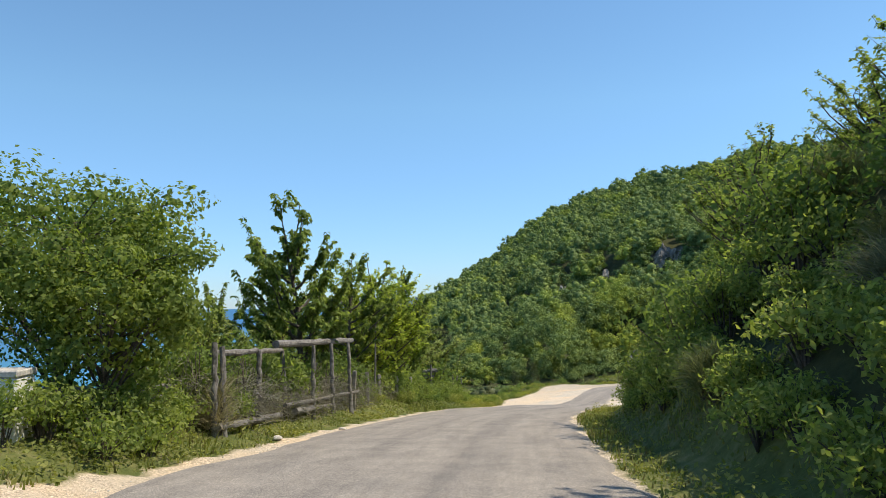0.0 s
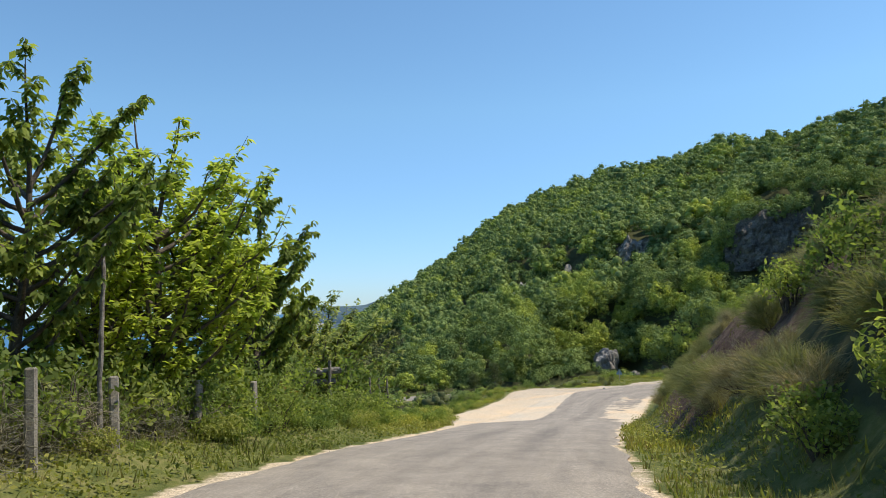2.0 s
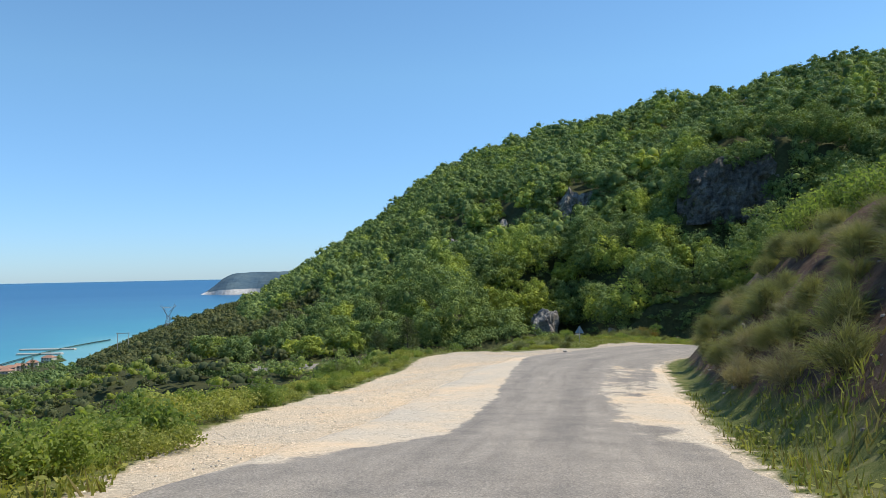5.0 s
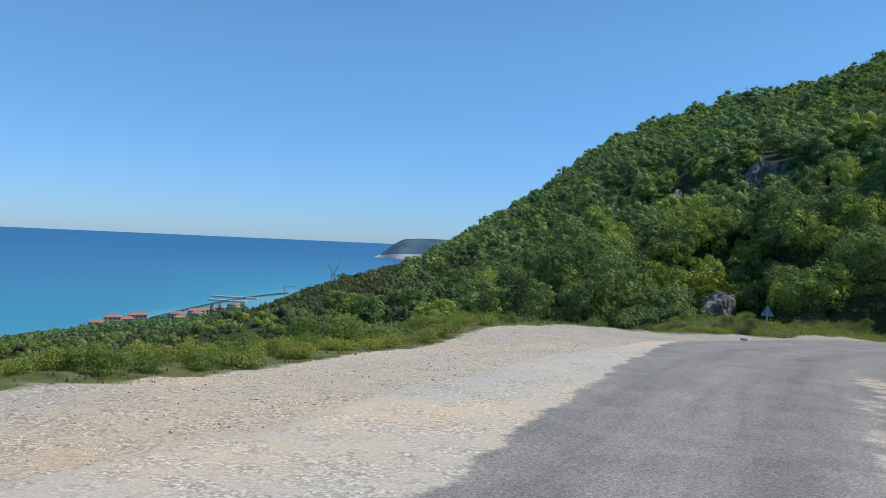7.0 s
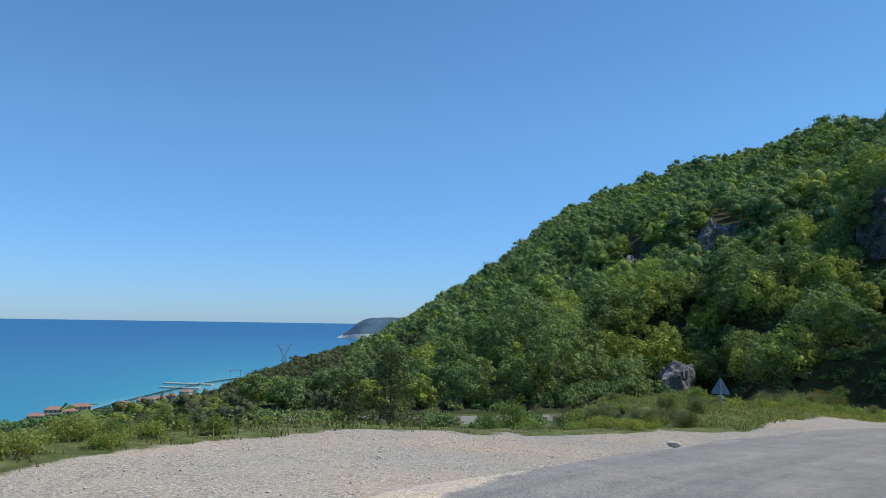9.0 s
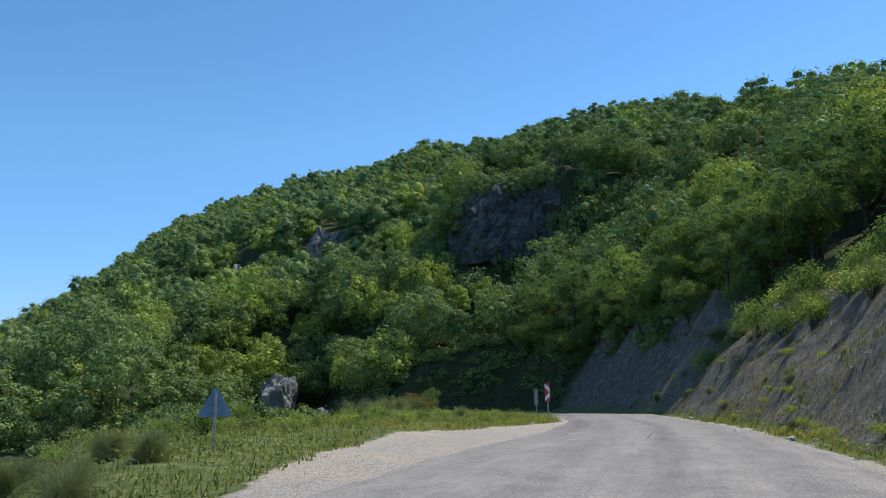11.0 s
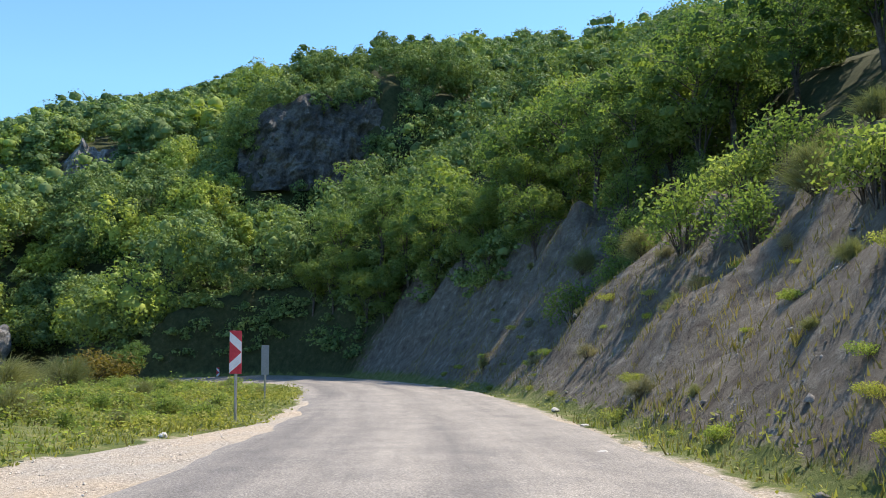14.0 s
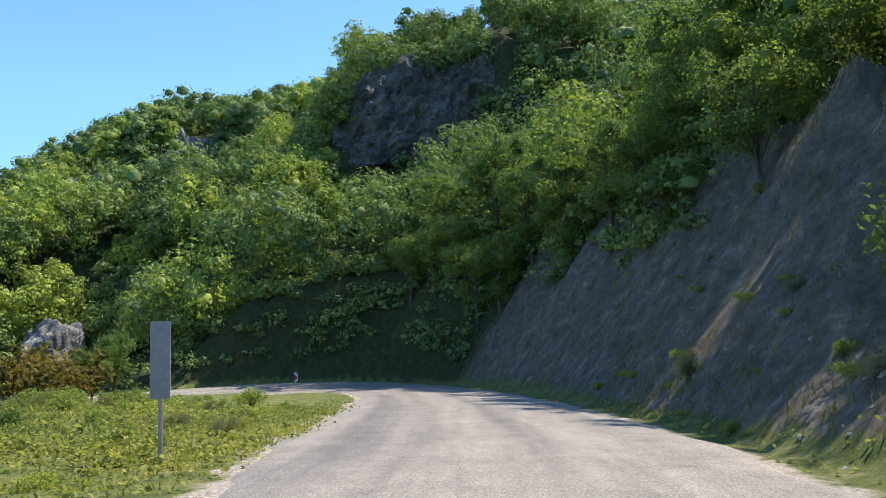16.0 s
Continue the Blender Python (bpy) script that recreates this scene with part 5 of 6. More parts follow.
    for x, y, q, k in ((15.5, 108.5, 1.0, 1), (13.8, 106.5, 0.8, 1), (12.6, 104.4, 0.8, 0)):
        shrub("bramble_bush", BUSHES[k], x, y, ["dark green bush on the grassy knoll", "light green leafy bush on the grassy knoll", "", "orange-tinged bush on the grassy knoll"][k], 50 * x, q, "bushes on the knoll")


left_bushes()


def knoll_weeds():
    rng = np.random.default_rng(19)
    for k in range(64):
        yc = rng.uniform(94, 127)
        near = 1.0 if yc > 104 else 5.0
        x, y = beside(yc, -HALF - near - rng.uniform(0.2, 9) ** 1.0)
        j = rng.random()
        if j < 0.3:
            shrub("broom_bush", BROOMS[int(rng.integers(0, 3))], x, y, "small pale broom clump among the weeds of the knoll", rng.uniform(0, 360), rng.uniform(0.2, 0.45), "bushes on the knoll", second="foliage")
        else:
            shrub("bramble_bush", BUSHES[2 if j < 0.8 else 0], x, y, "clump of green leafy weeds on the knoll", rng.uniform(0, 360), rng.uniform(0.22, 0.5), "bushes on the knoll")


knoll_weeds()
for x, y, q in ((34.5, 119.3, 0.75), (36.6, 121.0, 0.7), (38.2, 122.6, 0.85), (39.4, 124.6, 0.7), (41.2, 126.2, 0.8), (35.6, 117.5, 0.55)):
    shrub("broom_bush", BROOMS[0], x, y, "upright green broom along the back of the knoll", 50 * x, 1.6 * q, "bushes on the knoll", second="foliage")
for x, y, q, k in ((32.2, 114.6, 1.0, 0), (32.9, 116.2, 0.8, 1), (33.4, 118.0, 1.1, 0), (31.8, 112.4, 0.7, 2), (37.4, 119.4, 0.7, 2), (40.2, 122.4, 0.7, 2)):
    shrub("bramble_bush", BUSHES[k], x, y, "leafy green bush along the back of the knoll", 50 * x, 0.55 * q, "bushes on the knoll")
for x, y, q, turn in ((46.1, 133.3, 0.27, 20), (45.3, 132.6, 0.22, 140)):
    stand("oak_tree", OAKS[2], x, y, "dense low shrubby oak on the far side of the knoll", "tree", turn, q, "shrubs on the knoll")
for x, y, q in ((43.9, 132.2, 1.9), (43.0, 131.0, 1.6), (44.6, 131.6, 1.3)):
    shrub("bramble_bush", BUSHES[3], x, y, "orange-tinged bush on the far side of the knoll", 40 * x, q, "bushes on the knoll")


def slope_scrub():
    """Brambles on the fall below the road, and undergrowth on the bank across the bend."""
    rng = np.random.default_rng(77)
    x, y = strip_points(rng, 900, 18, 84, -HALF - 6, -HALF - 40)
    i, d = near_road(x, y)
    ok = -d - HALF > np.where(CL[i, 1] < 46, 6.5, gravel_edge(CL[i, 1]) + 3.0)
    ok &= ~((CL[i, 1] < 46) & (-d - HALF < 9))
    x, y = x[ok], y[ok]
    h = rng.uniform(0.7, 1.7, len(x))
    t = np.stack([x, y, land(x, y) - 0.3, h, h * rng.uniform(0.7, 1.1, len(x))], 1)
    wood_patch("slope_scrub", "green brambles and scrub on the slope below the road", t, M_WALNUT, 78, 120, 0.2, (3, 5), 1)
    x, y = scatter(rng, 14000, -78, -2, 40, 240, 3.5)
    i, d = near_road(x, y)
    ok = ((-d - HALF > 11) | (ALONG[i] > ALONG[-1] - 45)) & ((ALONG[i] > ALONG[-1] - 45) | (CL[i, 1] < 84) | (-d - HALF > 22)) & (np.hypot(x + 58, y - 212) > 11) & ((ALONG[i] < ALONG[-1] - 50) | (abs(d) > 6.5))
    x, y = x[ok], y[ok]
    h = rng.uniform(1.2, 3.4, len(x))
    t = np.stack([x, y, land(x, y) - 0.4, h, h * rng.uniform(0.6, 1.0, len(x))], 1)
    kind = rng.random(len(x)) < 0.6
    wood_patch("slope_scrub", "olive green scrub on the slope below the lay-by", t[kind], M_PINE, 75, 90, 0.34, (3, 5), 1)
    wood_patch("slope_scrub", "green bushes on the slope below the lay-by", t[~kind], M_WALNUT, 76, 90, 0.34, (3, 5), 1)
    x, y = strip_points(rng, 420, 126, 150, HALF + 5.0, HALF + 15)
    k = np.where(ALONG > ALONG[-1] - 78)[0]
    k = rng.choice(k[ALONG[k] < ALONG[-1] - 20], 420)
    dd = HALF + np.where(rng.random(420) < 0.12, 1.0, 5.0) + rng.uniform(0, 10, 420)
    x, y = np.concatenate([x, CL[k, 0] + RIGHT[k, 0] * dd]), np.concatenate([y, CL[k, 1] + RIGHT[k, 1] * dd])
    px, py = rng.uniform(24, 84, 700), rng.uniform(140, 204, 700)
    j, e = near_road(px, py)
    free = (e > 9) & (hollow(px, py) < 0.5)
    x, y = np.concatenate([x, px[free]]), np.concatenate([y, py[free]])
    k = rng.choice(np.where(ALONG > ALONG[-1] - 62)[0], 260)
    dd = np.where(rng.random(260) < 0.75, -1.0, 1.0) * (HALF + 1.2 + rng.uniform(0, 9, 260))
    x, y = np.concatenate([x, CL[k, 0] + RIGHT[k, 0] * dd]), np.concatenate([y, CL[k, 1] + RIGHT[k, 1] * dd])
    apex = ALONG[np.argmin(np.hypot(CL[:, 0] - 62.0, CL[:, 1] - 151.5))]
    k = rng.choice(np.where((ALONG > apex - 7) & (ALONG < apex + 42))[0], 470)
    dd = HALF + 1.5 + rng.uniform(0, 5.5, 470)
    x, y = np.concatenate([x, CL[k, 0] + RIGHT[k, 0] * dd]), np.concatenate([y, CL[k, 1] + RIGHT[k, 1] * dd])
    ok = (hollow(x, y) < 0.3) | (rng.random(len(x)) < 0.15)
    x, y = x[ok], y[ok]
    h = rng.uniform(0.9, 2.4, len(x))
    t = np.stack([x, y, land(x, y) - 0.4, h, h * rng.uniform(0.5, 0.8, len(x))], 1)
    wood_patch("undergrowth", "dark green undergrowth on the shaded bank across the bend", t, M_FOREST, 79, 160, 0.22, (4, 6), 1, core=0.42)


slope_scrub()


def scraggly_pine(x, y, h, turn):
    rng = np.random.default_rng(88)
    pieces, pts = [tube([(0, 0, -0.4), (0.05, 0, h * 0.5), (0, 0.04, h)], [0.11, 0.07, 0.015], 7)], []
    for k in range(26):
        z = h * (0.35 + 0.63 * k / 26)
        a, q = 2.4 * k, (1.5 * (1 - k / 30)) * rng.uniform(0.5, 1.1)
        tip = np.array([q * math.cos(a), q * math.sin(a), z + 0.25 * q])
        pieces.append(tube(np.array([(0, 0, z), tip * (0.55, 0.55, 1) - (0, 0, 0.06), tip]), [0.025, 0.016, 0.006], 4))
        p, d = blob_points(rng, 130, tip, (0.5, 0.5, 0.32), 0.1)
        pts.append(p)
    p = np.vstack(pts)
    v, f = leaves(rng, p, np.array([0, 0, 0.6]), 0.26, 0.16, 0.9)
    tv, tf = joined(pieces)
    stand("pine_tree", (mesh_from("pine_trunk", tv, tf, M_BARK, True), mesh_from("pine_crown", v, f, M_PINE)), x, y, "scraggly thin pine on the slope below the road", "tree", turn)


rng = np.random.default_rng(23)
for k in range(12):
    x, y = rng.uniform(4, 14), rng.uniform(90, 106)
    if y > 92 + 0.8 * (x - 8):
        stand("young_oak_tree", THICKET[k % 2], x, y, "bushy young oak on the slope below the road", "tree", rng.uniform(0, 360), rng.uniform(0.5, 0.8), "young trees below the road")
scraggly_pine(9.7, 94.3, -5.8 - land([9.7], [94.3])[0], 0)
scraggly_pine(7.6, 96.5, -7.0 - land([7.6], [96.5])[0], 70)


# ---- rocks ----
def rock_mesh(name, seed, sx, sy, sz, rough=0.3, sub=3):
    """A jagged boulder standing on the origin, with flat facets and cracks."""
    rng = np.random.default_rng(seed)
    bm = bmesh.new()
    bmesh.ops.create_icosphere(bm, subdivisions=sub, radius=1.0)
    planes = rng.normal(0, 1, (14, 3))
    planes /= np.linalg.norm(planes, axis=1)[:, None]
    cut = rng.uniform(0.62, 0.9, 14)
    for v in bm.verts:
        p = np.array(v.co)
        for n, c in zip(planes, cut):
            over = p @ n - c
            if over > 0:
                p = p - n * over * 0.92
        q = Vector(p * 2.1 + seed)
        dip = p[2] * 0.8 + p[0] * 0.55
        p = p * (1 + rough * 0.38 * noise.noise(q) + rough * 0.16 * noise.noise(q * 3.1) - 0.12 * rough * abs(noise.noise(Vector((dip * 5.5, seed, p[1] * 0.8)))) - 0.12 * rough * abs(noise.noise(Vector((p[0] * 3.2, p[1] * 3.2, p[2] * 0.6 + seed)))))
        v.co = (p[0] * sx, p[1] * sy, (p[2] + 0.75) * sz * 0.6)
    return bm_mesh(name, bm, M_ROCK)


def cliff_mesh(name, seed, w, h):
    """A rock face, w long and h high, uneven, with ledges and cracks, closed behind."""
    nx, nz = 110, 64
    vs, fs = [], []
    for j in range(nz + 1):
        for i in range(nx + 1):
            u, t = i / nx, j / nz
            q = Vector((u * w * 0.35 + seed, t * h * 0.22, seed * 0.7))
            deep = 1.3 * noise.noise(q) + 0.8 * noise.noise(q * 2.7) + 1.3 * abs(noise.noise(Vector((u * w * 0.6, t * h * 0.1, seed)))) + 0.5 * noise.noise(Vector((u * w * 1.3, t * h * 0.9, seed))) + 0.5 * abs(noise.noise(Vector((u * w * 0.25, t * h * 0.8, seed + 4)))) + 0.22 * noise.noise(Vector((u * w * 2.6, t * h * 1.9, seed)))
            topz = h * (0.66 + 0.30 * math.sin(math.pi * u)) + 2.2 * noise.noise(Vector((u * 4.5, seed, 0))) + 0.9 * noise.noise(Vector((u * 13, seed, 3)))
            back = -3.0 * abs(2 * u - 1) ** 2.5 - 0.16 * t * h - 1.2 * smooth01(0.82, 1.0, t) * (1 + noise.noise(Vector((u * 9, seed, 7))))
            deep += 0.16 * noise.noise(Vector((u * w * 5.5, t * h * 3.0, seed))) + 0.35 * abs(noise.noise(Vector((u * w * 1.1, t * h * 0.3, seed + 8))))
            vs.append(((u - 0.5) * w, -deep - back - 0.6, t * topz - 0.5 * h))
    for j in range(nz):
        for i in range(nx):
            a = j * (nx + 1) + i
            fs.append((a, a + 1, a + nx + 2, a + nx + 1))
    ring = [i for i in range(nx + 1)] + [k * (nx + 1) + nx for k in range(1, nz + 1)] + [nz * (nx + 1) + i for i in range(nx - 1, -1, -1)] + [k * (nx + 1) for k in range(nz - 1, 0, -1)]
    c = len(vs)
    vs.append((0, 3.0, -0.45 * h))
    fs += [(ring[k], c, ring[(k + 1) % len(ring)]) for k in range(len(ring))]
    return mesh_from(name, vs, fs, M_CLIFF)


def build_rocks():
    ob = tagged(new("boulder", rock_mesh("boulder", 3, 3.5, 3.0, 8.6, 0.55, 5)), "large pale grey limestone boulder in the gully behind the bend", "rock")
    ob.matrix_basis = pose(44.6, 187.0, land([44.6], [187.0])[0] - 1.9, 0, 10, 20)
    for x, y, k, q in ((47.0, 170.5, 4, 0.4), (35.5, 167.5, 5, 0.35), (52.5, 168.0, 6, 0.33)):
        ob = tagged(new("boulder", rock_mesh("boulder", k, 3.3, 2.4, 5.0)), "smaller grey boulder at the foot of the wooded slope", "rock")
        ob.matrix_basis = pose(x, y, land([x], [y])[0] - 0.3, 0, 0, 70 * k) @ Matrix.Scale(q, 4)
    for k, (x, y, z, w, h, turn) in enumerate(CLIFFS):
        ob = tagged(new("rock_outcrop", cliff_mesh("rock_outcrop", 11 + 3 * k, w, h)), "pale grey limestone rock face showing among the hillside woods", "rock", "rock faces in the woods")
        # the big face gets the shade-darkened rock, the sunlit outcrops plain limestone
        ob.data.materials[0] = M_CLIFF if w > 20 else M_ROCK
        ob.matrix_basis = pose(x + 0.4, y + 0.8, z - 0.6, 0, 0, 90 - turn)
    stones = [(17.05, 77.8, 0.13), (39.9, 94.8, 0.09), (33.9, 86.4, 0.08), (45.4, 101.7, 0.09), (36.3, 90.9, 0.12), (34.6, 87.6, 0.11), (38.4, 105.2, 0.1), (-3.4, 14.8, 0.12), (-2.6, 18.4, 0.1), (1.3, 44.6, 0.12), (42.0, 98.5, 0.1), (47.6, 104.5, 0.12)]
    for k, (x, y, q) in enumerate(stones):
        ob = tagged(new("stone", rock_mesh("stone", 30 + k, q * 1.2, q * 0.8, q * 1.0, 0.25, 2)), "pale loose stone lying on the road verge", "stone", "loose stones on the verge")
        ob.data.materials[0] = M_STONE
        ob.matrix_basis = pose(x, y, land([x], [y])[0] + 0.0, 0, 0, 47 * k)


build_rocks()


# ---- signs and posts ----
def poly_plate(name, pts, thick, material):
    """A plate in the x-z plane from its outline, facing -y."""
    n = len(pts)
    vs = [(x, -thick / 2, z) for x, z in pts] + [(x, thick / 2, z) for x, z in pts]
    fs = [tuple(range(n)), tuple(range(2 * n - 1, n - 1, -1))] + [(i, n + i, n + (i + 1) % n, (i + 1) % n) for i in range(n)]
    me = mesh_from(name, vs, fs, material)
    return me


def pole_mesh(name, r, h, material, sides=10):
    v, f = tube([(0, 0, 0), (0, 0, h * 0.5), (0, 0, h)], [r, r, r], sides)
    fs = [tuple(q) for q in f] + [tuple(range(2 * sides, 3 * sides))]
    return mesh_from(name, v, fs, material)


def chevron_sign(x, y, zfoot, zlow, ztop, turn):
    base = new("chevron_sign")
    h, w = ztop - zlow, 0.25
    lo = zlow - zfoot
    part("post", pole_mesh("post", 0.03, lo + h * 0.9, M_STEEL), base, "galvanised steel post")
    p = part("panel", poly_plate("panel", [(-w / 2, lo), (w / 2, lo), (w / 2, lo + h), (-w / 2, lo + h)], 0.02, M_SIGNRED), base, "red and white chevron panel")
    p.location = (0, -0.045, 0)
    for k, (a, b) in enumerate(((0.02, 0.36), (0.64, 0.98))):
        flip = k == 0
        z0, z1, zm = lo + h * (a if not flip else 0.5 - 0.0), lo + h * b, 0
        if flip:
            pts = [(-w / 2, lo + h * 0.02), (-w / 2, lo + h * 0.24), (w / 2, lo + h * 0.50), (w / 2, lo + h * 0.26)]
        else:
            pts = [(-w / 2, lo + h * 0.76), (w / 2, lo + h * 0.50), (w / 2, lo + h * 0.74), (-w / 2, lo + h * 0.98)]
        st = new("stripe", poly_plate("stripe", pts, 0.004, M_SIGNWHITE))
        st.parent = p
        st.location = (0, -0.013, 0)
        tagged(st, "white reflective stripe")
    base.matrix_basis = pose(x, y, zfoot, 0, 0, turn)
    tagged(base, "red and white chevron bend sign on a steel post", "sign")


def panel_sign(x, y, zfoot, zlow, ztop, turn):
    base = new("chevron_sign")
    h, w, lo = ztop - zlow, 0.25, zlow - zfoot
    part("post", pole_mesh("post", 0.03, lo + h * 0.9, M_STEEL), base, "galvanised steel post").location = (0, 0.04, 0)
    part("panel", poly_plate("panel", [(-w / 2, lo), (w / 2, lo), (w / 2, lo + h), (-w / 2, lo + h)], 0.02, M_PLATE), base, "plain grey back of the panel")
    for q in (0.2, 0.9):
        b = part("bolt", pole_mesh("bolt", 0.018, 0.02, M_STEEL, 8), base, "dark bolt head")
        b.matrix_basis = pose(-0.07 if q > 0.5 else 0.05, -0.008, lo + h * q, 90)
    base.matrix_basis = pose(x, y, zfoot, 0, 0, turn)
    tagged(base, "bend sign panel seen from its grey back, on a steel post", "sign")


def triangle_sign(x, y, zfoot, ztop, turn):
    base = new("warning_sign")
    top, s = ztop - zfoot, 0.6
    part("post", pole_mesh("post", 0.028, top - 0.06, M_STEEL), base, "thin galvanised steel post")
    lo = top - s * 0.87
    p = part("panel", poly_plate("panel", [(-s / 2 + 0.04, lo), (s / 2 - 0.04, lo), (s / 2, lo + 0.05), (0.03, top), (-0.03, top), (-s / 2, lo + 0.05)], 0.02, M_BLUEPLATE), base, "blue-grey back of a triangular plate")
    p.location = (0, 0.045, 0)
    for z in (lo + 0.12, lo + 0.34):
        c = part("clamp", bm_mesh("clamp", box_bm(0.1, 0.03, 0.03, 0, 0.02, z), M_STEEL), base)
    base.matrix_basis = pose(x, y, zfoot, 0, 2, turn)
    tagged(base, "triangular warning sign seen from its blue-grey back", "sign")


def marker_post(x, y, z, red, h=0.85):
    base = new("marker_post")
    part("body", bm_mesh("body", box_bm(0.11, 0.06, h, bevel=0.015), M_WHITE), base)
    if red:
        part("band", bm_mesh("band", box_bm(0.116, 0.066, 0.28, 0, 0, h - 0.4), M_SIGNRED), base, "red reflective band")
    base.matrix_basis = pose(x, y, z, 0, 0, -30)
    tagged(base, "white roadside marker post with a red band" if red else "small white roadside marker post", "post", "marker posts")


chevron_sign(40.46, 106.95, land([40.46], [106.95])[0] - 0.05, -9.31, -8.41, -36)
panel_sign(44.96, 115.09, land([44.96], [115.09])[0] - 0.05, -10.34, -9.36, -22)
triangle_sign(21.46, 89.18, land([21.46], [89.18])[0] - 0.05, -6.72, -8)
chevron_sign(60.7, 158.4, land([60.7], [158.4])[0] - 0.1, -15.35, -14.45, -18)
marker_post(20.5, 139.5, land([20.5], [139.5])[0] - 0.05, False)


# ---- roadside fence and wall ----
def log_part(name, a, b, r0, r1, parent, material=M_WOOD, seed=0, sides=11, label=""):
    """A slightly crooked round timber from a to b."""
    rng = np.random.default_rng(seed)
    a, b = np.array(a, float), np.array(b, float)
    n = 15
    t = np.linspace(0, 1, n)[:, None]
    path = a + (b - a) * t + rng.normal(0, 0.016, (n, 3)) * np.sin(np.pi * t)
    v, f = tube(path, np.linspace(r0, r1, n) * (1 + rng.normal(0, 0.07, n)), sides)
    v = np.asarray(v) + rng.normal(0, 0.07 * r0, np.shape(v))
    fs = [tuple(q) for q in f] + [tuple(range(sides))[::-1], tuple(range((n - 1) * sides, n * sides))]
    return part(name, mesh_from(name, v, fs, material), parent, label)


def ground_z(x, y):
    return float(land([x], [y])[0])


def timber_fence():
    base = new("timber_fence")
    log_part("beam", (-4.0, 17.0, 0.80), (-3.2, 24.2, 0.52), 0.095, 0.08, base, seed=1, label="thick weathered grey log laid across the posts")
    log_part("beam", (-4.6, 14.2, 0.78), (-4.25, 18.6, 0.55), 0.07, 0.06, base, seed=2, label="thinner weathered grey log")
    log_part("beam", (-3.9, 17.6, -0.75), (-3.0, 24.2, -1.2), 0.06, 0.05, base, seed=3)
    for k, (x, y, top, lean) in enumerate(((-4.25, 13.3, 1.05, 0.03), (-4.2, 13.6, 0.95, 0.1), (-4.35, 16.8, 0.66, 0.05), (-4.2, 18.5, 0.55, 0.1), (-3.6, 19.6, 0.62, 0.0), (-3.42, 21.4, 0.58, 0.08), (-3.2, 23.3, 0.5, 0.14))):
        log_part("post", (x + lean, y - lean, ground_z(x, y) - 0.3), (x, y, top), 0.065, 0.055, base, seed=10 + k)
    log_part("board", (-4.15, 13.2, ground_z(-4.15, 13.2) + 0.22), (-3.95, 17.3, ground_z(-3.95, 17.3) + 0.2), 0.07, 0.06, base, seed=5)
    log_part("board", (-3.75, 18.0, ground_z(-3.75, 18) + 0.3), (-3.4, 21.6, ground_z(-3.4, 21.6) + 0.25), 0.08, 0.07, base, seed=6)
    tagged(base, "weathered timber fence of crooked posts with log beams on top", "fence")
    for k, (x, y, top) in enumerate(((-3.13, 23.95, -0.48), (-2.89, 25.9, -0.7), (-2.65, 27.75, -0.98), (-2.25, 30.3, -1.3), (-1.8, 33.0, -1.6))):
        z = ground_z(x, y) - 0.2
        p = tagged(new("fence_post", bm_mesh("fence_post", box_bm(0.13, 0.11, top - z, bevel=0.02), M_STAINED)), "short grey concrete fence post in the roadside weeds", "post", "concrete fence posts")
        p.matrix_basis = pose(x, y, z, 2 * math.sin(3 * k), 2 * math.cos(2 * k), 15 * k)
    tall = new("fence_pole")
    log_part("pole", (-2.82, 27.6, ground_z(-2.8, 27.6) - 0.2), (-2.78, 27.62, 0.95), 0.04, 0.03, tall, seed=31)
    tagged(tall, "tall thin grey wooden pole behind the fence", "post")
    logs = new("log_fence")
    log_part("log", (-3.0, 41.3, -2.2), (-0.9, 42.1, -2.15), 0.13, 0.12, logs, seed=21, label="thick pale weathered log")
    log_part("log", (-2.9, 41.4, -2.55), (-1.1, 42.1, -2.52), 0.12, 0.1, logs, seed=22, label="thick pale weathered log")
    for k, (x, y) in enumerate(((-2.6, 41.4), (-1.35, 41.9))):
        log_part("post", (x + 0.12, y - 0.1, ground_z(x, y) - 0.2), (x + 0.12, y - 0.1, -1.8), 0.06, 0.05, logs, seed=24 + k)
    tagged(logs, "stacked pale logs held by posts as a fence", "fence")
    for k, (x, y, top) in enumerate(((0.05, 43.3, -2.55), (0.3, 44.6, -2.7), (0.55, 45.9, -2.85))):
        p = new("fence_stake")
        log_part("stake", (x, y, ground_z(x, y) - 0.2), (x - 0.05, y, top), 0.045, 0.035, p, seed=40 + k)
        tagged(p, "thin pale wooden fence stake in the weeds", "post", "fence stakes")


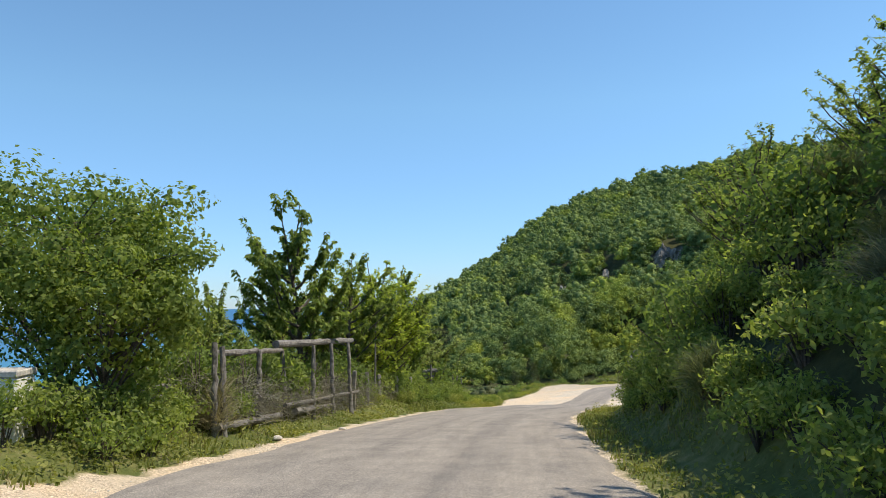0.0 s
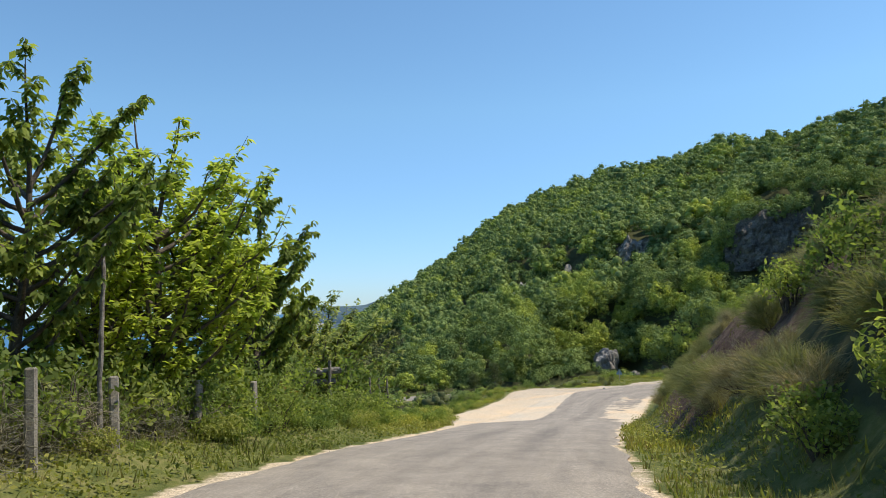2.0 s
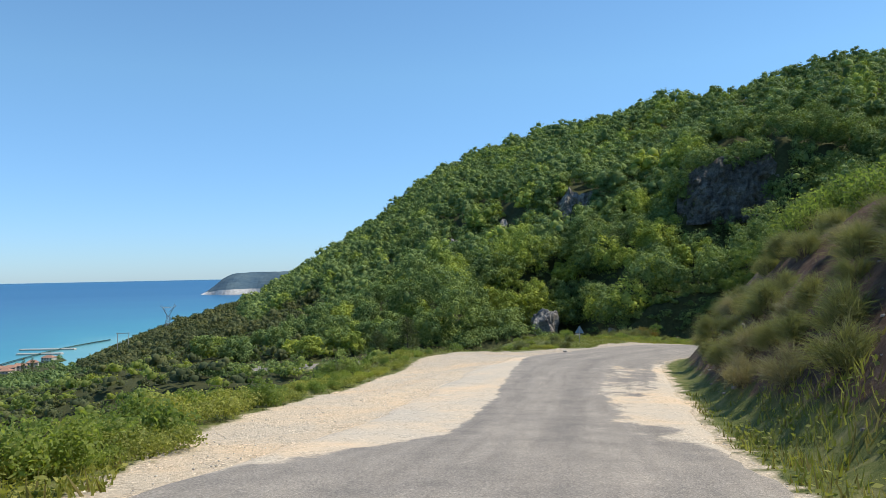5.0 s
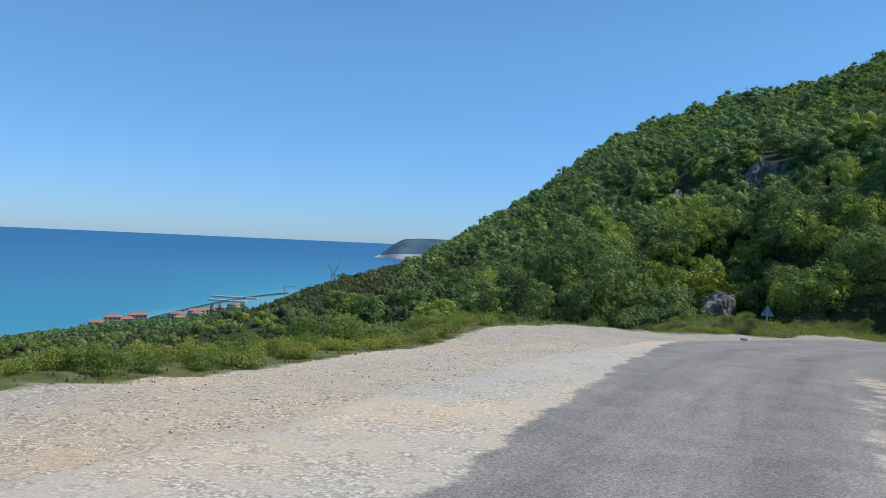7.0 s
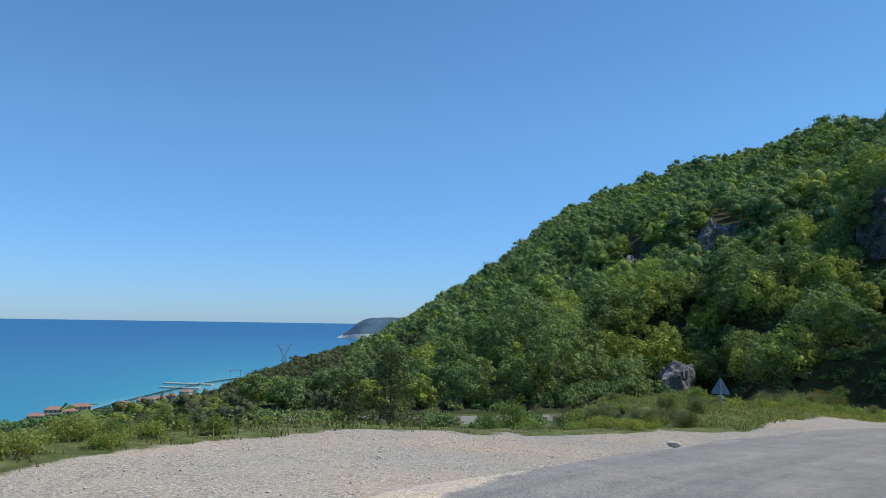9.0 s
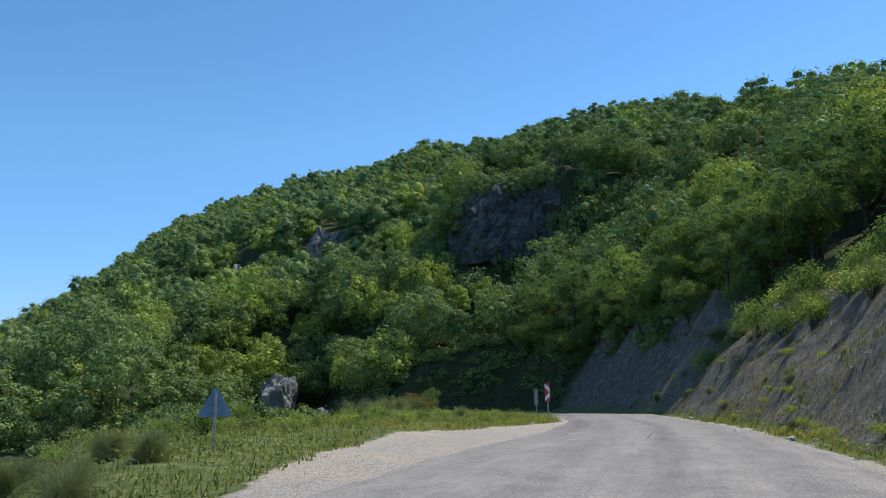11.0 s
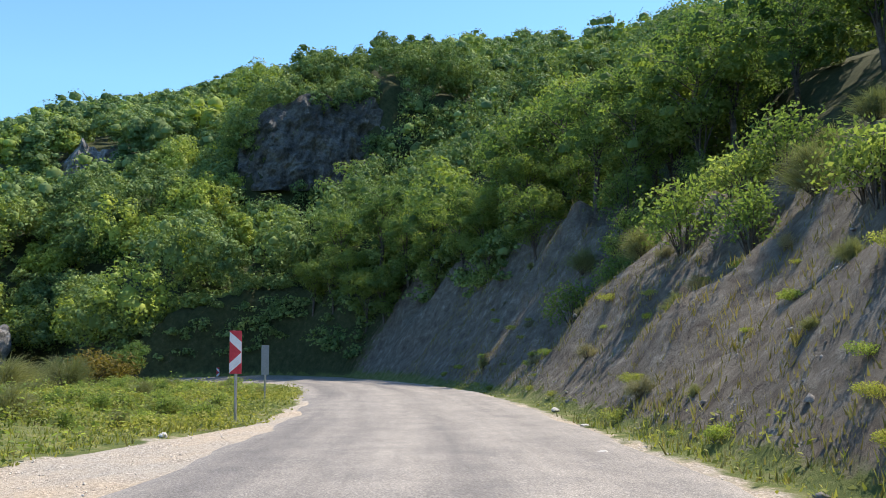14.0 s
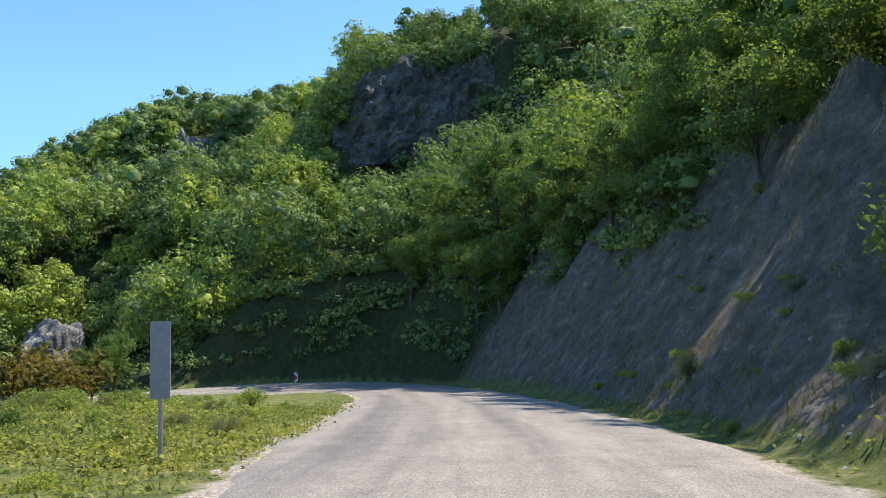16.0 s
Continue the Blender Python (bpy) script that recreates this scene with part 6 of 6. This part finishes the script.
def roadside_wall():
    """Concrete gate block and the rough overgrown wall beside it."""
    z = ground_z(-6.3, 9.4)
    blk = new("gate_block")
    part("body", bm_mesh("body", box_bm(0.9, 0.6, 1.05, bevel=0.03), M_WHITE), blk)
    part("cap", bm_mesh("cap", box_bm(0.94, 0.64, 0.1, 0, 0, 1.05, bevel=0.02), M_CONCRETE), blk, "rough concrete cap")
    blk.matrix_basis = pose(-6.05, 9.35, z - 0.2, 0, 0, 8)
    tagged(blk, "whitewashed concrete block at the end of the roadside wall", "wall")
    wall = new("rubble_wall")
    rng = np.random.default_rng(15)
    shapes = [rock_mesh("stone", 60 + k, 0.24, 0.17, 0.24, 0.25, 1) for k in range(6)]
    for row in range(4):
        for k in range(17):
            t = (k + 0.5 * (row % 2)) / 17
            x, y = -5.7 + 1.5 * t, 10.0 + 6.4 * t
            if row == 3 and rng.random() < 0.4 or 0.72 < t < 0.84 and row > 1:
                continue
            st = part("stone", shapes[rng.integers(0, 6)], wall)
            st.matrix_basis = pose(x + rng.uniform(-0.04, 0.04), y, ground_z(x, y) + 0.2 * row - 0.1, rng.uniform(-8, 8), rng.uniform(-8, 8), rng.uniform(60, 100)) @ Matrix.Diagonal((*rng.uniform(0.85, 1.25, 3), 1))
    tagged(wall, "low grey rubble wall overgrown with brambles", "wall")


timber_fence()
roadside_wall()


def worn_line():
    """What is left of one dash of the middle line."""
    a, b = np.array([30.9, 88.5]), np.array([33.15, 90.9])
    t = (b - a) / np.linalg.norm(b - a)
    nrm = np.array([t[1], -t[0]]) * 0.055
    vs, n = [], 24
    for k in range(n + 1):
        p = a + (b - a) * k / n
        i, d = near_road(p[:1], p[1:])
        z = CL[i[0], 2] + 0.03 * (1 - (d[0] / HALF) ** 2) + 0.022
        w = 0.55 + 0.45 * noise.noise(Vector((k * 0.9, 2, 5)))
        vs += [(*(p - nrm * w), z), (*(p + nrm * w), z)]
    tagged(new("road_marking", mesh_from("road_marking", vs, [(2 * k, 2 * k + 1, 2 * k + 3, 2 * k + 2) for k in range(n)], M_LINE)), "worn white dash of road marking", "marking", kind="structure")


worn_line()


# ---- verge plants and loose gravel ----
def off_gravel(x, y):
    i, d = near_road(x, y)
    return (d > right_half(CL[i, 1]) + 0.1) | (d < 0) & (-d - HALF > gravel_edge(CL[i, 1]) - 0.1 + 0.3 * wave(x, y, 0.9))


def blades(name, label, seed, strips, h, material):
    rng = np.random.default_rng(seed)
    xs, ys = zip(*[strip_points(rng, *s) for s in strips])
    x, y = np.concatenate(xs), np.concatenate(ys)
    x, y = x + 0.25 * wave(x, y, 0.7), y + 0.25 * wave(y, x, 0.7, 2)
    patch = wave(x, y, 1.6, 4) + 0.6 * wave(x, y, 0.6, 1)
    keep = (patch > rng.uniform(-1.4, 0.6, len(x))) & off_gravel(x, y)
    x, y = x[keep], y[keep]
    z, n = land(x, y), len(x)
    hh = h * rng.uniform(0.35, 1.2, n) * (0.7 + 0.4 * wave(x, y, 2.5, 7))
    a = rng.uniform(0, 2 * np.pi, n)
    w = 0.012 + 0.01 * rng.random(n)
    lean = hh * rng.uniform(0.1, 0.7, n)
    b = rng.uniform(0, 2 * np.pi, n)
    p0 = np.stack([x - w * np.cos(a), y - w * np.sin(a), z - 0.02], 1)
    p1 = np.stack([x + w * np.cos(a), y + w * np.sin(a), z - 0.02], 1)
    p2 = np.stack([x + lean * np.cos(b), y + lean * np.sin(b), z + hh], 1)
    v = np.stack([p0, p1, p2], 1).reshape(-1, 3)
    tagged(new(name, mesh_from(name, v, np.arange(3 * n).reshape(-1, 3), material)), label, "grass", kind="stuff")


def weeds(name, label, seed, strips, h, leaf, material):
    rng = np.random.default_rng(seed)
    xs, ys = zip(*[strip_points(rng, *s) for s in strips])
    x, y = np.concatenate(xs), np.concatenate(ys)
    patch = wave(x, y, 1.1, 9) + 0.7 * wave(x, y, 0.4, 3)
    keep = (patch > rng.uniform(-1.2, 0.9, len(x))) & off_gravel(x, y)
    x, y = x[keep], y[keep]
    z = land(x, y) + h * rng.random(len(x)) ** 1.5 * np.clip(0.5 + 0.7 * wave(x, y, 1.3, 9), 0.15, 1.3)
    v, f = leaves(rng, np.stack([x, y, z + 0.01], 1), np.array([0, 0, 0.8]), leaf, 0.6, 0.55)
    tagged(new(name, mesh_from(name, v, f, material)), label, "plants", kind="stuff")


E = HALF
blades("grass", "short green and yellowing grass on the road verges", 1, [(9000, 2, 48, -E - 0.5, -E - 3.0, 1.4), (9000, 2, 58, E - 0.6, E + 1.4), (2600, 76, 104, E + 0.25, E + 1.1), (42000, 80, 126, -E - 0.3, -E - 12)], 0.22, M_GRASS)
blades("lip_grass", "short tufted grass on the edge of the lay-by", 12, [(12000, 48, 80, -E - 2.6, -E - 8)], 0.08, M_HAY)
blades("dry_grass", "dry straw-coloured grass among the verge plants", 2, [(3000, 2, 48, -E - 0.4, -E - 3.2), (5000, 2, 58, E - 0.6, E + 1.5), (3600, 76, 106, E + 0.3, E + 1.7), (4000, 52, 80, -E - 4.5, -E - 8), (6000, 80, 122, -E - 1.0, -E - 12), (1800, 34, 66, E + 1.2, E + 5.5), (26000, 78, 134, E + 1.0, E + 7)], 0.24, M_HAY)
weeds("weeds", "low leafy green weeds on the road verges", 3, [(40000, 2, 48, -E - 0.45, -E - 3.6, 1.2), (9000, 2, 54, E - 0.45, E + 1.4), (14000, 52, 80, -E - 4.4, -E - 9), (44000, 80, 124, -E - 0.4, -E - 11), (44000, 103, 126, -E + 0.15, -E - 7), (2500, 80, 122, E + 0.3, E + 1.2)], 0.36, 0.08, M_GRASS)
weeds("tall_weeds", "tall leafy weeds among the grass of the knoll", 8, [(15000, 98, 126, -E - 1.8, -E - 13), (2500, 84, 100, -E - 6, -E - 12), (6000, 30, 48, -E - 1.5, -E - 4.0)], 0.62, 0.1, M_WALNUT)


def loose_gravel():
    rng = np.random.default_rng(4)
    sets = [(5200, 46, 78, -E + 0.6, -E - 5.0), (1800, 82, 104, -E + 0.3, -E - 3.2), (900, 2, 46, -E + 0.2, -E - 0.7), (900, 44, 70, E - 1.2, E + 0.4), (900, 74, 120, E - 0.2, E + 0.6)]
    xs, ys = zip(*[strip_points(rng, *s) for s in sets])
    x, y = np.concatenate(xs), np.concatenate(ys)
    on = ~off_gravel(x, y)
    x, y = x[on], y[on]
    z = land(x, y) + 0.004
    n = len(x)
    s = 0.007 + 0.016 * rng.random(n) ** 4
    o = np.array([[1, 0, 0], [-0.8, 0.3, 0], [0, 1, 0], [0.2, -1, 0], [0, 0, 0.7], [0, 0, -0.7]])
    f = np.array([[0, 2, 4], [2, 1, 4], [1, 3, 4], [3, 0, 4], [2, 0, 5], [1, 2, 5], [3, 1, 5], [0, 3, 5]])
    a = rng.uniform(0, 2 * np.pi, n)
    c, sn = np.cos(a)[:, None], np.sin(a)[:, None]
    ov = np.stack([o[:, 0] * c - o[:, 1] * sn, o[:, 0] * sn + o[:, 1] * c, np.repeat(o[None, :, 2], n, 0)], -1) * s[:, None, None] * rng.uniform(0.7, 1.3, (n, 6, 1))
    v = (np.stack([x, y, z], 1)[:, None] + ov).reshape(-1, 3)
    ff = (f[None] + 6 * np.arange(n)[:, None, None]).reshape(-1, 3)
    tagged(new("gravel", mesh_from("gravel", v, ff, M_STONE)), "loose pale gravel scattered over the lay-by and road edges", "gravel", kind="stuff")


loose_gravel()


def bank_rubble():
    """Broken stone lying on the bare cut and along its foot."""
    rng = np.random.default_rng(44)
    lv, lf = LUMPS[1]
    x1, y1 = strip_points(rng, 620, 78, 130, E + 0.9, E + 5.5, 1.6)
    x2, y2 = strip_points(rng, 260, 36, 62, E + 0.8, E + 4.5, 1.6)
    x, y = np.concatenate([x1, x2]), np.concatenate([y1, y2])
    z = land(x, y)
    pcs = []
    for px, py, pz in zip(x, y, z):
        q = 0.018 + 0.085 * rng.random() ** 3
        pcs.append((lv * rng.uniform(0.6, 1.25, (len(lv), 1)) * (q, q * rng.uniform(0.6, 1), q * rng.uniform(0.5, 0.8)) + (px, py, pz), lf))
    v, f = joined(pcs)
    tagged(new("rubble", mesh_from("rubble", v, f, M_RUBBLE)), "broken grey-brown stones lying on the bare roadside bank", "stones", kind="stuff")


bank_rubble()


# ---- coast, town and distance ----
def house(x, y, w, d, floors, turn, label):
    base = new("house")
    h = 3.0 * floors
    part("wall", bm_mesh("wall", box_bm(w, d, h), M_PLASTER), base)
    e = 0.6
    vs = [(-w / 2 - e, -d / 2 - e, h), (w / 2 + e, -d / 2 - e, h), (w / 2 + e, d / 2 + e, h), (-w / 2 - e, d / 2 + e, h), (-w / 4, 0, h + 2.6), (w / 4, 0, h + 2.6)]
    part("roof", mesh_from("roof", vs, [(0, 1, 5, 4), (1, 2, 5), (2, 3, 4, 5), (3, 0, 4), (3, 2, 1, 0)], M_TILE), base, "red tiled hipped roof")
    pane = bm_mesh("window", box_bm(1.3, 0.1, 1.5), M_GLASSY)
    n = max(2, int(w / 3.2))
    for fl in range(floors):
        for k in range(n):
            q = part("window", pane, base)
            q.location = ((k + 0.5) / n * w - w / 2, -d / 2, 3.0 * fl + 0.9)
    base.matrix_basis = pose(x, y, ground_z(x, y) - 0.5, 0, 0, turn)
    tagged(base, label, "house", "houses by the beach")


def build_coast():
    for x, y, w, d, fl, turn in ((-379, 702, 13, 9, 2, 20), (-371, 716, 15, 12, 3, 25), (-363, 726, 12, 10, 2, 25), (-358, 738, 18, 11, 3, 22)):
        house(x, y, w, d, fl, turn, "cream apartment house with a red tiled roof by the beach")
    rng = np.random.default_rng(21)
    for k in range(16):
        x, y = -352 + 2.8 * k + rng.uniform(-14, 14), 800 + 16 * k + rng.uniform(-10, 10)
        house(x - 0.4 * (y - 800) * 0.15, y, rng.uniform(9, 15), rng.uniform(8, 11), int(rng.integers(1, 3)), rng.uniform(-20, 40), "small pale house with a red tiled roof near the beach")
    az = np.radians(np.linspace(-75, -17.5, 60))
    r = shore(np.degrees(az))
    wid = 9 + 4 * np.sin(az * 40)
    vs = np.concatenate([np.stack([OX + (r - wid) * np.sin(az), OY + (r - wid) * np.cos(az), 0 * r - 97.0], 1), np.stack([OX + (r + 4) * np.sin(az), OY + (r + 4) * np.cos(az), 0 * r - 99.7], 1)])
    n = len(az)
    tagged(new("beach", mesh_from("beach", vs, np.array([[i, i + 1, n + i + 1, n + i] for i in range(n - 1)]), M_TRACK, True)), "pale sandy beach along the bay", "beach", kind="structure")
    for k, (x, y, L, turn) in enumerate(((-412, 1122, 78, 172), (-398, 1060, 60, 172))):
        bm = box_bm(L, 7, 3.5, bevel=0.8)
        j = tagged(new("jetty", bm_mesh("jetty", bm, M_CONCRETE)), "long low concrete jetty reaching into the bay", "jetty", "jetties")
        j.matrix_basis = pose(x, y, -101.2, 0, 0, turn)
    # pale tracks in the valley
    for k, pts in enumerate((((-48, 182), (-55, 200), (-62, 226), (-72, 250), (-80, 262)), ((-86, 340), (-92, 356), (-97, 372), (-108, 385)))):
        p = np.array(pts, float)
        q = np.stack([np.interp(np.linspace(0, 1, 30), np.linspace(0, 1, len(p)), p[:, i]) for i in range(2)], 1)
        t = np.gradient(q, axis=0)
        t /= np.linalg.norm(t, axis=1)[:, None]
        nrm = np.stack([t[:, 1], -t[:, 0]], 1) * 2.2
        a, b = q - nrm, q + nrm
        vs = np.concatenate([np.column_stack([a, land(a[:, 0], a[:, 1]) + 0.6]), np.column_stack([b, land(b[:, 0], b[:, 1]) + 0.6])])
        tagged(new("dirt_track", mesh_from("dirt_track", vs, np.array([[i, i + 1, 30 + i + 1, 30 + i] for i in range(29)]), M_TRACK, True)), "pale dirt track through the valley scrub", "track", kind="structure")
    # scrub and trees of the valley
    x, y = scatter(rng, 20000, -62, -16, 60, 1000, 9.5)
    azd, rr = np.degrees(np.arctan2(x - OX, y - OY)), np.hypot(x - OX, y - OY)
    ok = (rr < shore(azd) - 45) & (wave(x, y, 30, 5) > -0.45)
    for hx, hy in ((-55, 200), (-66, 235), (-76, 255), (-94, 360)):
        ok &= np.hypot(x - hx, y - hy) > 9
    x, y, rr = x[ok], y[ok], rr[ok]
    z = land(x, y)
    h = rng.uniform(2.0, 4.5, len(x)) * np.clip(rr / 220, 0.5, 1.2)
    t = np.stack([x, y, z - 0.6, h, h * rng.uniform(0.55, 0.9, len(x))], 1)
    near = rr < 260
    wood_patch("valley_scrub", "olive green scrub and small trees in the valley", t[near], M_PINE, 61, 90, 0.45, (3, 5), 1)
    wood_patch("valley_scrub", "olive green trees down to the beach houses", t[~near], M_FOREST, 62, 30, 1.1, (2, 4), 1)
    for x, y in ((-331, 850), (-327, 862), (-300, 1000), (-296, 1010)):
        pts, d = blob_points(rng, 220, (0, 0, 7), (2.0, 2.0, 7), 0.6)
        v, f = leaves(rng, pts, d, 1.0, 0.7, 0.4)
        tv, tf = tube([(0, 0, -1), (0, 0, 4), (0, 0, 10)], [0.4, 0.3, 0.1], 6)
        stand("poplar_tree", (mesh_from("poplar_trunk", tv, tf, M_BARK), mesh_from("poplar_crown", v, f, M_PINE)), x, y, "slim dark poplar among the beach houses", "tree", group="poplars")


def build_pylon(x, y, top, turn):
    base = new("power_pylon")
    z0 = ground_z(x, y)
    h = top - z0
    bars = []
    for sx in (-1, 1):
        for sy in (-1, 1):
            bars.append(tube([(sx * 1.9, sy * 1.9, 0), (sx * 0.7, sy * 0.7, h * 0.6)], [0.14, 0.1], 4))
            bars.append(tube([(sx * 0.7, sy * 0.7, h * 0.6), (sx * 3.0, sy * 0.5, h * 0.86)], [0.1, 0.1], 4))
    for k in range(7):
        a, b = k / 7, (k + 1) / 7
        wa, wb = 1.9 - 1.2 * a, 1.9 - 1.2 * b
        for s in (-1, 1):
            bars.append(tube([(-wa, s * wa, a * h * 0.6), (wb, s * wb, b * h * 0.6)], [0.07, 0.07], 4))
            bars.append(tube([(wa, s * wa, a * h * 0.6), (-wb, s * wb, b * h * 0.6)], [0.07, 0.07], 4))
    v, f = joined(bars)
    part("lattice_tower", mesh_from("lattice_tower", v, f, M_STEEL), base)
    arm = [tube([(-4.6, 0, h * 0.9), (0, 0, h * 0.86), (4.6, 0, h * 0.9)], [0.1, 0.14, 0.1], 4)]
    for s in (-1, 1):
        arm += [tube([(s * 3.0, 0, h * 0.86), (s * 3.6, 0, h)], [0.1, 0.06], 4), tube([(s * 4.6, 0, h * 0.9), (s * 3.2, 0, h * 0.97)], [0.07, 0.07], 4), tube([(s * 3.0, 0, h * 0.86), (s * 0.2, 0, h * 0.7)], [0.08, 0.08], 4)]
    v, f = joined(arm)
    part("cross_arm", mesh_from("cross_arm", v, f, M_STEEL), base)
    base.matrix_basis = pose(x, y, z0, 0, 0, turn)
    tagged(base, "grey steel lattice power pylon on the wooded spur", "pylon")


def build_portal(x, y, top, turn):
    base = new("power_pole")
    z0 = ground_z(x, y)
    h = top - z0
    for s in (-2.4, 2.4):
        part("pole", pole_mesh("pole", 0.16, h, M_CONCRETE, 7), base).location = (s, 0, 0)
    v, f = tube([(-3.2, 0, h * 0.97), (0, 0, h * 0.97), (3.2, 0, h * 0.97)], [0.16, 0.16, 0.16], 5)
    part("cross_arm", mesh_from("cross_arm", v, f, M_STEEL), base)
    base.matrix_basis = pose(x, y, z0, 0, 0, turn)
    tagged(base, "grey twin-legged power pole on the wooded spur", "pole")


def build_headland(name, label, x0, x1, y0, dist_z, top, seed, step=18):
    """A far cape: rises from its tip, wooded above, chalk at the waterline."""
    n, m = int((x1 - x0) / step), 14
    base = new(name)
    vs = []
    for i in range(n + 1):
        u = i * step
        edge = y0 + 30 * math.sin(i * 0.5 + seed) - 0.12 * u
        prof = 1 - math.exp(-u / 75) + 0.06 * math.sin(u / 95 + seed) * min(1, u / 120)
        for j in range(m + 1):
            t = j / m
            z = dist_z + (top - dist_z) * prof * (t ** 0.55) + 2.5 * noise.noise(Vector((i * 0.7, j * 0.9, seed)))
            vs.append((x0 + u + 40 * t * (i == 0), edge + 240 * t, z if j else dist_z - 3))
    k = m + 1
    faces = [(a * k + b, (a + 1) * k + b, (a + 1) * k + b + 1, a * k + b + 1) for a in range(n) for b in range(m)]
    low = [f for f in faces if (f[0] % k) < 1 or (f[0] // k < 2 and f[0] % k < 2)]
    high = [f for f in faces if f not in low]
    part("slope", mesh_from("slope", vs, high, M_HEAD), base, "wooded slope tinted blue-green for distance haze")
    part("shore_cliff", mesh_from("shore_cliff", vs, low, M_CHALK), base, "pale chalk cliff at the waterline")
    tagged(base, label, "headland", kind="structure")


build_coast()
build_pylon(-97.5, 474, -17.5, 30)
build_portal(-104.6, 413.9, -29.0, 20)
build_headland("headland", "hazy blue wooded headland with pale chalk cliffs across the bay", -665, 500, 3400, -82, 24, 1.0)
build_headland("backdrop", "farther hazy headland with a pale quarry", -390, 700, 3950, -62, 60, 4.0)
